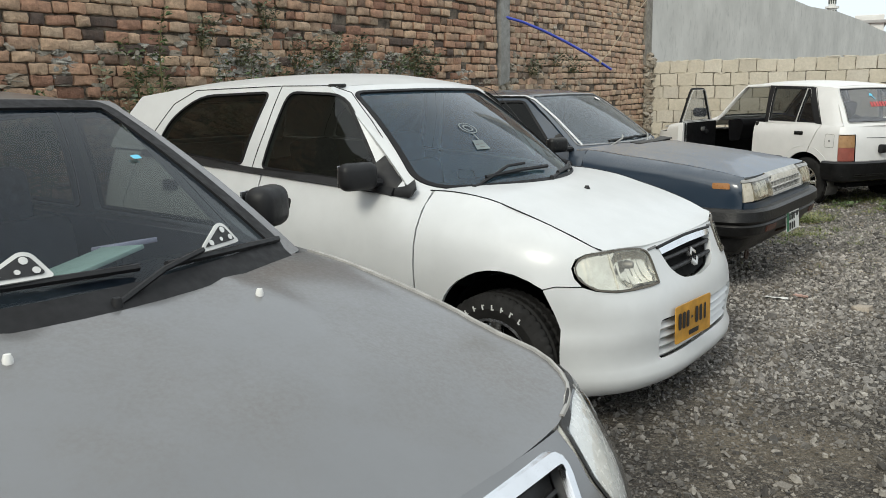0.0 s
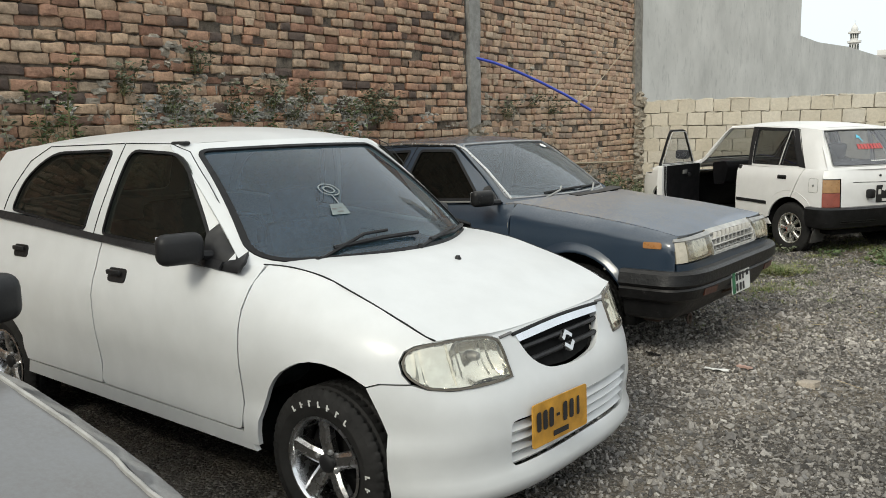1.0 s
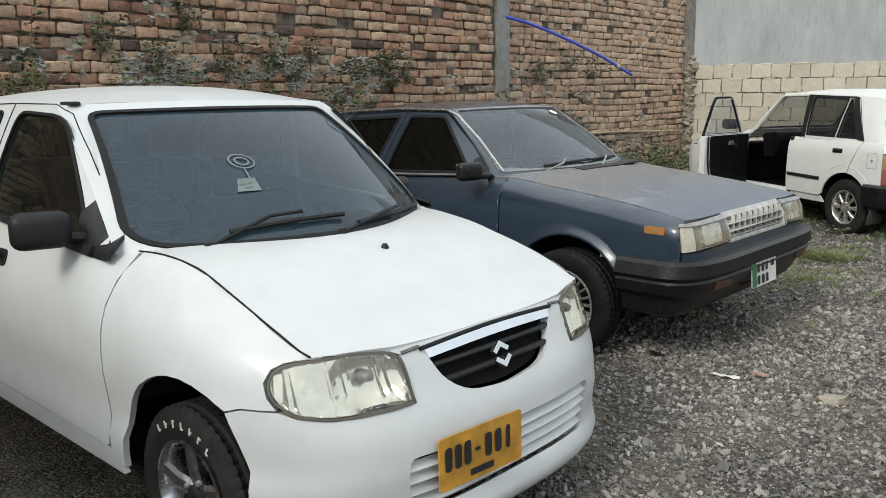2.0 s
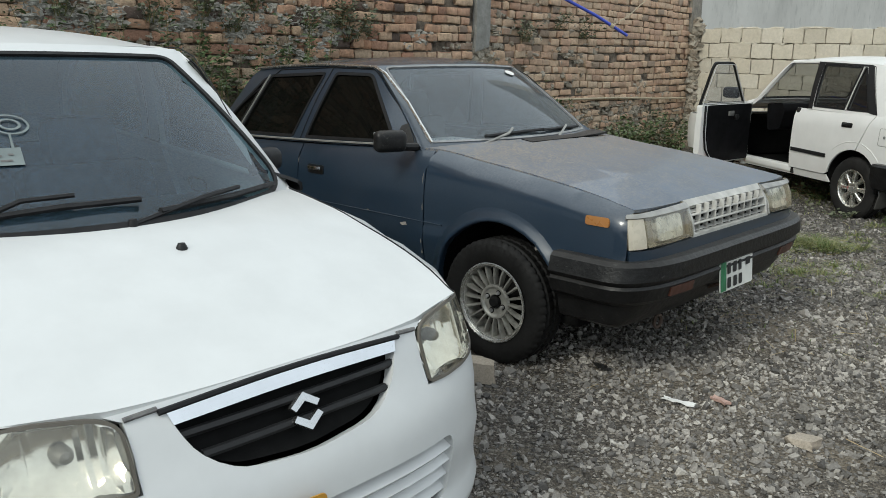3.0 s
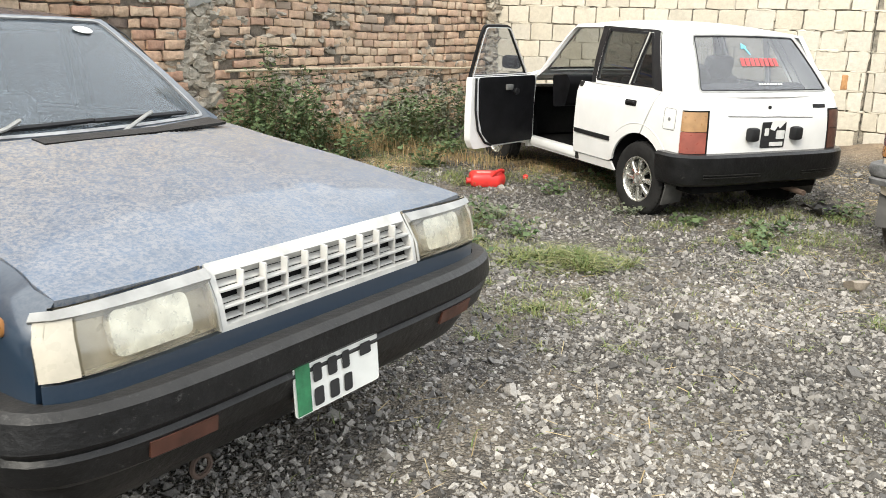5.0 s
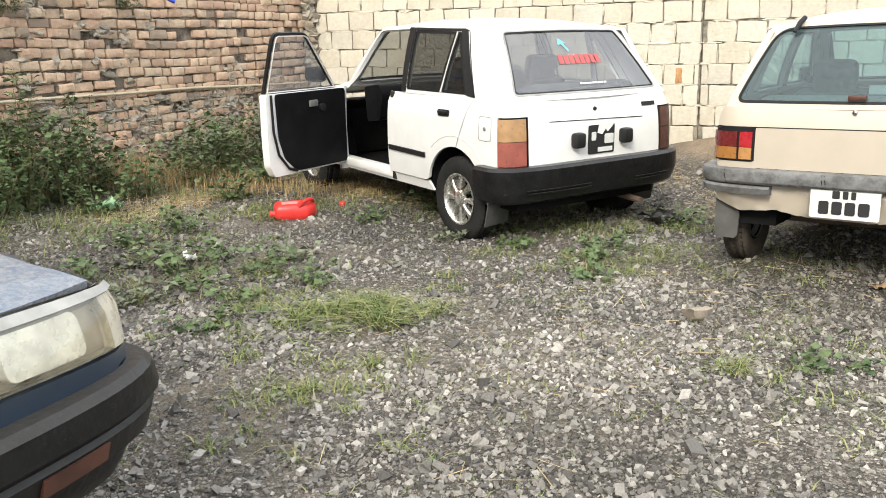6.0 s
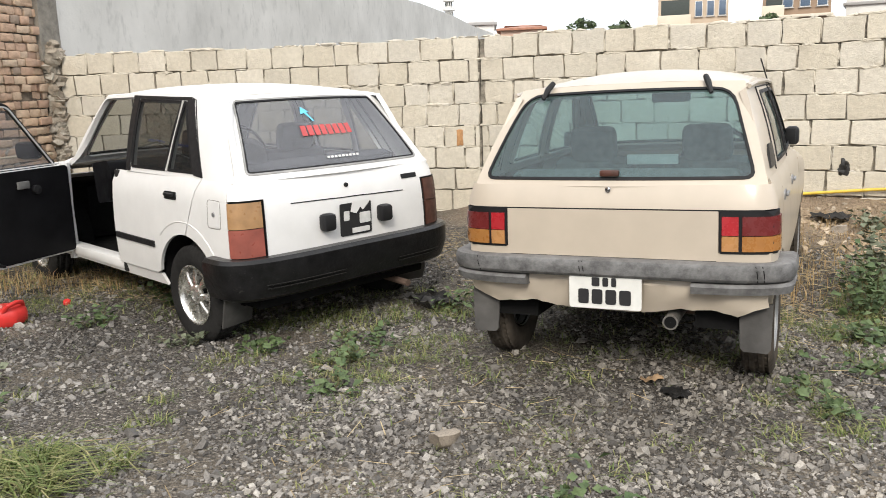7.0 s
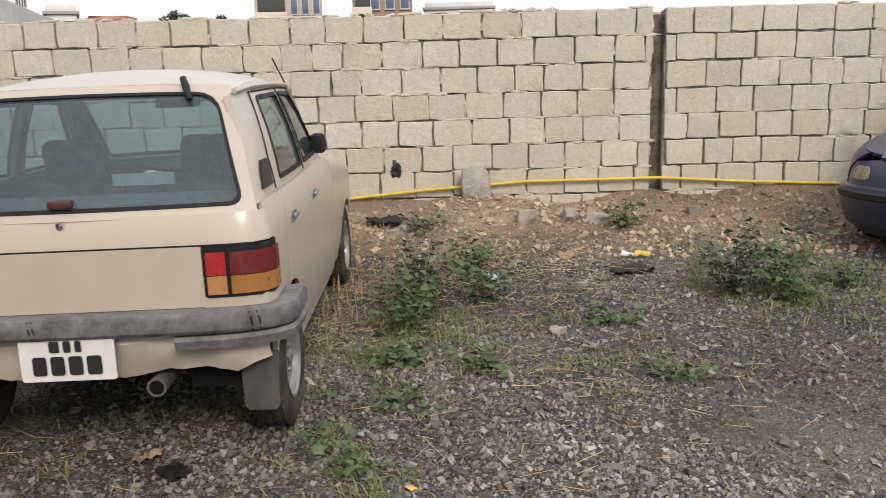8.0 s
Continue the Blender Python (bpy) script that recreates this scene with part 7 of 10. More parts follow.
    for s in (-1, 1):
        band("bumper_lower", b, s * t(0.37), s * ab, 20, [(0.0, 0.505), (0.066, 0.503), (0.079, 0.490), (0.074, 0.458), (0.0, 0.452)], M["grey_plastic"], bum, tail=True)
    for a in (-0.62, -0.60, 0.02, 0.035, 0.58):
        tube("scuff", [b.tail(0.070)(a + 0.004, 0.583), b.tail(0.0785)(a, 0.55), b.tail(0.073)(a - 0.004, 0.515)], 0.003, M["black_old"], bum, 5)
    plate(car, facing((-0.068, 0.0, 0.444), (-1, 0, 0.03)), (0.325, 0.150), M["plate_white"], [(-0.18, -0.07, 0.30, 0.26), (-0.03, 0.05, 0.30, 0.26), (0.09, 0.16, 0.30, 0.26), (-0.37, -0.22, -0.14, 0.44), (-0.18, -0.03, -0.14, 0.44), (0.01, 0.16, -0.14, 0.44), (0.20, 0.36, -0.14, 0.44)], "white number plate")
    tube("exhaust", [(0.45, -0.27, 0.30), (0.10, -0.275, 0.315), (-0.035, -0.28, 0.32)], 0.032, M["rust_grey"], car, 14)
    lathe("exhaust_mouth", [(0.033, 0.02), (0.034, -0.004), (0.027, -0.004), (0.026, -0.001), (0.001, -0.001)], M["rust_grey"], car, 16, axis="x", at=(-0.037, -0.28, 0.32))
    # dark disc over the capped pipe end stands for the shaded bore
    lathe("exhaust_bore", [(0.026, 0.0), (0.001, 0.0)], M["dark"], car, 16, axis="x", at=(-0.0395, -0.28, 0.32))
    tube("rear_axle", [(0.40, -0.55, 0.27), (0.40, 0.55, 0.27)], 0.03, M["rust"], car)
    for s in (-1, 1):
        tube("leaf_spring", [(0.15, s * 0.42, 0.30), (0.40, s * 0.42, 0.24), (0.8, s * 0.42, 0.30)], 0.018, M["rust"], car, 6)
    block("silencer", (0.55, -0.1, 0.30), (0.3, 0.5, 0.11), M["rust"], car, 0.05)
    _, hh = h.pane(h.tb, h.th)
    rq = rounded([(-0.612, 0.012), (0.612, 0.012), (0.588, hh - 0.045), (-0.588, hh - 0.045)], [0.05, 0.05, 0.10, 0.10])
    rw = screen(car, h, h.tb, h.th, rq, M["screen_green"], bm_, "rear_window", seal=0.014, bulge=0.022)
    fn, _ = h.pane(h.tb, h.th, 0.0, 0.022)
    for s in (-1, 1):
        tube("gate_hinge", [fn(s * 0.45, hh + 0.012, 0.022), fn(s * 0.462, hh - 0.03, 0.024), fn(s * 0.472, hh - 0.085, 0.012)], [0.013, 0.015, 0.010], M["black"], car, 8)
    block("gate_latch", fn(0.0, 0.035, 0.012), (0.03, 0.085, 0.028), M["amber_dark"], gate, 0.006)
    _, hh2 = h.pane(h.base, h.head)
    screen(car, h, h.base, h.head, rounded([(-0.54, 0.03), (0.54, 0.03), (0.56, hh2 - 0.03), (-0.56, hh2 - 0.03)], 0.05), M["screen_green"], bm_, "windscreen")
    block("rear_view_mirror", (1.40, -0.02, 1.245), (0.03, 0.22, 0.06), M["trim_dark"], car, 0.012)
    bonnet_of(car, b, h, bm_, 2.65, 0.015, 0.55, 0.72, 0.55)
    panel("nose_panel", [(-b.lf, 0.3), (b.lf, 0.3), (b.lf, 0.70), (-b.lf, 0.70)], b.nose(-0.01), bm_, car, step=0.12, out=lambda p: (1, 0, 0))
    cabin(car, 0.75, 2.4, 0.60, 0.29, 0.91, 1.52, [(1.05, -0.30, True, 0.46), (1.05, 0.30, True, 0.46), (0.42, 0, False, 1.1)], M["trim_grey"], M["cloth_grey"], wheel_y=-0.30)
    block("parcel_shelf", (0.20, 0, 0.885), (0.34, 1.14, 0.02), M["shelf"], car, 0.005)
    block("shelf_box", (0.72, -0.05, 0.95), (0.02, 0.26, 0.05), M["paper"], car, 0.004)
    tube("aerial", [(1.88, -0.60, 0.93), (1.66, -0.555, 1.21), (1.36, -0.51, 1.43)], 0.004, M["black"], car, 5)
    block("underside", (1.7, 0, 0.33), (1.9, 1.0, 0.05), M["dark"], car, 0.02)
    block("engine_bay", (2.5, 0, 0.5), (0.6, 0.8, 0.36), M["dark"], car, 0.05)
    return car


M["shelf"] = plain("pale_parcel_shelf", (0.32, 0.36, 0.33), 0.9, vary=0.15)
hatchback_beige()


def hatchback_silver():
    """Dusty silver hatchback with a wrap-round headlamp and a chrome-edged grille."""
    car = empty("hatchback", Matrix.Translation((-0.079, 1.855, 0.0)) @ pose(0, 0, 0, 0, 0, -32), "dusty silver hatchback with papers behind the windscreen", "car")
    b = Body(
        W=[(0.2, 0.75), (0.35, 0.80), (0.5, 0.82), (0.7, 0.815), (0.85, 0.785), (0.95, 0.75)],
        F=[(0.2, 0.66), (0.3, 0.73), (0.45, 0.765), (0.55, 0.735), (0.62, 0.69), (0.7, 0.635), (0.78, 0.56)],
        R=[(0.25, -2.95), (0.45, -3.02), (0.9, -3.0)],
        xc=0.02, xrc=-2.6, nf=4.2, nr=3.5,
        top=[(-3.0, 0.97), (-1.4, 0.955), (-0.45, 0.94), (-0.2, 0.918), (0.0, 0.873), (0.2, 0.815), (0.4, 0.757), (0.52, 0.724), (0.62, 0.70), (0.74, 0.66)],
        ry=[(-3.0, 0.03), (-0.55, 0.03), (-0.3, 0.06), (-0.1, 0.075), (0.30, 0.07), (0.45, 0.03), (0.74, 0.015)], rz=0.10)
    h = House(b, base=(-0.13, 0.22, 0.68, 0.945), head=(-0.92, 0.08, 0.56, 1.365), tail_head=(-2.35, -0.08, 0.54, 1.33), tail_base=(-2.85, -0.10, 0.64, 0.97),
              yb=[(-2.8, 0.66), (-1.4, 0.725), (-0.4, 0.70)], yr=[(-2.4, 0.54), (-1.5, 0.58), (-0.9, 0.57)],
              rail=[(-2.8, 0.98), (-2.35, 1.30), (-1.6, 1.36), (-1.0, 1.345), (-0.36, 0.955)], crown=0.05)
    sm = M["silver"]
    ux = lambda a: b.xc + b.lf - a
    P = dict(d0=-0.42, d1=-1.40, d2=-2.25, sill=0.27, hz=0.28, ax=0.0, rx=-2.36, ra=0.35, tint=M["tint"],
             wing_low=(0.28, 0.53), wing_end=[(ux(b.cy(0.787)), 0.585), (ux(b.cy(0.802)), 0.66), (ux(b.cy(0.778)), 0.735)], quarter_end=(-3.2, 0.3), q0=14, q1=75,
             windows=[rounded([(-0.62, 0.965), (-1.36, 0.975), (-1.27, 1.32), (-0.96, 1.315)], 0.03), rounded([(-1.48, 0.975), (-2.25, 0.985), (-2.0, 1.29), (-1.36, 1.325)], 0.03)],
             frame=[(-0.42, 0.955)] + [(x, b.top(x) + 0.004) for x in (-1.0, -1.6, -2.2)] + [(-2.75, 0.975), (-2.33, 1.29)] + [(x, h.rail(x)) for x in (-2.0, -1.5, -1.1)] + [(-0.99, 1.345), (-0.92, 1.30)], joints=[])
    shell(car, b, h, sm, P)
    for s in (-1, 1):
        mirror(car, (-0.66, s * 0.70, 1.0), s, (0.165, 0.135, 0.10), M["black"], arm=0.10)
        mats = {"tyre": M["rubber"], "rim": M["alloy"]}
        wheel(car, (0.0, s * 0.68, 0.28), s, "five", 0.28, 0.17, 0.165, mats)
        wheel(car, (-2.36, s * 0.68, 0.28), s, "five", 0.28, 0.17, 0.165, mats)
        hl = [(0.475, 0.70), (0.60, 0.722), (0.765, 0.722), (0.792, 0.66), (0.775, 0.60), (0.62, 0.505), (0.50, 0.515), (0.46, 0.615)]
        hl = rounded([(b.cy(y), z) for y, z in hl], 0.018, 3)
        lamp = panel("headlamp", hl, lambda a, z: b.at(s * a, z, -0.006), M["reflector"], car, step=0.04, thick=0.012, out=lambda p: (1, s * 0.6, 0.2), label="large clear headlamp")
        panel("lens", offset_poly(hl, 0.003), lambda a, z: b.at(s * a, z, 0.006), M["lamp_glass_clear"], lamp, step=0.03, thick=0.006, out=lambda p: (1, s * 0.6, 0.3))
        seal_ring("gasket", offset_poly(hl, -0.004), 0.012, lambda a, z, o: b.at(s * a, z, o), M["black_old"], lamp, 0.005, out=lambda p: (1, s * 0.6, 0.3))
    up = lambda p: (1, 0, 0.3)
    aj = b.lf + b.xc - 0.28
    half = [(b.lf + b.xc - 0.36, 0.19), (aj, 0.53), (b.cy(0.785), 0.58), (b.cy(0.77), 0.588), (b.cy(0.62), 0.495), (b.cy(0.495), 0.505), (b.cy(0.45), 0.615), (b.cy(0.462), 0.70)]
    grille = rounded([(-0.40, 0.682), (-0.34, 0.575), (0.34, 0.575), (0.40, 0.682)], 0.03)
    rim = half + [(0.2, 0.706), (0, 0.708)]
    panel("front_bumper", rim + [(-a, z) for a, z in rim[:-1]][::-1], b.nose(), sm, car, holes=[grille], step=0.05, thick=0.03, out=lambda p: (1, p[1], 0.3))
    gr = panel("grille", offset_poly(grille, -0.004), b.nose(-0.04), M["black"], car, step=0.08, thick=0, out=up, label="black mesh grille with a thick chrome surround")
    ring("chrome_surround", offset_poly(grille, -0.010), offset_poly(grille, 0.008), lambda a, z, o: b.at(a, z, o), M["chrome"], gr, 0.014, out=up)
    for z in (0.60, 0.63, 0.66):
        tube("grille_bar", [b.at(c, z, -0.02) for c in np.linspace(-0.35, 0.35, 9)], 0.006, M["black"], gr, 5)
    plate(car, facing((0.80, 0.0, 0.42), (1, 0, 0.02)), (0.33, 0.15), M["plate_white"], [(-0.4, 0.4, 0.0, 0.5)], "white number plate")
    bon, skin = bonnet_of(car, b, h, sm, ux(b.cy(0.52)), 0.045, 0.47, 0.70, 0.62, 0.004, crease=0.011)
    for s in (-1, 1):
        tube("bonnet_seam", [Vector(b.side(s)(*b.rim(x))) + Vector((0, -s * 0.010, 0.003)) for x in np.linspace(ux(b.cy(0.52)), P_back(h, 0.62), 22)], 0.006, M["silver_edge"], bon, 6)
    for y in (-0.278, 0.278):
        lathe("washer_jet", [(0.001, 0.010), (0.006, 0.009), (0.009, 0.0), (0.009, -0.01)], M["paper"], bon, 12, axis="z", at=(-0.045, y, skin(-0.045, y)[2]))
    _, hh = h.pane(h.base, h.head)
    ws = screen(car, h, h.base, h.head, rounded([(-0.62, -0.008), (0.62, -0.008), (0.63, hh - 0.015), (-0.63, hh - 0.015)], [0.08, 0.08, 0.07, 0.07]), M["screen_blue"], sm, "windscreen", seal=0.055)
    fn, _ = h.pane(h.base, h.head)
    panel("scuttle", [(-0.60, -0.045), (0.60, -0.045), (0.60, 0.06), (-0.60, 0.06)], lambda s_, t_: fn(s_, t_, 0.006), M["seal"], car, step=0.1, thick=0.012, out=lambda p: (1, 0, 1))
    panel("glass_sticker", rounded(box_poly(0.42, 0.51, 0.455, 0.53), 0.006), lambda a, c: fn(a, c, 0.003), M["sticker_blue"], ws, step=0.05, thick=0, out=lambda p: (1, 0, 1))
    # wipers, each carrying a white three-cornered wind fin with dark fields
    for y0, lift in ((0.0, 0.0), (-0.51, 0.025)):
        wiper(car, [fn(y0 - 0.01, 0.012, 0.004), fn(y0 + 0.13, 0.055 + lift, 0.028), fn(y0 + 0.27, 0.08 + lift, 0.03)], [fn(y0 + 0.16, 0.08 + lift, 0.014), fn(y0 + 0.40, 0.066 + lift * 1.5, 0.014), fn(y0 + 0.60, 0.042 + lift * 2, 0.014)], M["black"])
        put = lambda a, c: fn(y0 + 0.337 + a, 0.084 + lift + c * 0.8, 0.030 + c * 0.4)
        fin = panel("wiper_fin", rounded([(-0.085, -0.010), (0.080, -0.010), (0.050, 0.052), (0.026, 0.058)], 0.012), put, M["letter_white"], car, step=0.06, thick=0.006, out=lambda p: (1, 0, 0.2), label="white triangular wiper wind fin")
        panel("fin_field", rounded([(-0.058, -0.002), (0.064, -0.002), (0.043, 0.041), (0.026, 0.046)], 0.010), lambda a, c: tuple(Vector(put(a, c)) + Vector((0.0015, 0, 0.002))), M["ink"], fin, step=0.05, thick=0, out=lambda p: (1, 0, 0.2))
        for ca, cc, rr in ((-0.030, 0.005, 0.008), (0.046, 0.007, 0.008), (0.028, 0.032, 0.009), (0.010, 0.008, 0.006)):
            panel("fin_spot", arc_pts(ca, cc, rr, 0, 360, 14)[:-1], lambda a, c: tuple(Vector(put(a, c)) + Vector((0.003, 0, 0.004))), M["letter_white"], fin, step=0.05, thick=0, out=lambda p: (1, 0, 0.2))
    screen(car, h, h.tb, h.th, rounded([(-0.55, 0.04), (0.55, 0.04), (0.55, 0.52), (-0.55, 0.52)], 0.06), M["tint"], sm, "rear_window")
    panel("tailgate", [(-b.ty(0.7), 0.3), (b.ty(0.7), 0.3), (b.ty(0.66), 0.96), (-b.ty(0.66), 0.96)], b.tail(), sm, car, step=0.12, out=lambda p: (-1, 0, 0.1))
    cabin(car, -2.6, 0.0, 0.68, 0.25, 0.94, -0.58, [(-1.25, -0.36, True, 0.5), (-1.25, 0.36, True, 0.5), (-2.15, 0, False, 1.2)], M["trim_dark"], M["cloth"])
    m = Matrix.Rotation(radians(12), 4, "X") @ Matrix.Rotation(radians(-8), 4, "Y")
    block("dash_papers", (-0.60, 0.21, 0.955), (0.20, 0.20, 0.012), M["paper_green"], car, 0.003, m=m)
    block("dash_papers", (-0.69, 0.37, 0.965), (0.12, 0.13, 0.014), M["paper_violet"], car, 0.003, m=Matrix.Rotation(radians(-10), 4, "Y"))
    block("underside", (-1.2, 0, 0.22), (3.2, 1.25, 0.06), M["dark"], car, 0.02)
    block("engine_bay", (0.1, 0, 0.42), (0.7, 0.85, 0.4), M["dark"], car, 0.05)
    return car


M["silver_edge"] = plain("pale_panel_edge", (0.34, 0.33, 0.31), 0.4, metal=0.3, vary=0.3, scale=20)
M["paper_green"] = plain("pale_green_paper", (0.42, 0.52, 0.42), 0.8, vary=0.1)
M["paper_violet"] = plain("pale_violet_paper", (0.52, 0.46, 0.54), 0.8, vary=0.1)
hatchback_silver()


def saloon_navy():
    """Navy car at the far end of the block wall, of which little more than the nose is seen."""
    car = empty("hatchback", Matrix.Translation((11.28, 7.48, -0.02)) @ pose(0, 0, 0, 0, 0, 172), "navy blue car parked beside the block wall", "car")
    b = Body(
        W=[(0.2, 0.68), (0.4, 0.73), (0.6, 0.74), (0.85, 0.72), (0.95, 0.70)],
        F=[(0.2, 0.58), (0.35, 0.66), (0.5, 0.68), (0.6, 0.65), (0.75, 0.60)],
        R=[(0.25, -2.7), (0.5, -2.8), (0.9, -2.75)],
        xc=0.15, xrc=-2.5, nf=3.2, nr=3.5,
        top=[(-2.8, 0.92), (-0.4, 0.92), (0.0, 0.88), (0.4, 0.79), (0.6, 0.74), (0.68, 0.70)],
        ry=[(-2.8, 0.03), (-0.5, 0.03), (-0.2, 0.09), (0.4, 0.08), (0.68, 0.02)], rz=0.1)
    h = House(b, base=(-0.2, 0.25, 0.64, 0.92), head=(-0.9, 0.08, 0.54, 1.38), tail_head=(-2.2, -0.08, 0.52, 1.35), tail_base=(-2.65, -0.10, 0.6, 0.95),
              yb=[(-2.6, 0.63), (-1.3, 0.68), (-0.4, 0.66)], yr=[(-2.2, 0.52), (-1.4, 0.555), (-0.9, 0.55)], rail=[(-2.6, 0.96), (-2.2, 1.32), (-1.5, 1.37), (-1.0, 1.36), (-0.45, 0.935)], crown=0.05)
    nm = M["navy_far"]
    ux = lambda a: b.xc + b.lf - a
    P = dict(d0=-0.4, d1=-1.3, d2=-2.1, sill=0.26, hz=0.27, ax=0.0, rx=-2.2, ra=0.33, tint=M["tint"], wing_low=(0.27, 0.48),
             wing_end=[(ux(b.cy(0.69)), 0.52), (ux(b.cy(0.69)), 0.62), (ux(b.cy(0.62)), 0.72), (ux(b.cy(0.58)), 0.75)], quarter_end=(-2.95, 0.3), q0=14, q1=75,
             windows=[rounded([(-0.62, 0.945), (-1.25, 0.945), (-1.18, 1.33), (-0.94, 1.32)], 0.03), rounded([(-1.36, 0.945), (-2.05, 0.945), (-1.85, 1.31), (-1.27, 1.33)], 0.03)],
             frame=[(-0.45, 0.93), (-1.3, 0.924), (-2.5, 0.924), (-2.2, 1.31), (-1.5, 1.365), (-0.98, 1.355), (-0.9, 1.31)], joints=[])
    shell(car, b, h, nm, P)
    for s in (-1, 1):
        hl = rounded([(b.cy(y), z) for y, z in ((0.47, 0.60), (0.60, 0.595), (0.625, 0.63), (0.59, 0.685), (0.49, 0.685))], 0.03)
        lamp = panel("headlamp", hl, lambda a, z: b.at(s * a, z, 0.0), M["lamp_house"], car, step=0.05, thick=0.02, out=lambda p: (1, 0, 0.2))
        panel("lens", hl, lambda a, z: b.at(s * a, z, 0.010), M["lamp_glass"], lamp, step=0.05, thick=0.01, out=lambda p: (1, 0, 0.2))
        mats = {"tyre": M["rubber"], "rim": M["steel"]}
        wheel(car, (0.0, s * 0.63, 0.27), s, "steel", 0.27, 0.16, 0.155, mats)
        wheel(car, (-2.2, s * 0.63, 0.27), s, "steel", 0.27, 0.16, 0.155, mats)
        mirror(car, (-0.5, s * 0.65, 1.0), s, (0.18, 0.12, 0.08), M["black"])
    ab = b.lf + b.xc - 0.30
    band("front_bumper", b, -ab, ab, 40, [(0.0, 0.56), (0.04, 0.55), (0.05, 0.50), (0.05, 0.40), (0.03, 0.30), (-0.05, 0.22)], nm, car)
    band("bumper_strip", b, -ab, ab, 40, [(0.045, 0.53), (0.062, 0.52), (0.062, 0.485), (0.05, 0.475)], M["black"], car)
    panel("grille", rounded(box_poly(-0.34, 0.57, 0.34, 0.70), 0.02), b.nose(-0.005), M["black"], car, step=0.08, thick=0.02, out=lambda p: (1, 0, 0))
    plate(car, facing((0.745, 0.0, 0.42), (1, 0, 0)), (0.33, 0.14), M["black_old"], [(-0.35, 0.35, 0.0, 0.4)], "dark number plate", ink=M["grey_plastic"])
    bonnet_of(car, b, h, nm, ux(b.cy(0.45)), 0.02, 0.42, 0.715, 0.55, 0.004)
    panel("nose_panel", [(-b.cy(0.68), 0.50), (b.cy(0.68), 0.50), (b.cy(0.66), 0.70), (b.cy(0.45), 0.728), (-b.cy(0.45), 0.728), (-b.cy(0.66), 0.70)], b.nose(-0.008), nm, car, step=0.06, out=lambda p: (1, 0, 0.2))
    _, hh = h.pane(h.base, h.head)
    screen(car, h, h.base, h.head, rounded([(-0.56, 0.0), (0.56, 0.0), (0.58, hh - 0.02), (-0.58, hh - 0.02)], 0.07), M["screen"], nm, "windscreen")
    screen(car, h, h.tb, h.th, rounded([(-0.5, 0.04), (0.5, 0.04), (0.5, 0.5), (-0.5, 0.5)], 0.06), M["tint"], nm, "rear_window")
    panel("tailgate", [(-b.ty(0.65), 0.3), (b.ty(0.65), 0.3), (b.ty(0.62), 0.93), (-b.ty(0.62), 0.93)], b.tail(), nm, car, step=0.15, out=lambda p: (-1, 0, 0.1))
    cabin(car, -2.4, 0.0, 0.62, 0.24, 0.91, -0.62, [(-1.2, -0.33, True, 0.48), (-1.2, 0.33, True, 0.48)], M["trim_dark"], M["cloth"])
    block("underside", (-1.1, 0, 0.21), (3.0, 1.15, 0.06), M["dark"], car, 0.02)
    return car


saloon_navy()

# ---- houses, minaret and trees beyond the walls ----
M["house_white"] = plain("white_render", (0.66, 0.65, 0.62), 0.85, vary=0.08, scale=0.6)
M["house_tan"] = plain("tan_render", (0.46, 0.37, 0.28), 0.85, vary=0.1, scale=0.6)
M["house_brown"] = plain("brown_render", (0.27, 0.19, 0.13), 0.85, vary=0.12, scale=0.6)
M["house_pink"] = plain("pale_pink_render", (0.50, 0.35, 0.27), 0.85, vary=0.1, scale=0.6)
M["house_cream"] = plain("cream_render", (0.60, 0.53, 0.43), 0.85, vary=0.08, scale=0.6)
M["roof_orange"] = plain("red_brown_roof_tiles", (0.36, 0.17, 0.11), 0.8, vary=0.25, scale=3)
M["roof_grey"] = plain("grey_roof_slab", (0.36, 0.35, 0.34), 0.85, vary=0.1, scale=1)
M["far_glass"] = plain("blue_window_glass", (0.10, 0.14, 0.20), 0.15, vary=0.2, bump=0.0)
M["far_leaf"] = plain("far_tree_leaves", (0.065, 0.095, 0.04), 0.8, vary=0.45, scale=1.2)
M["opening"] = plain("dark_opening", (0.05, 0.06, 0.055), 0.8)
M["bark"] = plain("tree_bark", (0.11, 0.085, 0.06), 0.95, vary=0.3, scale=12, bump=0.4)
VIEW = Vector((4.1, 5.8, 1.36))


def at_bearing(bearing, dist):
    """Pose on the ground, dist metres off, y pointing away from the yard."""
    a = radians(bearing)
    return Matrix.Translation((VIEW.x + math.cos(a) * dist, VIEW.y + math.sin(a) * dist, 0)) @ Matrix.Rotation(a - math.pi / 2, 4, "Z")


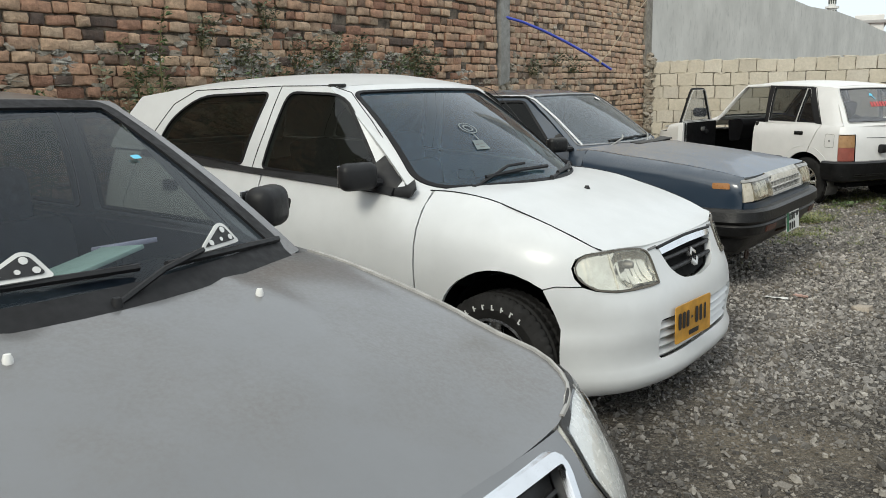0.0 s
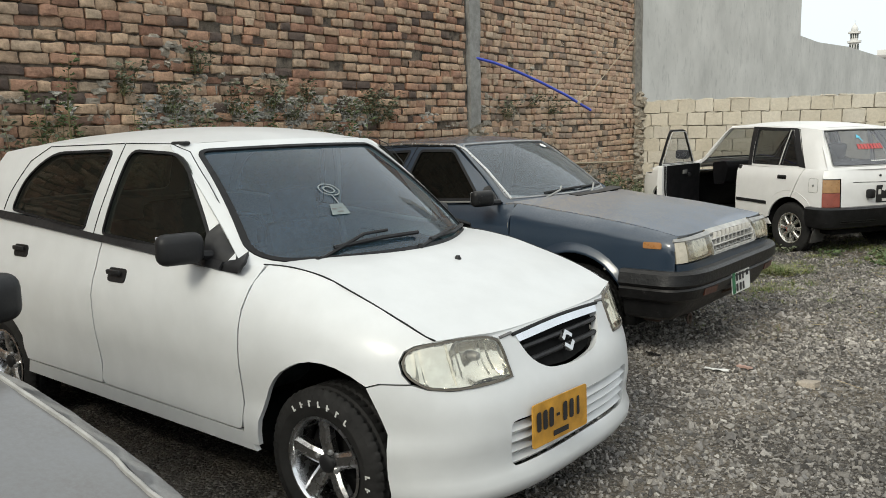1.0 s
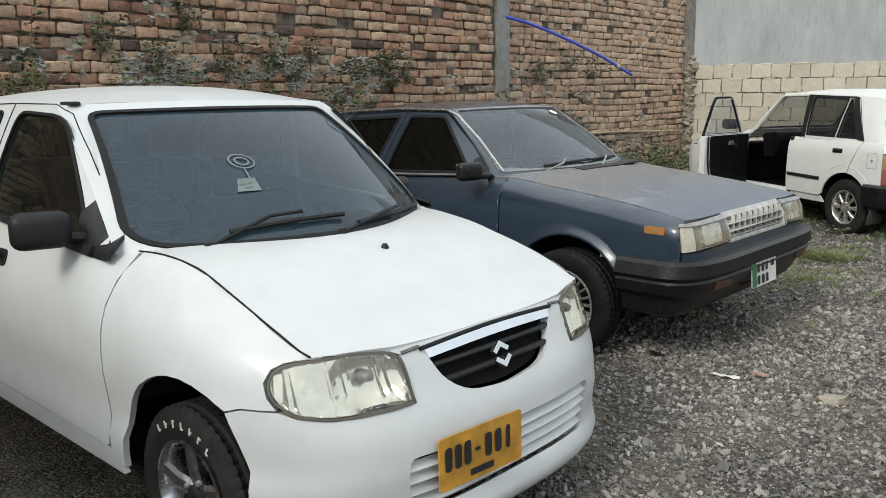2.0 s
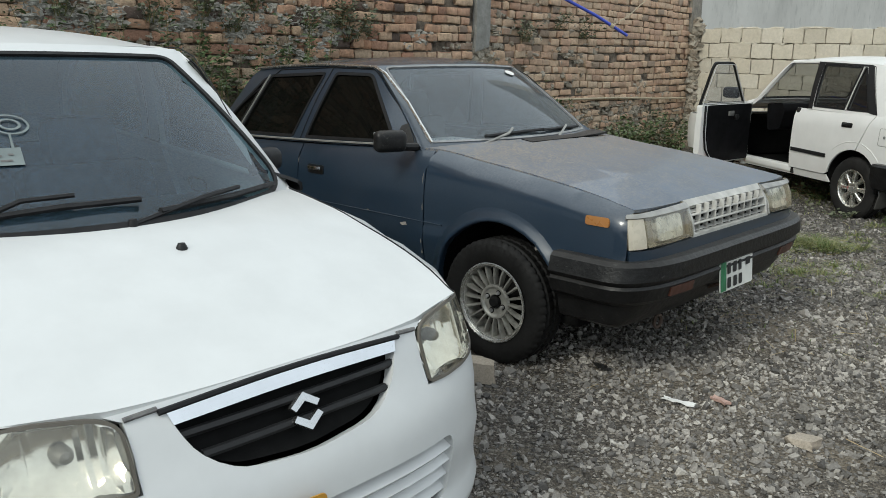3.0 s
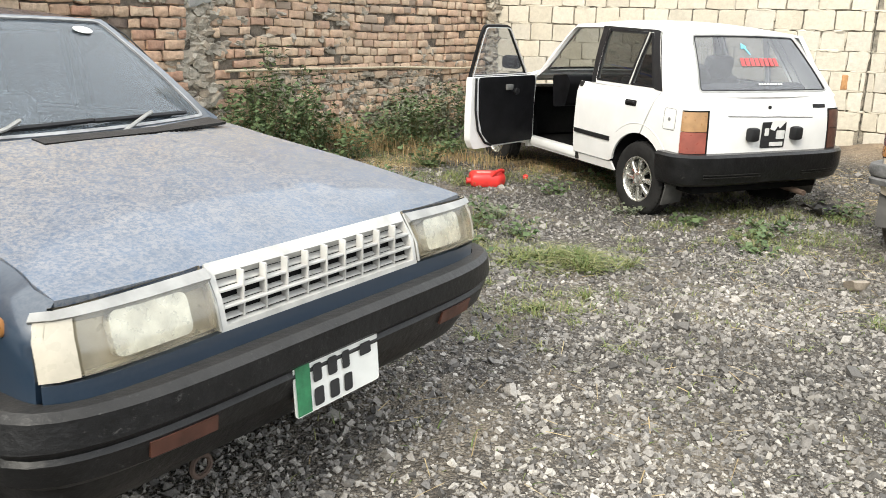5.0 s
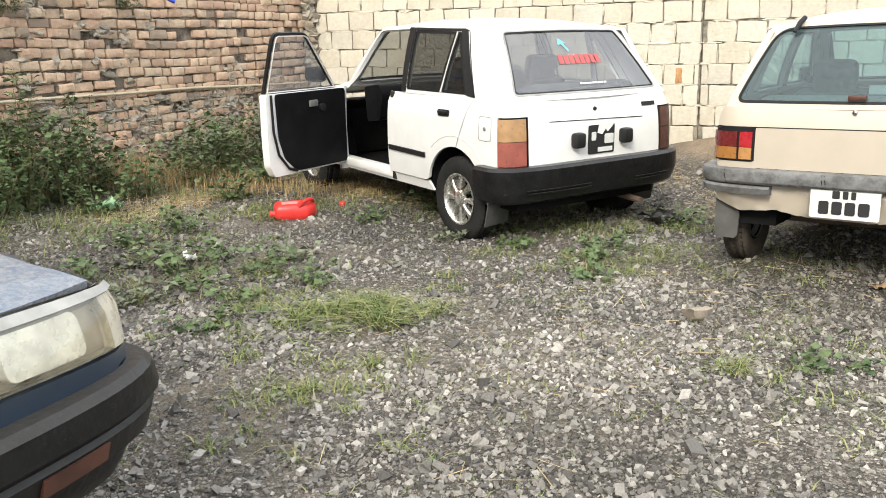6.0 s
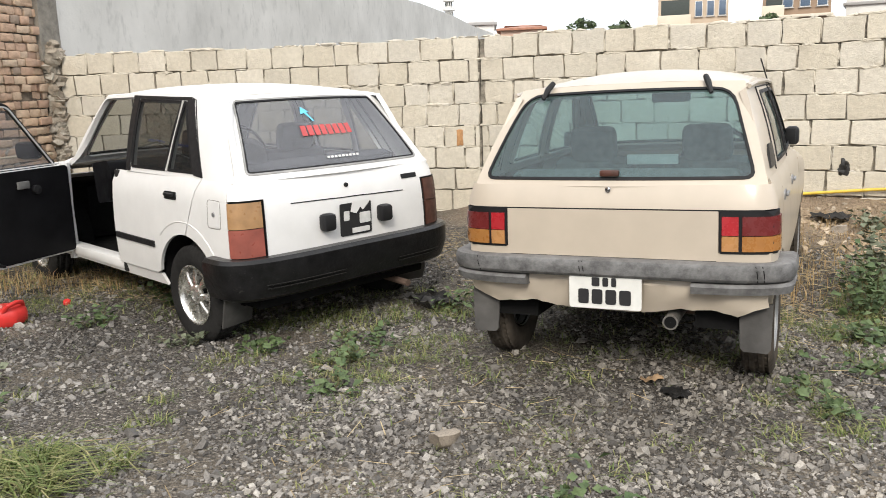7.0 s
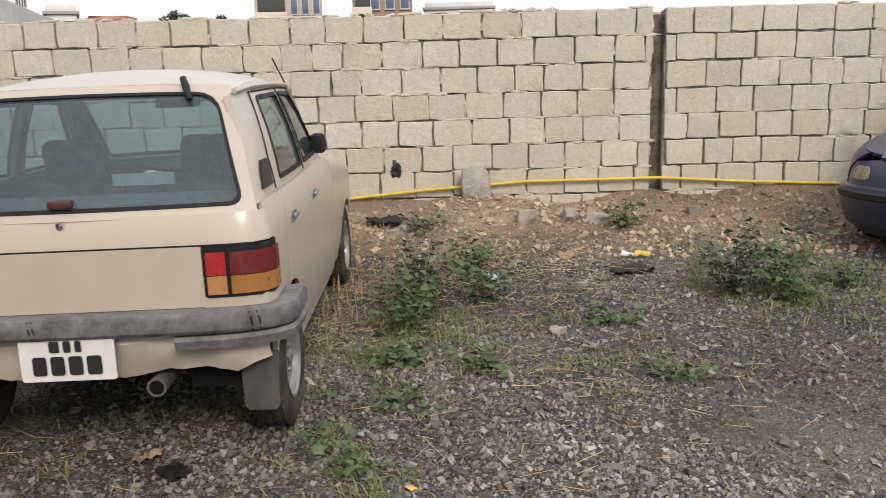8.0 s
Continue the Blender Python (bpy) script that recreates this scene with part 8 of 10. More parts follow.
def far_house(label, b0, b1, dist, height, wall, roof, windows=4, depth=9.0, hip=0.0, storey=3.1, glass_mat=None, balcony=0.0):
    w = dist * radians(b1 - b0)
    h = empty("house", at_bearing((b0 + b1) / 2, dist), label, "house", "houses beyond the wall")
    block("wall", (0, depth / 2, height / 2), (w, depth, height), wall, h, 0.05)
    if hip:
        e = 0.35
        v = [(-w / 2 - e, -e, height), (w / 2 + e, -e, height), (w / 2 + e, depth + e, height), (-w / 2 - e, depth + e, height)]
        v += [(x, y, z - 0.16) for x, y, z in v] + [(-w / 2 + depth * 0.35, depth / 2, height + hip), (w / 2 - depth * 0.35, depth / 2, height + hip)]
        f = [(0, 1, 9, 8), (1, 2, 9), (2, 3, 8, 9), (3, 0, 8), (4, 7, 6, 5), (0, 4, 5, 1), (1, 5, 6, 2), (2, 6, 7, 3), (3, 7, 4, 0)]
        part("roof", v, f, roof, h, smooth=0)
    else:
        block("roof", (0, depth / 2, height + 0.14), (w + 0.5, depth + 0.5, 0.28), roof, h, 0.03)
        block("parapet", (0, 0.15, height + 0.5), (w, 0.2, 0.5), wall, h, 0.03)
    if balcony:
        # upper balcony: flat dark slab for its shaded recess, pale floor slab and parapet
        z = (int(height // storey) - 1) * storey
        x0, x1 = -w / 2 + 0.3, -w / 2 + w * balcony
        block("balcony_recess", ((x0 + x1) / 2, 0.0, z + 1.75), (x1 - x0, 0.10, 1.9), M["opening"], h, 0.01)
        block("balcony_parapet", ((x0 + x1) / 2 - 0.1, -0.5, z + 0.75), (x1 - x0 + 0.5, 0.12, 0.95), M["house_cream"], h, 0.03)
        block("balcony_slab", (0, -0.45, z + 0.18), (w + 0.4, 1.0, 0.24), M["house_cream"], h, 0.03)
    for s in range(int(height // storey)):
        for i in range(windows):
            if balcony and s == int(height // storey) - 1 and (i + 0.5) / windows < balcony:
                continue
            x, z = (i + 0.5) / windows * w - w / 2, s * storey + 1.75
            win = block("window", (x, -0.02, z), (w / windows * 0.55 + 0.12, 0.12, 1.52), M["house_white"], h, 0.02)
            block("pane", (x, -0.07, z), (w / windows * 0.55, 0.06, 1.4), glass_mat or M["far_glass"], win, 0.01)
            block("sill", (x, -0.1, z - 0.8), (w / windows * 0.6 + 0.2, 0.2, 0.08), M["roof_grey"], win, 0.01)
    return h


def minaret():
    t = empty("minaret", at_bearing(70.6, 88), "slender white tiered minaret with a small dome", "minaret")
    z, r = 0.0, 0.64
    for i in range(4):
        h = (5.4, 2.1, 1.5, 0.9)[i]
        lathe("tier", [(r, z), (r, z + h - 0.25), (r + 0.22, z + h - 0.2), (r + 0.22, z + h)], M["house_white"], t, 12, axis="z", smooth=20)
        # flat dark blocks stand for the shade inside the openings
        for j in range(12):
            a = (j + 0.5) * math.tau / 12
            m = Matrix.Rotation(a, 4, "Z")
            block("opening", m @ Vector((r * 0.97, 0, z + h * 0.5)), (0.06, r * 0.26, h * 0.5), M["opening"], t, 0.01, m=m)
        z, r = z + h, r * 0.82
    lathe("dome", [(r, z - 0.01), (r * 1.15, z + 0.18), (r * 0.95, z + 0.42), (r * 0.4, z + 0.64), (0.03, z + 0.8), (0.02, z + 1.1)], M["house_white"], t, 12, axis="z", smooth=60)


def leaf_cloud(centres, radii, count, size, rng):
    """Many small leaves scattered through clumps."""
    v, f = [], []
    for c, r in zip(centres, radii):
        for _ in range(count):
            d = Vector((rng.gauss(0, 1), rng.gauss(0, 1), rng.gauss(0, 1))).normalized() * r * rng.uniform(0.45, 1.0)
            p = Vector(c) + Vector((d.x, d.y, d.z * 0.8))
            a = Vector((rng.gauss(0, 1), rng.gauss(0, 1), rng.gauss(0, 0.6))).normalized()
            b = a.cross(Vector((rng.gauss(0, 1), rng.gauss(0, 1), rng.gauss(0, 1)))).normalized()
            s = size * rng.uniform(0.6, 1.3)
            i = len(v)
            v += [p - a * s, p + b * s * 0.45, p + a * s, p - b * s * 0.45]
            f.append((i, i + 1, i + 2, i + 3))
    return v, f


def far_tree(bearing, dist, height, spread, seed):
    rng = random.Random(seed)
    t = empty("tree", at_bearing(bearing, dist), "broad dark green tree beyond the wall", "tree", "far trees")
    th = height * 0.5
    tube("trunk", [(0, 0, 0), (0.1, 0, th * 0.5), (0.0, 0.1, th), (0.1, 0, height * 0.8)], [0.28, 0.22, 0.16, 0.05], M["bark"], t)
    cs, rs = [], []
    for i in range(26):
        a, k = rng.uniform(0, math.tau), math.sqrt(rng.random())
        z = height * rng.uniform(0.5, 0.93)
        k *= 1.0 - 0.6 * max(0.0, (z / height - 0.7) / 0.3)
        cs.append((math.cos(a) * k * spread, math.sin(a) * k * spread, z))
        rs.append(rng.uniform(0.5, 1.0) * height * 0.11)
    for c in cs[:7]:
        tube("limb", [(0, 0.05, th * 0.8), tuple(Vector(c) * 0.55 + Vector((0, 0, th * 0.4))), c], [0.12, 0.08, 0.03], M["bark"], t, 5)
    v, f = leaf_cloud(cs, rs, 55, height * 0.035, rng)
    part("crown", v, f, M["far_leaf"], t, smooth=0)


minaret()
far_house("white two-storey house with a flat roof", 67.6, 69.3, 80, 6.7, M["house_white"], M["roof_grey"], 3)
far_house("pale pink house with a low red-brown tiled roof", 64.4, 67.2, 70, 5.7, M["house_pink"], M["roof_orange"], 4, hip=0.5, storey=2.6)
far_house("tan two-storey house with blue windows", 52.7, 57.0, 90, 10.4, M["house_tan"], M["house_cream"], 6, balcony=0.45)
far_house("brown house with a balcony parapet", 46.8, 50.7, 85, 10.4, M["house_brown"], M["house_cream"], 4, balcony=0.3)
far_house("long white house with a flat roof", 41.5, 46.0, 95, 7.7, M["house_white"], M["roof_grey"], 6)
far_house("low pale house among far roofs", 28.0, 38.0, 110, 6.8, M["house_tan"], M["roof_grey"], 8)
far_house("low white house among far roofs", 57.6, 60.0, 110, 7.2, M["house_white"], M["roof_grey"], 3)
far_tree(61.9, 75, 6.7, 1.9, 5)
far_tree(59.4, 95, 7.6, 1.6, 6)
far_tree(50.0, 70, 6.0, 1.6, 7)
far_tree(39.6, 90, 7.0, 2.2, 8)

# ---- loose stones, grass, weeds ----
def leafy(name, *colors, rough=0.7):
    n = Nodes(name, rough)
    pick = n.add("NewGeometry").outputs["Random Per Island"]
    tone = n.ramp(pick, *[(i / (len(colors) - 1), c) for i, c in enumerate(colors)])
    v = n.world()
    tone = n.mix(1.0, tone, n.ramp(n.noise(v, 30, 3), (0.3, 0.75), (0.7, 1.2)), "MULTIPLY")
    n.color(tone)
    n.b.inputs["Subsurface Weight"].default_value = 0.0
    return n.m


def stone_mat(name, *colors):
    n = Nodes(name, 0.9)
    pick = n.add("NewGeometry").outputs["Random Per Island"]
    tone = n.ramp(pick, *[(i / (len(colors) - 1), c) for i, c in enumerate(colors)])
    v = n.world()
    tone = n.mix(1.0, tone, n.ramp(n.noise(v, 0.75, 4, 0.6), (0.36, 0.72), (0.62, 1.2)), "MULTIPLY")
    n.color(patchy(n, v, n.mix(1.0, tone, n.ramp(n.noise(v, 120, 5, 0.7), (0.3, 0.7), (0.72, 1.25)), "MULTIPLY")))
    return n.bump(n.noise(v, 260, 4, 0.7), 0.4, 0.004).m


M["stones"] = stone_mat("crushed_stone", (0.06, 0.056, 0.052), (0.095, 0.089, 0.083), (0.145, 0.136, 0.126), (0.17, 0.158, 0.145), (0.21, 0.196, 0.178), (0.26, 0.243, 0.222), (0.345, 0.325, 0.295))
M["clods"] = stone_mat("dry_earth_clods", (0.22, 0.165, 0.11), (0.34, 0.26, 0.17), (0.41, 0.32, 0.22), (0.46, 0.39, 0.30))
M["rock"] = stone_mat("pale_rock", (0.23, 0.195, 0.155), (0.33, 0.29, 0.24))
M["grass"] = leafy("grass_blades", (0.075, 0.11, 0.027), (0.125, 0.165, 0.042), (0.19, 0.205, 0.07), (0.29, 0.26, 0.125))
M["leaf"] = leafy("weed_leaves", (0.045, 0.075, 0.025), (0.075, 0.115, 0.04), (0.10, 0.14, 0.055))
M["leaf_pale"] = leafy("dusty_weed_leaves", (0.075, 0.09, 0.05), (0.12, 0.14, 0.085), (0.17, 0.18, 0.12))
M["stem"] = plain("weed_stem", (0.13, 0.12, 0.05), 0.85, vary=0.3)
M["dry_grass"] = leafy("bleached_grass", (0.26, 0.165, 0.07), (0.38, 0.26, 0.12), (0.44, 0.34, 0.18))
M["straw"] = leafy("dry_straw", (0.22, 0.16, 0.075), (0.36, 0.27, 0.14), (0.46, 0.37, 0.21))

# where grass grows, by stretch of the yard: x, y, radius, blades, height
GRASS_FAR = [(2.95, 9.85, 0.45, 800, 0.1), (4.9, 9.9, 0.4, 700, 0.11), (4.3, 9.8, 0.4, 320, 0.08), (5.0, 10.6, 0.6, 1000, 0.11), (5.7, 10.4, 0.5, 800, 0.12), (4.6, 10.9, 0.6, 700, 0.12), (3.4, 11.9, 0.7, 900, 0.12), (2.6, 11.6, 0.5, 600, 0.14), (2.2, 12.6, 0.6, 900, 0.18), (2.6, 13.6, 0.7, 1000, 0.2), (3.4, 13.2, 0.7, 800, 0.16), (4.4, 12.6, 0.7, 500, 0.14), (2.3, 10.9, 0.5, 500, 0.12), (2.4, 9.9, 0.5, 420, 0.11), (4.0, 12.1, 0.5, 520, 0.12)]
GRASS_MIDDLE = [(3.25, 9.2, 0.5, 600, 0.08), (3.25, 9.0, 0.25, 260, 0.1), (3.65, 9.28, 0.3, 500, 0.1), (3.55, 8.35, 0.15, 160, 0.12), (3.05, 8.6, 0.35, 380, 0.09), (4.6, 9.2, 0.4, 280, 0.06), (5.2, 9.6, 0.45, 420, 0.09), (5.4, 8.3, 0.45, 380, 0.07), (6.15, 8.3, 0.4, 260, 0.07), (5.8, 9.6, 0.6, 420, 0.1), (6.4, 9.3, 0.6, 420, 0.1), (3.1, 9.25, 0.4, 500, 0.1)]
GRASS_NEAR = [(3.15, 7.8, 0.22, 140, 0.08), (3.45, 8.15, 0.25, 180, 0.08), (4.0, 8.2, 0.5, 260, 0.05), (4.6, 8.2, 0.6, 260, 0.05), (5.1, 7.7, 0.35, 260, 0.08), (2.6, 7.9, 0.35, 180, 0.07), (2.4, 7.2, 0.4, 120, 0.05), (4.95, 7.95, 0.16, 200, 0.12), (3.3, 8.15, 0.25, 300, 0.1), (3.62, 7.7, 0.2, 120, 0.08), (3.9, 7.2, 0.5, 120, 0.05)]
GRASS_BANK = [(6.6, 8.3, 0.32, 520, 0.1), (6.9, 8.9, 0.45, 700, 0.09), (7.3, 9.2, 0.5, 700, 0.11), (7.7, 9.0, 0.5, 500, 0.09), (7.4, 8.5, 0.5, 420, 0.07), (7.9, 9.4, 0.5, 700, 0.14), (8.4, 9.0, 0.5, 380, 0.09), (7.9, 8.2, 0.35, 420, 0.09), (8.2, 8.0, 0.3, 260, 0.08), (9.0, 8.7, 0.5, 260, 0.08), (9.6, 8.3, 0.55, 900, 0.16), (10.0, 7.9, 0.6, 900, 0.14), (10.3, 7.4, 0.5, 500, 0.12), (9.7, 7.7, 0.4, 320, 0.1), (6.7, 10.2, 0.5, 320, 0.12)]
GRASS_BEHIND = [(0.2, 9.6, 0.6, 500, 0.3), (-0.4, 8.6, 0.6, 500, 0.3), (0.9, 10.6, 0.6, 600, 0.3), (1.4, 11.4, 0.6, 700, 0.25), (0.1, 6.7, 0.5, 700, 0.12), (0.6, 6.4, 0.4, 300, 0.08)]


def grass():
    rng = np.random.default_rng(11)
    rows = []
    for x, y, r, count, h in [g for stretch in (GRASS_MIDDLE, GRASS_NEAR, GRASS_FAR, GRASS_BANK, GRASS_BEHIND) for g in stretch]:
        k, m = int(count * 0.75), max(4, int(r * 34))
        tuft = rng.normal(0, r * 0.5, (m, 2))
        d = tuft[rng.integers(0, m, k)] + rng.normal(0, r * 0.10, (k, 2))
        rows.append(np.column_stack([x + d[:, 0], y + d[:, 1], h * 0.72 * rng.uniform(0.4, 1.3, k)]))
    # the long flattened tuft
    k = 620
    clump = rng.normal(0, 1, (26, 2)) * np.array([0.19, 0.10])
    p = clump[rng.integers(0, 26, k)] + rng.normal(0, 0.022, (k, 2))
    rows.append(np.column_stack([3.55 + p[:, 0] * 0.96 + p[:, 1] * 0.28, 8.93 - p[:, 0] * 0.28 + p[:, 1] * 0.96, 0.17 * rng.uniform(0.35, 1.2, k)]))
    # thin scattered growth over the whole yard
    k = 3000
    rows.append(np.column_stack([rng.uniform(2.2, 10.5, k), rng.uniform(6.4, 12.5, k), rng.uniform(0.02, 0.06, k)]))
    g = np.concatenate(rows)
    keep = [line_side(Vector((x, y, 0)), BEND, POST) > 0.05 and line_side(Vector((x, y, 0)), CORNER, BEND) > 0.05 for x, y, _ in g]
    g = g[np.array(keep)]
    n = len(g)
    z = np.array([ground_z(x, y) for x, y in g[:, :2]]) - 0.004
    a, lean, w = rng.uniform(0, math.tau, n), rng.uniform(0.4, 1.9, n), rng.uniform(0.0014, 0.0032, n)
    tuft = np.hypot(g[:, 0] - 3.55, g[:, 1] - 8.93) < 0.5
    a = np.where(tuft, -0.25 + rng.normal(0, 0.7, n) + math.pi * (rng.random(n) < 0.35), a)
    lean = np.where(tuft, lean * 0.8 + 0.25, lean)
    w = np.where(tuft, w * 1.45, w)
    base = np.column_stack([g[:, :2], z])
    out = np.column_stack([np.cos(a), np.sin(a), np.zeros(n)])
    side = np.column_stack([-np.sin(a), np.cos(a), np.zeros(n)]) * w[:, None]
    h = g[:, 2:3]
    up = np.array([0, 0, 1.0])
    mid = base + up * h * 0.62 / (1 + 0.45 * lean[:, None]) + out * h * lean[:, None] * 0.35
    tip = base + up * h * 0.95 / (1 + 1.1 * lean[:, None]) + out * h * lean[:, None] * 1.05
    v = np.stack([base - side, base + side, mid + side * 0.75, mid - side * 0.75, tip], 1).reshape(-1, 3)
    i = np.arange(n) * 5
    f = [(q, q + 1, q + 2, q + 3) for q in i] + [(q + 3, q + 2, q + 4) for q in i]
    tagged(part("grass", v, f, M["grass"], smooth=0), "short thin green grass growing through gravel", "grass", kind="stuff")


def straw():
    rng = np.random.default_rng(17)
    spots = [(3.6, 12.4, 0.5, 500), (4.2, 11.9, 0.35, 350), (2.1, 12.3, 0.35, 450), (1.8, 11.7, 0.35, 350), (8.1, 10.4, 0.6, 420), (8.6, 9.7, 0.55, 380), (9.2, 9.3, 0.5, 320), (7.3, 9.6, 0.4, 260), (6.3, 12.2, 0.6, 300), (5.0, 8.9, 1.2, 110), (7.8, 8.3, 0.9, 260), (3.4, 6.6, 1.0, 50), (9.4, 10.3, 0.7, 300), (6.5, 10.9, 0.5, 260), (2.5, 13.4, 0.6, 300)]
    p = np.concatenate([np.column_stack([rng.normal(x, r * 0.6, k), rng.normal(y, r * 0.6, k)]) for x, y, r, k in spots])
    n = len(p)
    z = np.array([ground_z(x, y) for x, y in p]) + rng.uniform(0.008, 0.035, n)
    a, l, w = rng.uniform(0, math.tau, n), rng.uniform(0.02, 0.075, n), rng.uniform(0.001, 0.0022, n)
    c = np.column_stack([p, z])
    d = np.column_stack([np.cos(a), np.sin(a), rng.uniform(-0.12, 0.3, n)]) * l[:, None]
    s = np.column_stack([-np.sin(a), np.cos(a), np.zeros(n)]) * w[:, None]
    t = np.array([0, 0, 1.0]) * (w * 0.8)[:, None]
    v = np.stack([c - d - s, c - d + s, c - d + t, c + d - s, c + d + s, c + d + t], 1).reshape(-1, 3)
    f = []
    for q in range(0, n * 6, 6):
        f += [(q, q + 3, q + 4, q + 1), (q + 1, q + 4, q + 5, q + 2), (q + 2, q + 5, q + 3, q)]
    tagged(part("straw", v, f, M["straw"], smooth=0), "scattered dry yellow straw on the ground", "straw", kind="stuff")


def dry_grass():
    """Bleached orange-yellow grass standing along the foot of the brick wall."""
    rng = np.random.default_rng(23)
    spots = [(1.45, 12.5, 0.22, 240, 0.30), (1.62, 12.8, 0.2, 260, 0.34), (1.85, 12.75, 0.25, 260, 0.26), (2.2, 12.95, 0.3, 240, 0.2), (2.6, 12.7, 0.35, 300, 0.14), (3.1, 12.5, 0.35, 260, 0.12), (3.6, 12.3, 0.3, 200, 0.10), (1.9, 11.9, 0.35, 160, 0.12), (8.7, 10.6, 0.5, 220, 0.12), (8.15, 10.15, 0.4, 180, 0.14), (7.7, 9.9, 0.35, 160, 0.12)]
    g = np.concatenate([np.column_stack([rng.normal(x, r * 0.6, k), rng.normal(y, r * 0.6, k), h * rng.uniform(0.4, 1.25, k)]) for x, y, r, k, h in spots])
    n = len(g)
    z = np.array([ground_z(x, y) for x, y in g[:, :2]]) - 0.004
    a, lean, w = rng.uniform(0, math.tau, n), rng.uniform(0.15, 1.1, n), rng.uniform(0.0015, 0.003, n)
    base = np.column_stack([g[:, :2], z])
    out = np.column_stack([np.cos(a), np.sin(a), np.zeros(n)])
    side = np.column_stack([-np.sin(a), np.cos(a), np.zeros(n)]) * w[:, None]
    h, up = g[:, 2:3], np.array([0, 0, 1.0])
    mid = base + up * h * 0.6 + out * h * lean[:, None] * 0.25
    tip = base + up * h * (1.0 - 0.25 * lean[:, None]) + out * h * lean[:, None] * 0.8
    v = np.stack([base - side, base + side, mid + side * 0.75, mid - side * 0.75, tip], 1).reshape(-1, 3)
    i = np.arange(n) * 5
    f = [(q, q + 1, q + 2, q + 3) for q in i] + [(q + 3, q + 2, q + 4) for q in i]
    tagged(part("dry_grass", v, f, M["dry_grass"], smooth=0), "bleached orange-yellow grass along the wall foot", "grass", kind="stuff")


def stones(name, count, seed, x0, x1, y0, y1, big, label, bare=0.3, mat="stones", bank=False):
    """Angular crushed stones, each a small skewed block lying in the grit."""
    rng = np.random.default_rng(seed)
    p = np.column_stack([rng.uniform(x0, x1, count * 2), rng.uniform(y0, y1, count * 2)])
    keep = []
    for x, y in p:
        q = Vector((x, y, 0))
        ok = line_side(q, BRICK_FAR, CORNER) > 0.1 and line_side(q, CORNER, BEND) > 0.1 and line_side(q, BEND, POST) > 0.1
        m = noise.noise(Vector((x * 0.9, y * 0.9, 31))) + 0.5 * noise.noise(Vector((x * 2.6, y * 2.6, 8)))
        if ok and x > 7.0:
            ok = ground_z(x, y) > 0.08 if bank else ground_z(x, y) < 0.07 + 0.1 * ((x * 311.7 + y * 917.1) % 1.0) ** 3
        keep.append(ok and (m < 0.16 or bare > (x * 7919.3 + y * 104.7) % 1.0))
    p = p[np.array(keep)][:count]
    n = len(p)
    z = np.array([ground_z(x, y) for x, y in p])
    s = np.clip(rng.lognormal(math.log(big), 0.42, n), big * 0.4, big * 2.6)
    cube = np.array([(-1, -1, -1), (1, -1, -1), (1, 1, -1), (-1, 1, -1), (-1, -1, 1), (1, -1, 1), (1, 1, 1), (-1, 1, 1)], float)
    v = cube[None] * (1 + rng.uniform(-0.6, 0.30, (n, 8, 3)))
    v *= (np.column_stack([rng.uniform(0.75, 1.4, n), rng.uniform(0.6, 1.0, n), rng.uniform(0.5, 0.9, n)]) * s[:, None] * 0.5)[:, None]
    q = rng.normal(0, 1, (n, 4)) * np.array([1.0, 0.5, 0.5, 1.0])
    q /= np.linalg.norm(q, axis=1, keepdims=True)
    w, qx, qy, qz = q.T
    R = np.stack([1 - 2 * (qy**2 + qz**2), 2 * (qx * qy - qz * w), 2 * (qx * qz + qy * w), 2 * (qx * qy + qz * w), 1 - 2 * (qx**2 + qz**2), 2 * (qy * qz - qx * w), 2 * (qx * qz - qy * w), 2 * (qy * qz + qx * w), 1 - 2 * (qx**2 + qy**2)], 1).reshape(n, 3, 3)
    v = np.einsum("nij,nkj->nki", R, v)
    v += np.column_stack([p, z + s * rng.uniform(0.02, 0.22, n)])[:, None]
    quad = np.array([(0, 3, 2, 1), (4, 5, 6, 7), (0, 1, 5, 4), (1, 2, 6, 5), (2, 3, 7, 6), (3, 0, 4, 7)])
    f = (np.arange(n)[:, None, None] * 8 + quad[None]).reshape(-1, 4)
    me = bpy.data.meshes.new(name)
    me.from_pydata(v.reshape(-1, 3), [], f)
    me.materials.append(M[mat])
    tagged(new(name, me), label, "gravel", kind="stuff")


stones("gravel", 62000, 3, 0.2, 11.2, 2.4, 12.6, 0.0132, "loose grey crushed stones lying on the yard")
stones("coarse_gravel", 6500, 4, 0.4, 10.8, 2.6, 12.2, 0.0205, "larger loose grey crushed stones", 0.7)
stones("fine_gravel", 70000, 5, 1.2, 7.6, 3.4, 9.4, 0.012, "fine loose stone chippings", 0.6)
stones("earth_clods", 6000, 6, 7.2, 12.0, 8.0, 13.0, 0.022, "dry sandy clods on the earth bank", 0.6, "clods", True)
grass()
straw()
dry_grass()


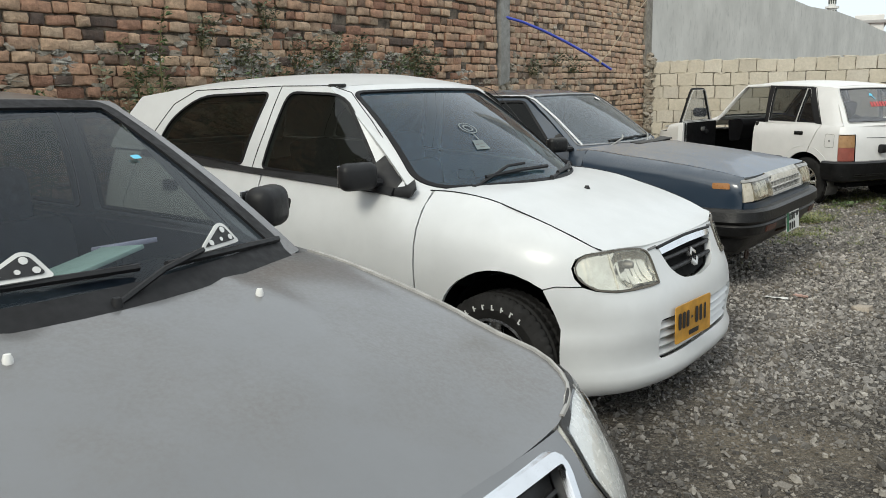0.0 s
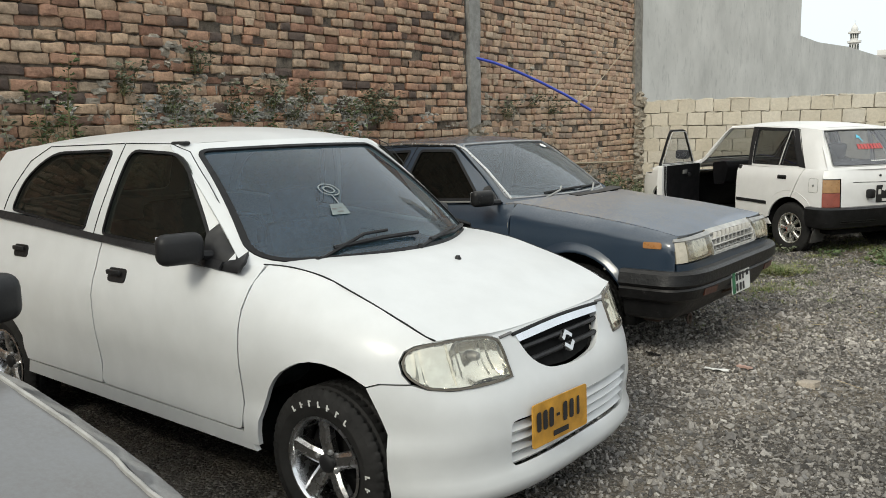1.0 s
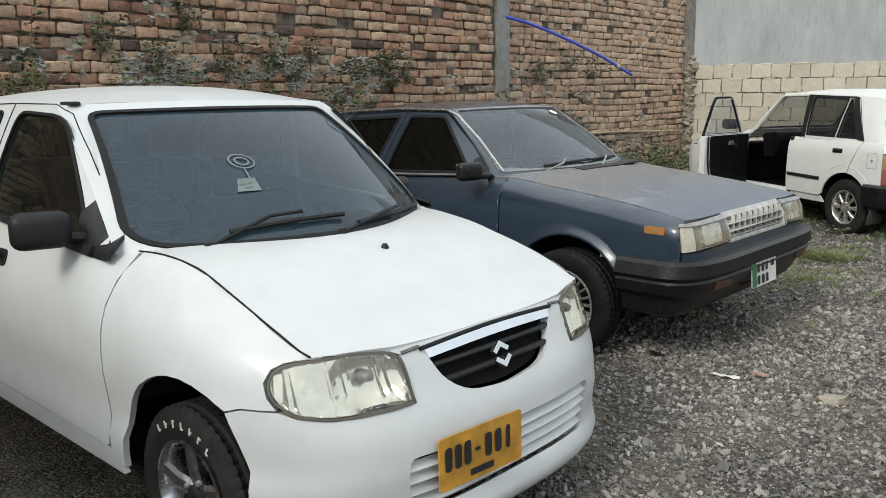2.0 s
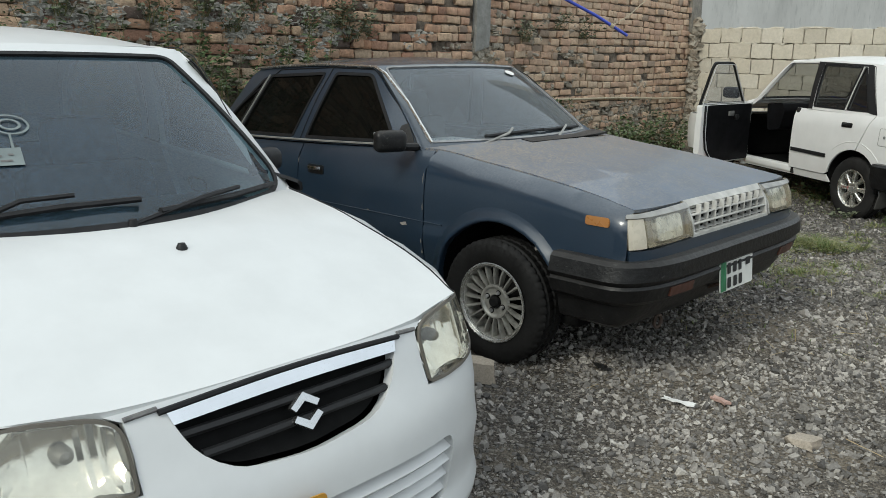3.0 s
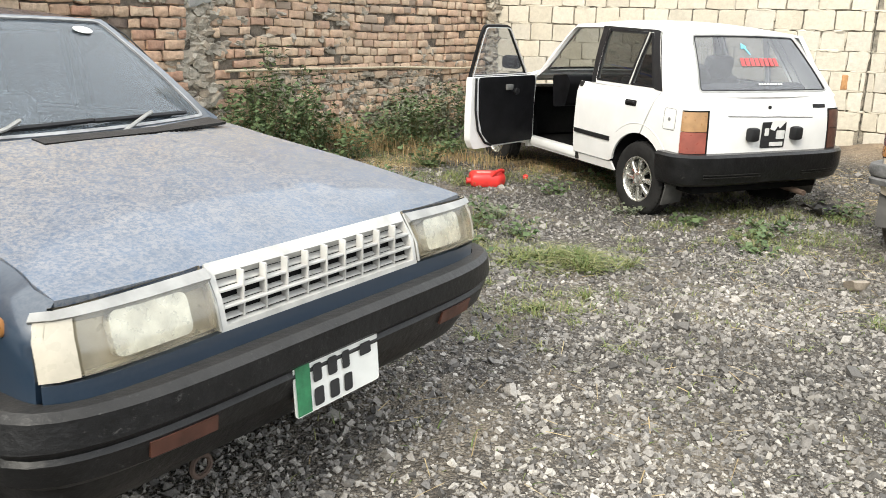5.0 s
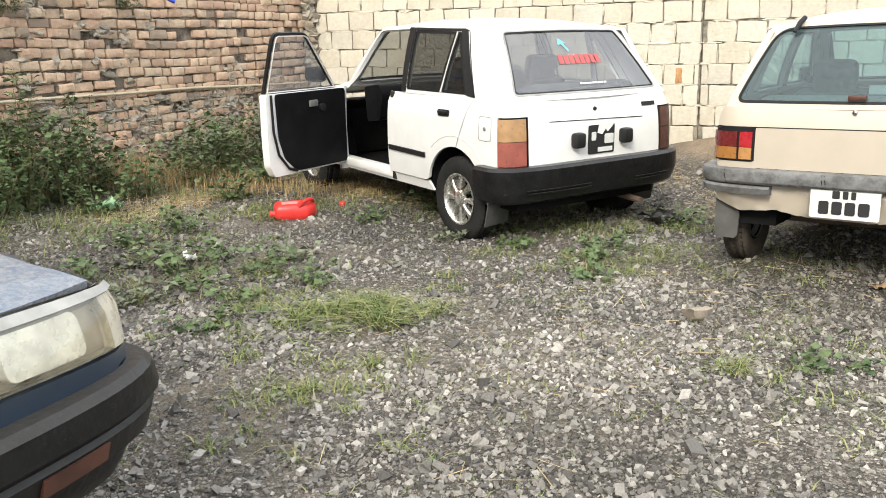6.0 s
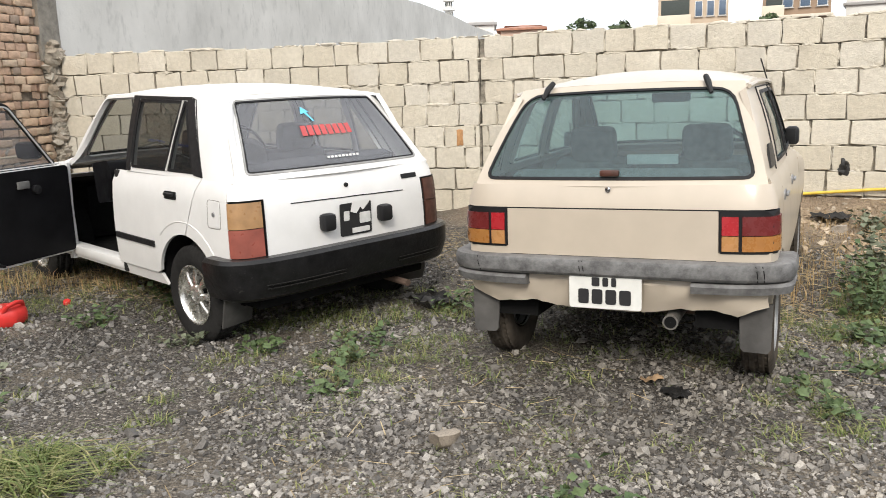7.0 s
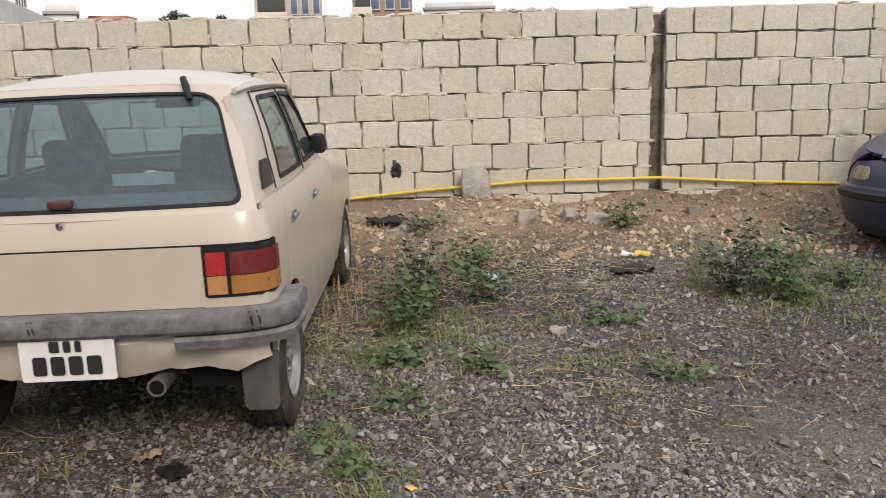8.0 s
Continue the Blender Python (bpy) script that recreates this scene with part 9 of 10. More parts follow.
def weed(x, y, h, r, seed, stems=9, leaf=0.045, mat="leaf", z=None, lean=(0, 0), label="", narrow=0.42, wall=False):
    """A leafy weed: thin branching stems with many small bent leaves."""
    rng = random.Random(seed)
    base = Vector((x, y, (ground_z(x, y) if z is None else z) - 0.01))
    t = empty("weed", Matrix.Translation(base), label or "bushy green weed with small leaves", "weed", "weeds in the yard")
    sv, sf, lv, lf = [], [], [], []

    def stalk(pts, r0):
        for i, (p, q) in enumerate(zip(pts, pts[1:])):
            a0, a1 = r0 * (1 - i / len(pts)), r0 * (1 - (i + 1) / len(pts))
            k = len(sv)
            for c, rr in ((p, a0), (q, a1)):
                sv.extend([c + Vector((rr, 0, 0)), c + Vector((-rr * 0.5, rr * 0.87, 0)), c + Vector((-rr * 0.5, -rr * 0.87, 0))])
            sf.extend([(k, k + 1, k + 4, k + 3), (k + 1, k + 2, k + 5, k + 4), (k + 2, k, k + 3, k + 5)])

    def leaf_at(p, d, s):
        d = d.normalized()
        u = d.cross(Vector((0, 0, 1)))
        u = (u.normalized() if u.length > 0.01 else Vector((1, 0, 0)))
        u = (u + Vector((rng.gauss(0, 0.4), rng.gauss(0, 0.4), rng.gauss(0, 0.5)))).normalized()
        n = u.cross(d)
        k = len(lv)
        m = p + d * s * 0.5
        lv.extend([p, m + u * s * narrow + n * s * 0.10, p + d * s - n * s * 0.14, m - u * s * narrow + n * s * 0.10, m])
        lf.extend([(k, k + 4, k + 1), (k + 4, k + 2, k + 1), (k, k + 3, k + 4), (k + 4, k + 3, k + 2)])

    for _ in range(stems):
        a, reach, hh = rng.uniform(0, math.tau), rng.uniform(0.2, 1.0) * r, h * rng.uniform(0.5, 1.05)
        o = Vector((math.cos(a), math.sin(a), 0)) * reach
        p0 = Vector((o.x * 0.35, o.y * 0.35, 0))
        pts = [p0]
        for i in range(1, 6):
            k = i / 5
            pts.append(p0 + o * k**1.3 * 0.8 + Vector((lean[0] * k * hh, lean[1] * k * hh, hh * k * (1 - 0.12 * k))) + Vector((rng.gauss(0, 0.012), rng.gauss(0, 0.012), 0)))
        stalk(pts, 0.0035 + 0.003 * h)
        for i in range(1, 6):
            for _ in range(max(2, int(hh / leaf * 0.75))):
                k = rng.random()
                p = pts[i - 1].lerp(pts[i], k)
                b = rng.uniform(0, math.tau)
                d = Vector((math.cos(b), math.sin(b), rng.uniform(-0.25, 0.7)))
                q = p + d * rng.uniform(0.0, 0.35) * leaf * 2.4
                leaf_at(q, d, leaf * rng.uniform(0.55, 1.3))
    tagged(part("stem", sv, sf, M["stem"], t, smooth=0), "thin green stems", kind="stuff")
    tagged(part("foliage", lv, lf, M[mat], t, smooth=0), "small green leaves", kind="stuff")
    return t


def on_wall(along, out=0.12):
    p = BRICK_FAR + BRICK_DIR * along
    return p.x + BRICK_DIR.y * out, p.y - BRICK_DIR.x * out


# weeds by stretch of the yard: x, y, height; paler kinds have a dusty leaf
WALL_WEEDS = [(1.22, 12.0, 0.85), (1.05, 11.65, 0.8), (1.4, 12.3, 0.6), (0.9, 11.25, 0.7), (2.0, 13.3, 0.55), (2.3, 13.75, 0.6), (1.75, 12.3, 0.55), (2.1, 12.9, 0.6), (2.35, 13.4, 0.65), (2.6, 14.0, 0.7), (2.85, 14.6, 0.6), (2.75, 13.0, 0.4), (2.5, 12.2, 0.3), (1.55, 11.75, 0.45), (3.2, 14.3, 0.45), (4.1, 11.5, 0.2)]
YARD_WEEDS = [(2.95, 9.9, 0.22), (2.65, 10.25, 0.2), (2.6, 9.6, 0.16), (3.3, 9.55, 0.14), (2.35, 9.35, 0.16), (4.93, 9.85, 0.16), (4.75, 9.45, 0.1), (5.75, 10.5, 0.16), (3.65, 11.2, 0.16), (2.2, 10.1, 0.2), (2.0, 10.7, 0.24), (2.85, 9.35, 0.14), (2.5, 9.95, 0.22), (2.3, 11.1, 0.22), (3.15, 10.15, 0.12), (1.9, 9.9, 0.2), (2.75, 8.9, 0.1), (4.5, 10.3, 0.09), (5.1, 10.1, 0.1), (4.15, 10.6, 0.1), (7.0, 8.6, 0.1), (6.6, 8.35, 0.13), (5.3, 8.0, 0.08)]
GAP_WEEDS = [(-0.12, 6.95, 0.30), (0.12, 6.72, 0.22), (-0.45, 7.25, 0.45), (0.4, 6.62, 0.13), (-0.3, 6.5, 0.32), (0.05, 6.3, 0.2)]
BANK_WEEDS = [(7.6, 8.6, 0.11), (8.6, 8.6, 0.1), (8.1, 7.9, 0.09), (8.0, 9.45, 0.42), (8.3, 9.7, 0.5), (7.75, 9.3, 0.28), (8.5, 9.35, 0.3), (7.4, 8.95, 0.12), (8.75, 9.75, 0.3), (9.5, 8.35, 0.55), (9.75, 8.2, 0.45), (9.55, 8.0, 0.26), (10.1, 7.9, 0.22), (10.25, 9.55, 0.22), (9.1, 10.6, 0.2), (7.95, 10.8, 0.22)]


def spread(spots, leaf, seed, width=0.22):
    for i, (x, y, h) in enumerate(spots):
        weed(x, y, h, width + 0.22 * h, seed + i, round(7 + 13 * h), leaf, "leaf_pale" if i % 5 == 4 else "leaf")


spread(WALL_WEEDS, 0.05, 100)
spread(YARD_WEEDS, 0.045, 130)
spread(GAP_WEEDS, 0.048, 170)
spread(BANK_WEEDS, 0.052, 190, 0.18)
# tall weeds against the brick wall, behind the parked cars
for i, (s, h, r, k) in enumerate([(7.6, 1.5, 0.3, 10), (8.4, 1.7, 0.35, 12), (9.0, 1.75, 0.3, 12), (9.6, 1.8, 0.35, 14), (10.1, 1.75, 0.35, 14), (10.6, 1.6, 0.3, 12), (11.2, 1.35, 0.3, 10), (12.2, 1.2, 0.3, 10), (13.0, 1.25, 0.3, 10), (8.7, 2.2, 0.22, 7), (10.5, 1.75, 0.28, 12), (10.95, 1.6, 0.3, 13), (11.3, 1.45, 0.3, 13), (11.65, 1.75, 0.28, 13), (14.6, 1.25, 0.3, 6), (15.0, 0.95, 0.3, 6), (16.65, 0.6, 0.3, 6)]):
    x, y = on_wall(s, 0.3 if i < 9 or i > 13 else 0.16)
    weed(x, y, h, r, 300 + i, k + 4, 0.05, "leaf_pale" if i % 3 == 1 and not 9 < i < 14 else "leaf", label="tall leggy weed growing up the brick wall", narrow=0.3)
for i, (s, z, h) in enumerate([(9.3, 1.75, 0.3), (9.7, 1.62, 0.3), (10.35, 1.6, 0.32), (10.8, 1.66, 0.34), (11.05, 1.55, 0.36), (12.1, 1.62, 0.34), (12.3, 1.5, 0.4), (10.0, 1.95, 0.3), (11.3, 1.72, 0.25), (11.8, 1.6, 0.22), (12.5, 1.55, 0.28), (14.9, 1.55, 0.3), (15.5, 1.7, 0.3), (16.1, 1.6, 0.25)]):
    x, y = on_wall(s, 0.03)
    weed(x, y, h, 0.2, 400 + i, 7, 0.04, "leaf_pale", z=z, lean=(0.25, -0.15), label="small weed rooted in the wall joints")

# ---- loose things on the ground and on the walls ----
def rough_lump(name, x, y, size, mat, label, category, seed, z=None, sink=0.25, turn=0.0, cut=0.36):
    """A broken stone or chunk with flat fracture faces."""
    rng = random.Random(seed)
    bm = bmesh.new()
    bmesh.ops.create_cube(bm, size=1.5)
    bmesh.ops.subdivide_edges(bm, edges=bm.edges, cuts=5, use_grid_fill=True)
    cuts = [Vector((rng.gauss(0, 1), rng.gauss(0, 1), rng.gauss(0, 0.7))).normalized() for _ in range(9)]
    o = Vector((seed * 3.1, seed * 1.7, 0))
    for v in bm.verts:
        p = v.co.copy()
        for c in cuts:
            k = p.dot(c) - (1 - cut)
            if k > 0:
                p -= c * k
        p *= 1 + 0.14 * noise.noise(p * 2 + o) + 0.06 * noise.noise(p * 8 + o)
        v.co = Vector((p.x * size[0] / 2, p.y * size[1] / 2, p.z * size[2] / 2))
    v, f = [tuple(q.co) for q in bm.verts], [tuple(q.index for q in t.verts) for t in bm.faces]
    bm.free()
    ob = part(name, v, f, mat, smooth=32)
    ob.matrix_world = Matrix.Translation((x, y, (ground_z(x, y) if z is None else z) + size[2] * (0.5 - sink))) @ Matrix.Rotation(radians(turn), 4, "Z")
    return tagged(ob, label, category)


def scrap(name, x, y, w, l, mat, label, category, seed, turn=0, lift=0.018, thick=0.003, curl=0.012):
    """A thin crumpled piece lying on the ground."""
    rng = random.Random(seed)
    nx, ny = 7, 9
    v, f = [], []
    edge = [rng.uniform(0.75, 1.0) for _ in range(ny + nx)]
    for top in (1, 0):
        for j in range(ny):
            for i in range(nx):
                a, b = (i / (nx - 1) - 0.5) * w * edge[j], (j / (ny - 1) - 0.5) * l * edge[ny + i]
                z = curl * (noise.noise(Vector((a * 22, b * 22, seed))) + 0.5 * noise.noise(Vector((a * 60, b * 60, seed)))) + (thick if top else 0)
                v.append((a, b, z))
    k = nx * ny
    for j in range(ny - 1):
        for i in range(nx - 1):
            q = j * nx + i
            f += [(q, q + 1, q + nx + 1, q + nx), (k + q + nx, k + q + nx + 1, k + q + 1, k + q)]
    rim = [i for i in range(nx)] + [j * nx + nx - 1 for j in range(1, ny)] + [(ny - 1) * nx + i for i in range(nx - 2, -1, -1)] + [j * nx for j in range(ny - 2, 0, -1)]
    f += [(b, a, a + k, b + k) for a, b in zip(rim, rim[1:] + rim[:1])]
    ob = part(name, v, f, mat, smooth=50)
    ob.matrix_world = Matrix.Translation((x, y, ground_z(x, y) + lift)) @ Matrix.Rotation(radians(turn), 4, "Z")
    return tagged(ob, label, category)


def jerrycan():
    """A small red canister lying on its side, its open spout towards the brick wall."""
    m = Matrix.Translation((3.06, 11.42, ground_z(3.06, 11.42) + 0.005)) @ Matrix.Rotation(radians(8), 4, "Z") @ Matrix.Rotation(radians(4), 4, "X")
    t = empty("jerrycan", m, "red plastic jerrycan lying on the gravel with its cap off", "jerrycan")
    outline = rounded([(-0.15, -0.08), (-0.05, -0.10), (0.10, -0.10), (0.17, -0.02), (0.16, 0.09), (0.02, 0.10), (-0.15, 0.10)], 0.03, 5)
    loops = [(0.0, 0.90), (0.012, 0.97), (0.03, 1.0), (0.06, 1.0), (0.085, 0.96), (0.105, 0.86), (0.11, 0.74)]
    v = [(x * k, y * k, z) for z, k in loops for x, y in outline]
    n = len(outline)
    f = [(a * n + i, a * n + (i + 1) % n, (a + 1) * n + (i + 1) % n, (a + 1) * n + i) for a in range(len(loops) - 1) for i in range(n)]
    f += [tuple(range(n))[::-1], tuple(range((len(loops) - 1) * n, len(loops) * n))]
    part("body", v, f, M["can_red"], t, smooth=50)
    tube("handle", [(0.03, -0.085, 0.10), (0.06, -0.10, 0.135), (0.11, -0.06, 0.145), (0.14, -0.01, 0.13), (0.145, 0.02, 0.10)], 0.014, M["can_red"], t)
    sp = lathe("spout", [(0.024, 0.0), (0.024, 0.035), (0.028, 0.036), (0.028, 0.046), (0.018, 0.046), (0.018, 0.005), (0.002, 0.004)], M["can_red"], t, 20, axis="x")
    sp.matrix_local = Matrix.Translation((-0.138, -0.045, 0.045)) @ Matrix.Rotation(math.pi, 4, "Z")
    inner = lathe("spout_opening", [(0.0175, 0.0), (0.0175, 0.004), (0.001, 0.004)], M["dark"], sp, 16, axis="x")
    inner.location = (0.036, 0, 0)
    block("label_patch", (-0.03, 0.0, 0.1115), (0.12, 0.07, 0.003), M["can_pale"], t, 0.001, "faded pale label on the side")


def chip_cap():
    t = lathe("can_cap", [(0.001, 0.024), (0.02, 0.024), (0.024, 0.02), (0.026, 0.0), (0.022, 0.0), (0.02, 0.018), (0.001, 0.018)], M["can_red"], None, 20, axis="z")
    t.matrix_world = Matrix.Translation((3.42, 11.76, ground_z(3.42, 11.76) + 0.012)) @ Matrix.Rotation(0.35, 4, "X")
    tagged(t, "small red plastic screw cap on gravel", "cap")


def hose_on_wall():
    pts = [(0.56, 11.44, 2.30), (0.82, 11.65, 2.24), (1.10, 11.87, 2.14), (1.40, 12.10, 2.01), (1.75, 12.37, 1.84), (2.11, 12.65, 1.63)]
    off = Vector((BRICK_DIR.y, -BRICK_DIR.x, 0)) * 0.03
    h = tube("hose", pts, 0.018, M["hose_blue"], None, 10)
    tagged(h, "blue plastic hose tied up out from the brick wall", "hose")
    r = [Vector(pts[4]).lerp(Vector(pts[5]), 0.5), Vector((2.10, 13.0, 1.85)), Vector((2.34, 13.75, 2.10)), Vector((2.64, 14.65, 2.42)), Vector((3.02, 15.45, 2.85)) + off]
    r = [tuple(p) for p in r]
    c = empty("rope", Matrix(), "thin pale rope tied to the hose and strung up the wall", "rope")
    tube("cord", r, 0.006, M["rope"], c, 6)
    q = Vector(r[0])
    d = (Vector(pts[5]) - Vector(pts[4])).normalized()
    for k in range(4):
        s = q + d * (k * 0.013 - 0.02)
        a = d.cross(Vector((0, 0, 1))).normalized()
        b = a.cross(d)
        tube("knot_turn", [s + (a * math.cos(u) + b * math.sin(u)) * 0.023 for u in (i * math.tau / 10 for i in range(10))], 0.006, M["rope"], c, 6, closed=True)


def conduit_on_wall():
    """A thin pale pipe fixed along the brick wall above the rubble footing."""
    row = [(14.4, 0.89), (15.1, 0.885), (15.9, 0.87), (16.9, 0.86), (18.0, 0.82), (18.85, 0.80)]
    pts = []
    for s, z in row:
        x, y = on_wall(s, 0.03)
        pts.append((x, y, z))
    tagged(tube("conduit", pts, 0.013, M["rope"], None, 8), "thin pale conduit running along the brick wall", "pipe")


def pipe_on_wall():
    off = Vector((WALL_DIR.y, -WALL_DIR.x, 0))
    row = [(8.35, 0.30), (9.09, 0.34), (9.6, 0.40), (10.2, 0.45), (10.99, 0.45), (11.5, 0.40), (11.97, 0.36), (12.5, 0.33)]
    pts = []
    for x, z in row:
        s = (x - BEND.x) / WALL_DIR.x
        p = BEND + WALL_DIR * s + off * 0.04
        pts.append((p.x, p.y, max(z, ground_z(p.x, p.y) + 0.018)))
    tagged(tube("pipe", pts, 0.013, M["hose_yellow"], None, 10), "yellow plastic pipe laid along the block wall's foot", "pipe")


M["can_pale"] = plain("faded_red_plastic_label", (0.62, 0.25, 0.22), 0.6, vary=0.3, scale=20)
M["litter_orange"] = plain("orange_wrapper", (0.75, 0.42, 0.08), 0.5, vary=0.25, scale=30)
M["litter_green"] = plain("pale_green_plastic", (0.25, 0.42, 0.24), 0.5, vary=0.2, scale=25)
M["litter_blue"] = plain("blue_white_wrapper", (0.35, 0.5, 0.72), 0.5, vary=0.5, scale=25)
M["leaf_brown"] = plain("dry_brown_leaf", (0.30, 0.20, 0.11), 0.85, vary=0.3, scale=40)
M["leaf_yellow"] = plain("yellow_leaf", (0.72, 0.42, 0.05), 0.7, vary=0.2, scale=40)
M["oil"] = plain("oily_black_dirt", (0.012, 0.011, 0.010), 0.55, vary=0.3, scale=30, bump=0.5)
M["chip_pink"] = plain("pinkish_brick_chip", (0.45, 0.30, 0.25), 0.9, vary=0.2, scale=30, bump=0.4)
M["plaster_chunk"] = mortar("cast_concrete_chunk", (0.52, 0.49, 0.42), (0.36, 0.335, 0.285))

jerrycan()
chip_cap()
hose_on_wall()
pipe_on_wall()
conduit_on_wall()
rough_lump("rock", 1.47, 5.78, (0.22, 0.17, 0.15), M["rock"], "broken pale brown rock wedged by the front tyre", "rock", 1, turn=20, sink=0.1, cut=0.3)
rough_lump("rock", 2.75, 5.45, (0.17, 0.10, 0.05), M["rock"], "flat pale stone lying in the gravel", "stone", 2, turn=-20)
rough_lump("rock", 5.04, 8.63, (0.14, 0.13, 0.10), M["rock"], "grey rock lying on the gravel", "rock", 3)
rough_lump("rock", 9.0, 9.06, (0.14, 0.10, 0.07), M["rock"], "pale stone among dry grass", "stone", 4)
rough_lump("rock", 8.25, 8.68, (0.12, 0.09, 0.06), M["rock"], "pale stone beside a green weed", "stone", 5)
rough_lump("concrete_chunk", 9.84, 10.72, (0.30, 0.24, 0.40), M["plaster_chunk"], "grey concrete chunk standing against the block wall", "concrete chunk", 6, sink=0.28, turn=-44, cut=0.2)
rough_lump("rubble", 9.75, 10.13, (0.22, 0.16, 0.16), M["rock"], "brown rubble stone on the earth bank", "rubble", 7)
rough_lump("rubble", 10.15, 9.75, (0.26, 0.16, 0.10), M["plaster_chunk"], "pale flat rubble stone on the earth bank", "rubble", 8, turn=-30)
rough_lump("rubble", 10.0, 9.9, (0.18, 0.14, 0.14), M["rock"], "brown rubble stone on the earth bank", "rubble", 9, turn=40)
rough_lump("rubble", 9.55, 10.3, (0.13, 0.10, 0.07), M["rock"], "small brown rubble stone on the bank", "rubble", 10)
rough_lump("rubble", 10.75, 9.3, (0.14, 0.10, 0.08), M["rock"], "small brown rubble stone on the bank", "rubble", 12)
rough_lump("rubble", 8.9, 10.7, (0.2, 0.12, 0.09), M["rock"], "dusty rubble stone at the wall's foot", "rubble", 13)
rough_lump("rubble", 3.35, 13.2, (0.24, 0.18, 0.16), M["plaster_chunk"], "pale concrete rubble under the open car door", "rubble", 14, turn=25)
scrap("paper_scrap", 2.33, 5.72, 0.045, 0.15, M["paper"], "torn white paper scrap on the gravel", "paper", 1, 65, 0.02)
scrap("paper_scrap", 2.50, 10.19, 0.08, 0.13, M["paper"], "crumpled white paper scrap among weeds", "paper", 21, 20, 0.03, 0.01, 0.04)
scrap("wrapper", 1.60, 11.8, 0.2, 0.25, M["litter_green"], "crumpled pale green plastic bag among weeds", "wrapper", 22, 0, 0.06, 0.01, 0.09)
scrap("brick_chip", 2.50, 5.78, 0.035, 0.09, M["chip_pink"], "flat pinkish brick chip on the gravel", "brick chip", 2, 40, 0.012, 0.012, 0.004)
scrap("wrapper", 9.71, 9.08, 0.05, 0.11, M["litter_orange"], "crumpled orange and white wrapper", "wrapper", 3, 35, 0.03, 0.012, 0.02)
scrap("wrapper", 9.63, 9.15, 0.07, 0.09, M["paper"], "crumpled white wrapper beside the orange one", "wrapper", 4, 20, 0.035, 0.012, 0.02)
scrap("wrapper", 8.7, 9.54, 0.08, 0.12, M["litter_blue"], "crumpled blue and white plastic wrapper", "wrapper", 5, 0, 0.04, 0.006, 0.03)
scrap("dry_leaf", 6.12, 8.90, 0.07, 0.11, M["leaf_brown"], "curled dry brown leaf on the gravel", "leaf", 6, 60, 0.025, 0.003, 0.03)
scrap("dry_leaf", 6.61, 8.02, 0.035, 0.04, M["leaf_yellow"], "small bright yellow leaf on the gravel", "leaf", 7, 10, 0.02, 0.002, 0.01)
scrap("oily_rag", 6.13, 8.72, 0.10, 0.13, M["oil"], "small black oily rag on the gravel", "rag", 8, 0, 0.016, 0.01, 0.02)
scrap("oily_rag", 2.02, 6.05, 0.06, 0.09, M["oil"], "small black oily scrap by the bumper", "rag", 9, 30, 0.016, 0.008, 0.015)
scrap("plastic_sheet", 9.05, 10.95, 0.2, 0.3, M["oil"], "torn dark plastic sheet by the wall's foot", "plastic sheet", 10, 30, 0.05, 0.004, 0.05)
scrap("plastic_sheet", 5.63, 10.62, 0.25, 0.35, M["oil"], "torn dark plastic sheet between the cars", "plastic sheet", 11, 10, 0.06, 0.004, 0.06)
scrap("soot_scrap", 9.45, 9.0, 0.2, 0.3, M["oil"], "burnt black scraps on the ground", "burnt scrap", 12, 60, 0.02, 0.006, 0.03)

# ---- the pieces of the walls ----
M["brick"] = brick_mat("weathered_brick", (0.31, 0.165, 0.11), (0.44, 0.25, 0.165), (0.55, 0.335, 0.215), (0.44, 0.31, 0.21), (0.62, 0.43, 0.285), (0.50, 0.385, 0.275), (0.49, 0.27, 0.165), dark=0.22, relief=0.9, soot=0.6, dusty=0.14, burnt=0.10, lime=((2.3, 14.0, 0.9), 4.2))
M["block"] = brick_mat("pale_concrete_block", (0.49, 0.45, 0.37), (0.565, 0.52, 0.43), (0.52, 0.47, 0.375), (0.605, 0.56, 0.47), (0.52, 0.483, 0.41), (0.57, 0.52, 0.42), dark=0.72, relief=0.5, soot=0.22, speckle=(0.84, 1.1), dusty=0.18)
M["lime_crust"] = brick_mat("pale_lime_crust", (0.34, 0.325, 0.285), (0.46, 0.445, 0.40), (0.40, 0.375, 0.32), (0.52, 0.50, 0.455), dark=0.35, relief=1.0, soot=0.5)
M["lump"] = brick_mat("crumbling_mortar", (0.27, 0.235, 0.185), (0.40, 0.365, 0.30), (0.31, 0.25, 0.185), (0.48, 0.44, 0.37), dark=0.3, relief=1.0, soot=0.6)


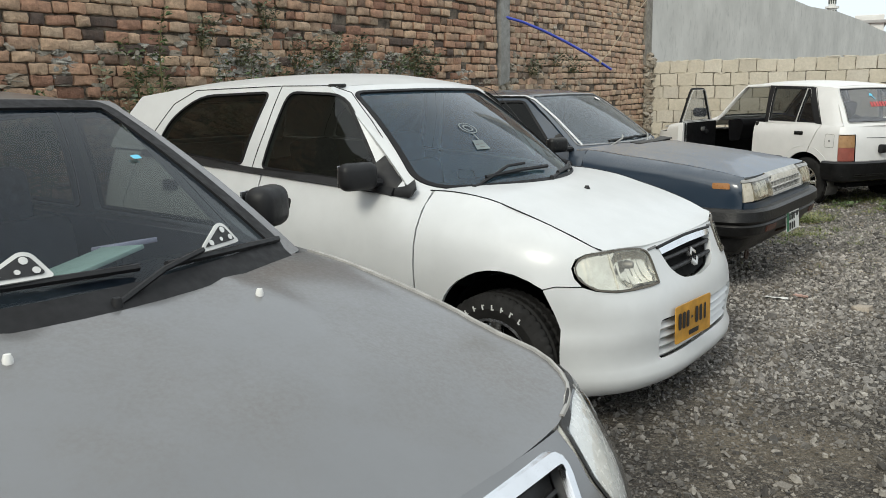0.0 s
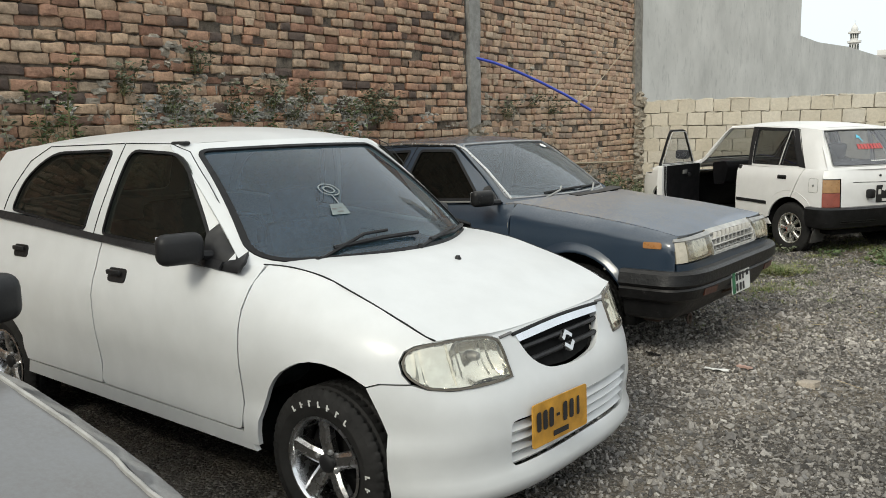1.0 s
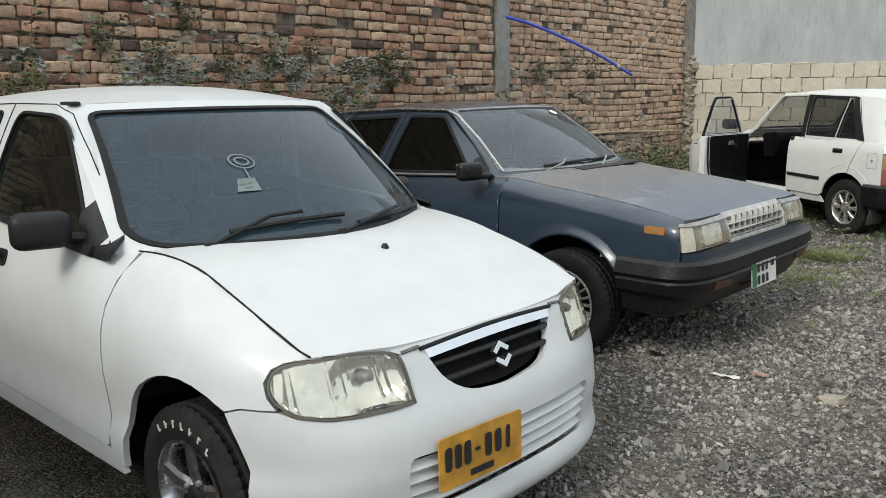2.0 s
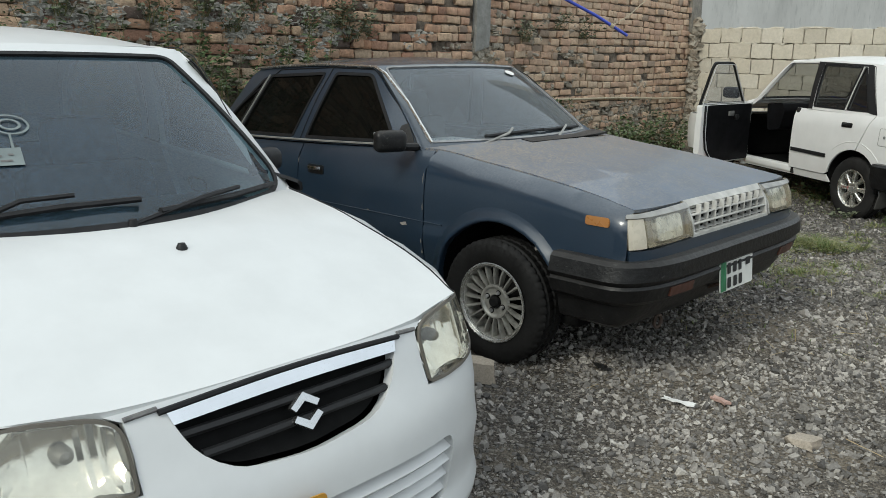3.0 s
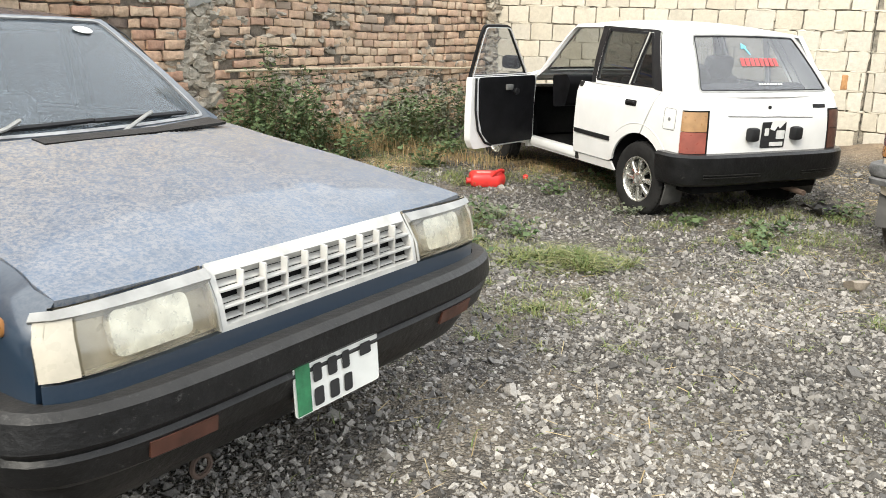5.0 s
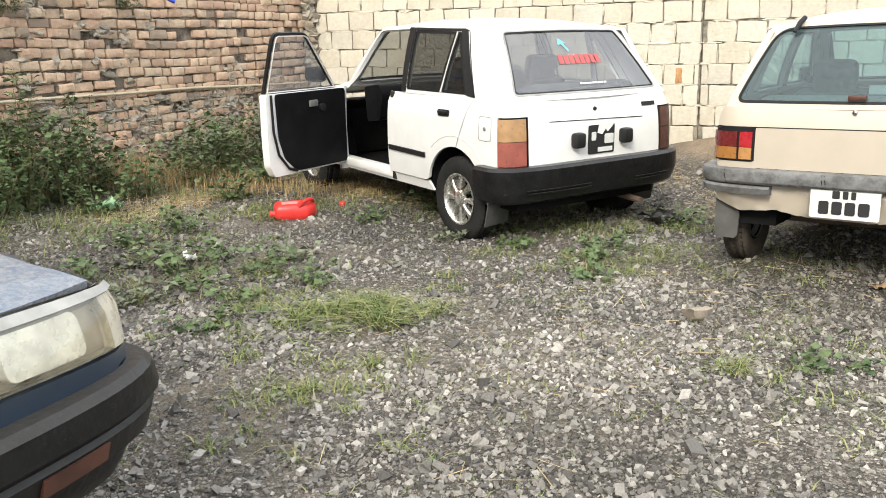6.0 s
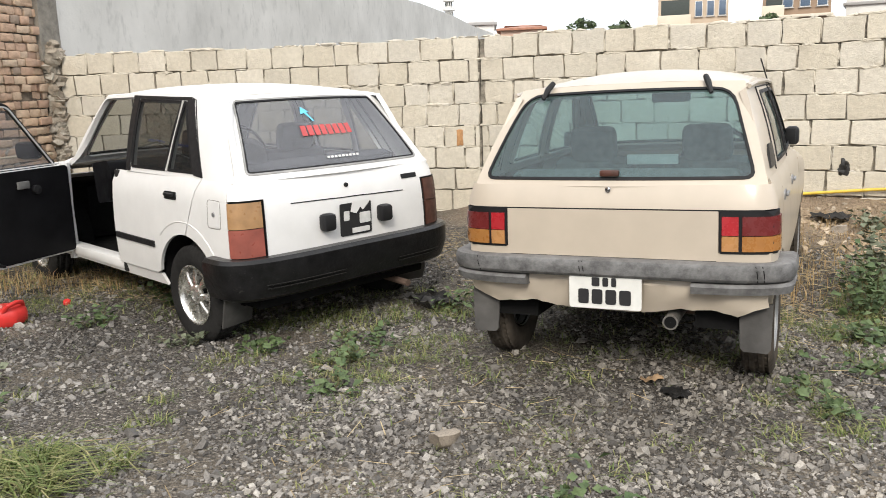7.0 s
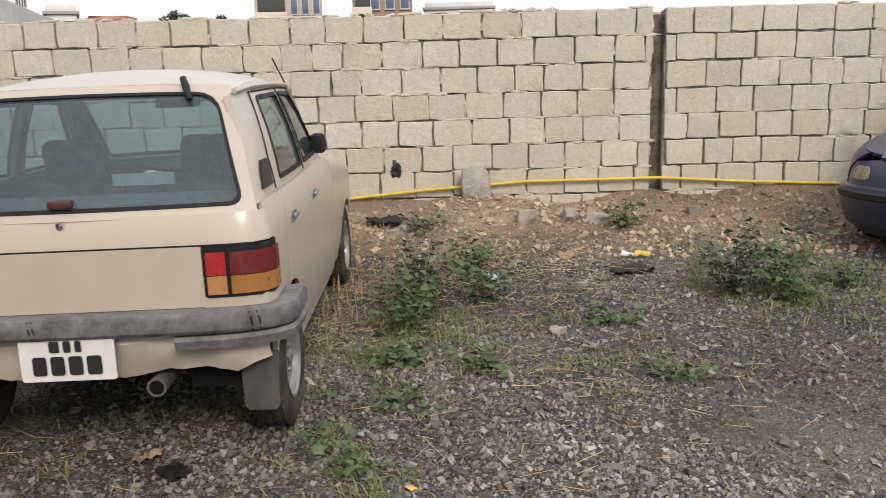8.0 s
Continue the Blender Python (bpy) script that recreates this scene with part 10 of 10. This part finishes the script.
def stone_face(rng, w, h, depth, chip, worn, rough=0.006):
    """A masonry piece: front face worn round at its rim, centred at the middle of its front."""
    c, q = chip, rough
    ring = [(-w + c, -h), (-0.2 * w, -h), (0.35 * w, -h), (w - c, -h), (w, -h + c), (w, 0.1 * h), (w, h - c), (w - c, h), (0.25 * w, h), (-0.3 * w, h), (-w + c, h), (-w, h - c), (-w, -0.1 * h), (-w, -h + c)]
    out = [(x + rng.uniform(-0.6, 0.25) * q * (1 if x > 0 else -1), z + rng.uniform(-0.6, 0.25) * q * (1 if z > 0 else -1)) for x, z in ring]
    n = len(ring)
    v = [(x, depth, z) for x, z in out] + [(x, worn * rng.uniform(0.7, 1.4), z) for x, z in out]
    k = 1 - worn * 1.3 / w
    kz = 1 - worn * 1.1 / h
    v += [(x * k, rng.uniform(-0.25, 0.35) * worn, z * kz) for x, z in out]
    v.append((rng.uniform(-0.3, 0.3) * w, -worn * rng.uniform(0.0, 0.35), rng.uniform(-0.3, 0.3) * h))
    f = []
    for a in (0, n):
        f += [(a + i, a + (i + 1) % n, a + n + (i + 1) % n, a + n + i) for i in range(n)]
    f += [(2 * n + i, 2 * n + (i + 1) % n, 3 * n) for i in range(n)]
    return v, f


def courses(rng, x0, x1, z0, z1, step, lengths, joint, wave, skip=()):
    """Yields centre x, centre z, half length, half height of every piece of a run."""
    z, row = z0, 0
    while z + step * 0.5 < z1:
        x = x0 - rng.uniform(0, lengths[0])
        while x < x1:
            l = rng.choice(lengths) * rng.uniform(0.94, 1.06)
            a, b = max(x, x0), min(x + l, x1)
            x += l
            for s0, s1 in skip:
                if a < s1 and b > s0:
                    a, b = (a, s0) if a < s0 else (s1, b)
            if b - a < 0.05:
                continue
            m = (a + b) / 2
            yield m, z + step / 2 + wave * (noise.noise(Vector((m * 0.5, row * 0.21, 3))) + 0.4 * noise.noise(Vector((m * 1.9, row * 0.6, 7)))), (b - a - joint) / 2, (step - joint) / 2
        z += step
        row += 1


def shared_faces(rng, name, sizes, count, h, depth, chip, worn, mat, rough=0.009, crisp=42):
    """Meshes that alike pieces share, by length."""
    lib = {}
    for w in sizes:
        lib[w] = []
        for _ in range(count):
            me = bpy.data.meshes.new(name)
            v, f = stone_face(rng, w, h, depth, chip, worn, rough)
            me.from_pydata(v, [], f)
            me.materials.append(mat)
            me.shade_smooth()
            me.set_sharp_from_angle(angle=radians(crisp))
            lib[w].append(me)
    return lib


def lay(name, mesh, parent, x, y, z, rng, tilt):
    ob = new(name, mesh)
    ob.parent = parent
    ob.matrix_local = Matrix.Translation((x, y, z)) @ Matrix.Rotation(rng.uniform(-tilt, tilt), 4, "Y") @ Matrix.Rotation(rng.uniform(-tilt, tilt), 4, "Z")
    return ob


def lumps(rng, spots):
    """Irregular mortar crusts: flattened rough lumps in the wall's frame, (x, y, z, sx, sy, sz)."""
    bm = bmesh.new()
    bmesh.ops.create_icosphere(bm, subdivisions=2, radius=1)
    unit = [v.co.copy() for v in bm.verts]
    tri = [tuple(v.index for v in t.verts) for t in bm.faces]
    bm.free()
    v, f = [], []
    for x, y, z, sx, sy, sz in spots:
        o, k = Vector((rng.uniform(0, 90), rng.uniform(0, 90), rng.uniform(0, 90))), len(v)
        for u in unit:
            r = 1 + 0.7 * noise.noise(u * 1.3 + o) + 0.75 * noise.noise(u * 4.6 + o)
            v.append((x + u.x * sx * r, y + u.y * sy * r, z + u.z * sz * r))
        f += [(a + k, b + k, c + k) for a, b, c in tri]
    return v, f


def brick_wall():
    rng = random.Random(21)
    near = shared_faces(rng, "brick", (0.105, 0.085, 0.06), 12, 0.0395, 0.07, 0.009, 0.008, M["brick"], 0.012)
    v, f = [], []
    for x, z, w, h in courses(rng, 4.2, 18.97, -0.05, BRICK_TOP - 0.04, 0.087, (0.225, 0.205, 0.175, 0.14, 0.115), 0.006, 0.036, [(14.02, 14.30)]):
        y = rng.gauss(0, 0.011)
        low = 1.55 + 0.35 * noise.noise(Vector((x * 0.8, 0, 5)))
        if z < low and rng.random() < 0.07:
            continue
        if rng.random() < 0.012:
            continue
        if 11.3 < x < 13.75 and 1.45 < z < 3.25:
            k = min(near, key=lambda q: abs(q - w))
            ob = lay("brick", rng.choice(near[k]), wall_bricks, x, y, z + rng.uniform(-0.005, 0.005), rng, 0.035)
            ob.scale.x = w / k
        else:
            pv, pf = stone_face(rng, w, h * rng.uniform(0.9, 1.07), 0.07, 0.009, 0.008, 0.012)
            t, o = rng.uniform(-0.035, 0.035), len(v)
            v += [(x + a, y + b, z + c + a * t) for a, b, c in pv]
            f += [tuple(i + o for i in q) for q in pf]
    tagged(part("brick_rest", v, f, M["brick"], wall_bricks, "worn red-brown bricks", smooth=42), "worn red-brown bricks", kind="stuff")
    spots = []
    for i in range(4200):
        x, z = (rng.uniform(5, 18.9), rng.uniform(0, 3.8)) if i < 3000 else (rng.uniform(11.0, 18.0), rng.uniform(0.05, 0.85))
        m = noise.noise(Vector((x * 0.55, z * 0.9, 12))) + 0.5 * noise.noise(Vector((x * 1.7, z * 2.2, 2)))
        limit = -0.35 if z < 0.8 + 0.2 * noise.noise(Vector((x * 1.3, 0, 8))) and x > 11.0 else 0.05 if z < 1.55 else -0.15 if z < 1.72 and x < 13.6 else 0.42
        if m > limit:
            spots.append((x, 0.014, z, rng.uniform(0.02, 0.08), rng.uniform(0.012, 0.032), rng.uniform(0.012, 0.04)))
    pale = []
    for i in range(1500):
        x = rng.uniform(8.0, 13.7) if i % 2 else rng.uniform(9.4, 12.2)
        z = 1.62 + 0.12 * noise.noise(Vector((x * 0.9, 3, 1))) + rng.gauss(0, 0.07) if i % 2 else rng.uniform(1.1, 1.75)
        if noise.noise(Vector((x * 1.6, z * 4.5, 6))) > -0.05:
            pale.append((x, 0.018, z, rng.uniform(0.012, 0.055), rng.uniform(0.015, 0.04), rng.uniform(0.010, 0.028)))
    v, f = lumps(rng, pale)
    tagged(part("lime_crust", v, f, M["lime_crust"], wall_bricks, "pale grey lime crust squeezed from the joints", smooth=24), "pale grey lime crust squeezed from the joints", kind="stuff")
    for _ in range(150):
        s = rng.uniform(0.02, 0.065)
        spots.append((14.16 + rng.gauss(0, 0.15), 0.025, rng.uniform(0.1, 1.62), s * 1.5, s * 0.55, s))
    v, f = lumps(rng, spots)
    tagged(part("mortar_crust", v, f, M["lump"], wall_bricks, "pale crumbling mortar crusts", smooth=24), "pale crumbling mortar crusts", kind="stuff")
    # grey concrete pillar cast between the brick panels, broken away at its foot
    v, f = [], []
    for i in range(29):
        z = 1.45 + i * 0.1
        for x, y in ((14.05, 0.10), (14.05, -0.03), (14.27, -0.03), (14.27, 0.10)):
            v.append((x + 0.02 * noise.noise(Vector((x * 9, z * 2.1, y))), y + 0.02 * noise.noise(Vector((x, z * 3.1, 4))), z + (0.12 * noise.noise(Vector((x * 31, y * 31, 0))) if i == 0 else 0)))
    f = [(k + j, k + (j + 1) % 4, k + 4 + (j + 1) % 4, k + 4 + j) for k in range(0, 112, 4) for j in range(4)] + [(3, 2, 1, 0), (112, 113, 114, 115)]
    part("pillar", v, f, M["pillar"], wall_bricks, "rough grey concrete pillar with a broken foot", smooth=30)
    # rendered edge where the brick wall ends and the plastered wall begins
    v, f = [], []
    for i in range(27):
        z = 1.75 + i * 0.1
        for x, y in ((18.90, 0.08), (18.90, -0.035), (19.06, -0.045), (19.22, -0.02), (19.22, 0.08)):
            v.append((x + 0.03 * noise.noise(Vector((x * 4, z * 1.7, 1))), y + 0.012 * noise.noise(Vector((x, z * 3.1, 4))), z))
    f = [(k + j, k + (j + 1) % 5, k + 5 + (j + 1) % 5, k + 5 + j) for k in range(0, 130, 5) for j in range(5)] + [(4, 3, 2, 1, 0), (130, 131, 132, 133, 134)]
    part("rendered_edge", v, f, M["concrete"], wall_bricks, "rough beige rendered edge", smooth=40)


def block_wall(parent, length, seed, start=0.0, top=BLOCK_TOP, rows=9, close=0.35):
    rng = random.Random(seed)
    step = 0.21
    meshes = shared_faces(rng, "wall_block", (0.147, 0.11, 0.07), 16, 0.1012, 0.1, 0.009, 0.0042, M["block"], 0.013, 26)
    crust = []
    for x, z, w, h in courses(rng, start, length, top - step * rows, top, step, (0.307, 0.307, 0.307, 0.29, 0.25), 0.010, 0.020):
        k = min(meshes, key=lambda q: abs(q - w))
        ob = lay("wall_block", rng.choice(meshes[k]), parent, x, max(-0.006, rng.gauss(-0.005, 0.004)), z, rng, 0.020)
        ob.scale.x = w / k
        if rng.random() < close:
            for _ in range(rng.randint(2, 5)):
                crust.append((x + rng.uniform(-w, w), 0.006, z + step / 2, rng.uniform(0.02, 0.09), 0.012, rng.uniform(0.006, 0.018)))
            if rng.random() < 0.6:
                crust.append((x + w, 0.008, z + rng.uniform(-0.06, 0.06), 0.011, 0.012, rng.uniform(0.03, 0.09)))
    v, f = lumps(rng, crust)
    tagged(part("joint_mortar", v, f, M["block"], parent, "pale mortar squeezed from the joints", smooth=60), "pale mortar squeezed from the joints", kind="stuff")


M["pillar"] = mortar("pillar_concrete", (0.36, 0.355, 0.335), (0.22, 0.215, 0.20))
brick_wall()
block_wall(wall_block_a, 4.55, 31, 0.12, close=0.75)
block_wall(wall_block_b, (POST - BEND).length - 0.05, 32, 0.008, close=0.6)
block_wall(wall_block_c, (WALL_END - POST).length - 0.05, 33, 0.0, close=0.3)


def burnt_hole():
    """A knocked-through, soot-black hole in the block wall."""
    rng = random.Random(5)
    v, f = lumps(rng, [(3.22, 0.0, 0.585, 0.045, 0.02, 0.06), (3.235, -0.012, 0.60, 0.02, 0.02, 0.03), (3.20, -0.004, 0.54, 0.03, 0.012, 0.03)])
    part("burnt_hole", v, f, M["oil"], wall_block_b, "soot-black hole broken into a block", smooth=30)


burnt_hole()


def corner_toothing():
    rng = random.Random(9)
    spots = []
    for i in range(90):
        z = i / 89 * 1.92
        s = rng.uniform(0.04, 0.085)
        spots.append((0.03 + rng.uniform(-0.03, 0.08), -0.02 + rng.uniform(-0.02, 0.03), z, s * 1.1, s * 0.8, s * 0.8))
    v, f = lumps(rng, spots)
    part("corner_concrete", v, f, M["lump"], wall_block_a, "lumpy poured concrete filling the corner", smooth=50)
    b = stone_face(rng, 0.034, 0.08, 0.06, 0.008, 0.006)
    ob = part("orange_brick", b[0], b[1], M["orange_brick"], wall_block_a, "small orange brick set upright", smooth=42)
    return ob


M["orange_brick"] = brick_mat("orange_brick", (0.45, 0.24, 0.10), (0.50, 0.27, 0.12), relief=0.5)
corner_toothing().location = (4.347, -0.012, 0.845)
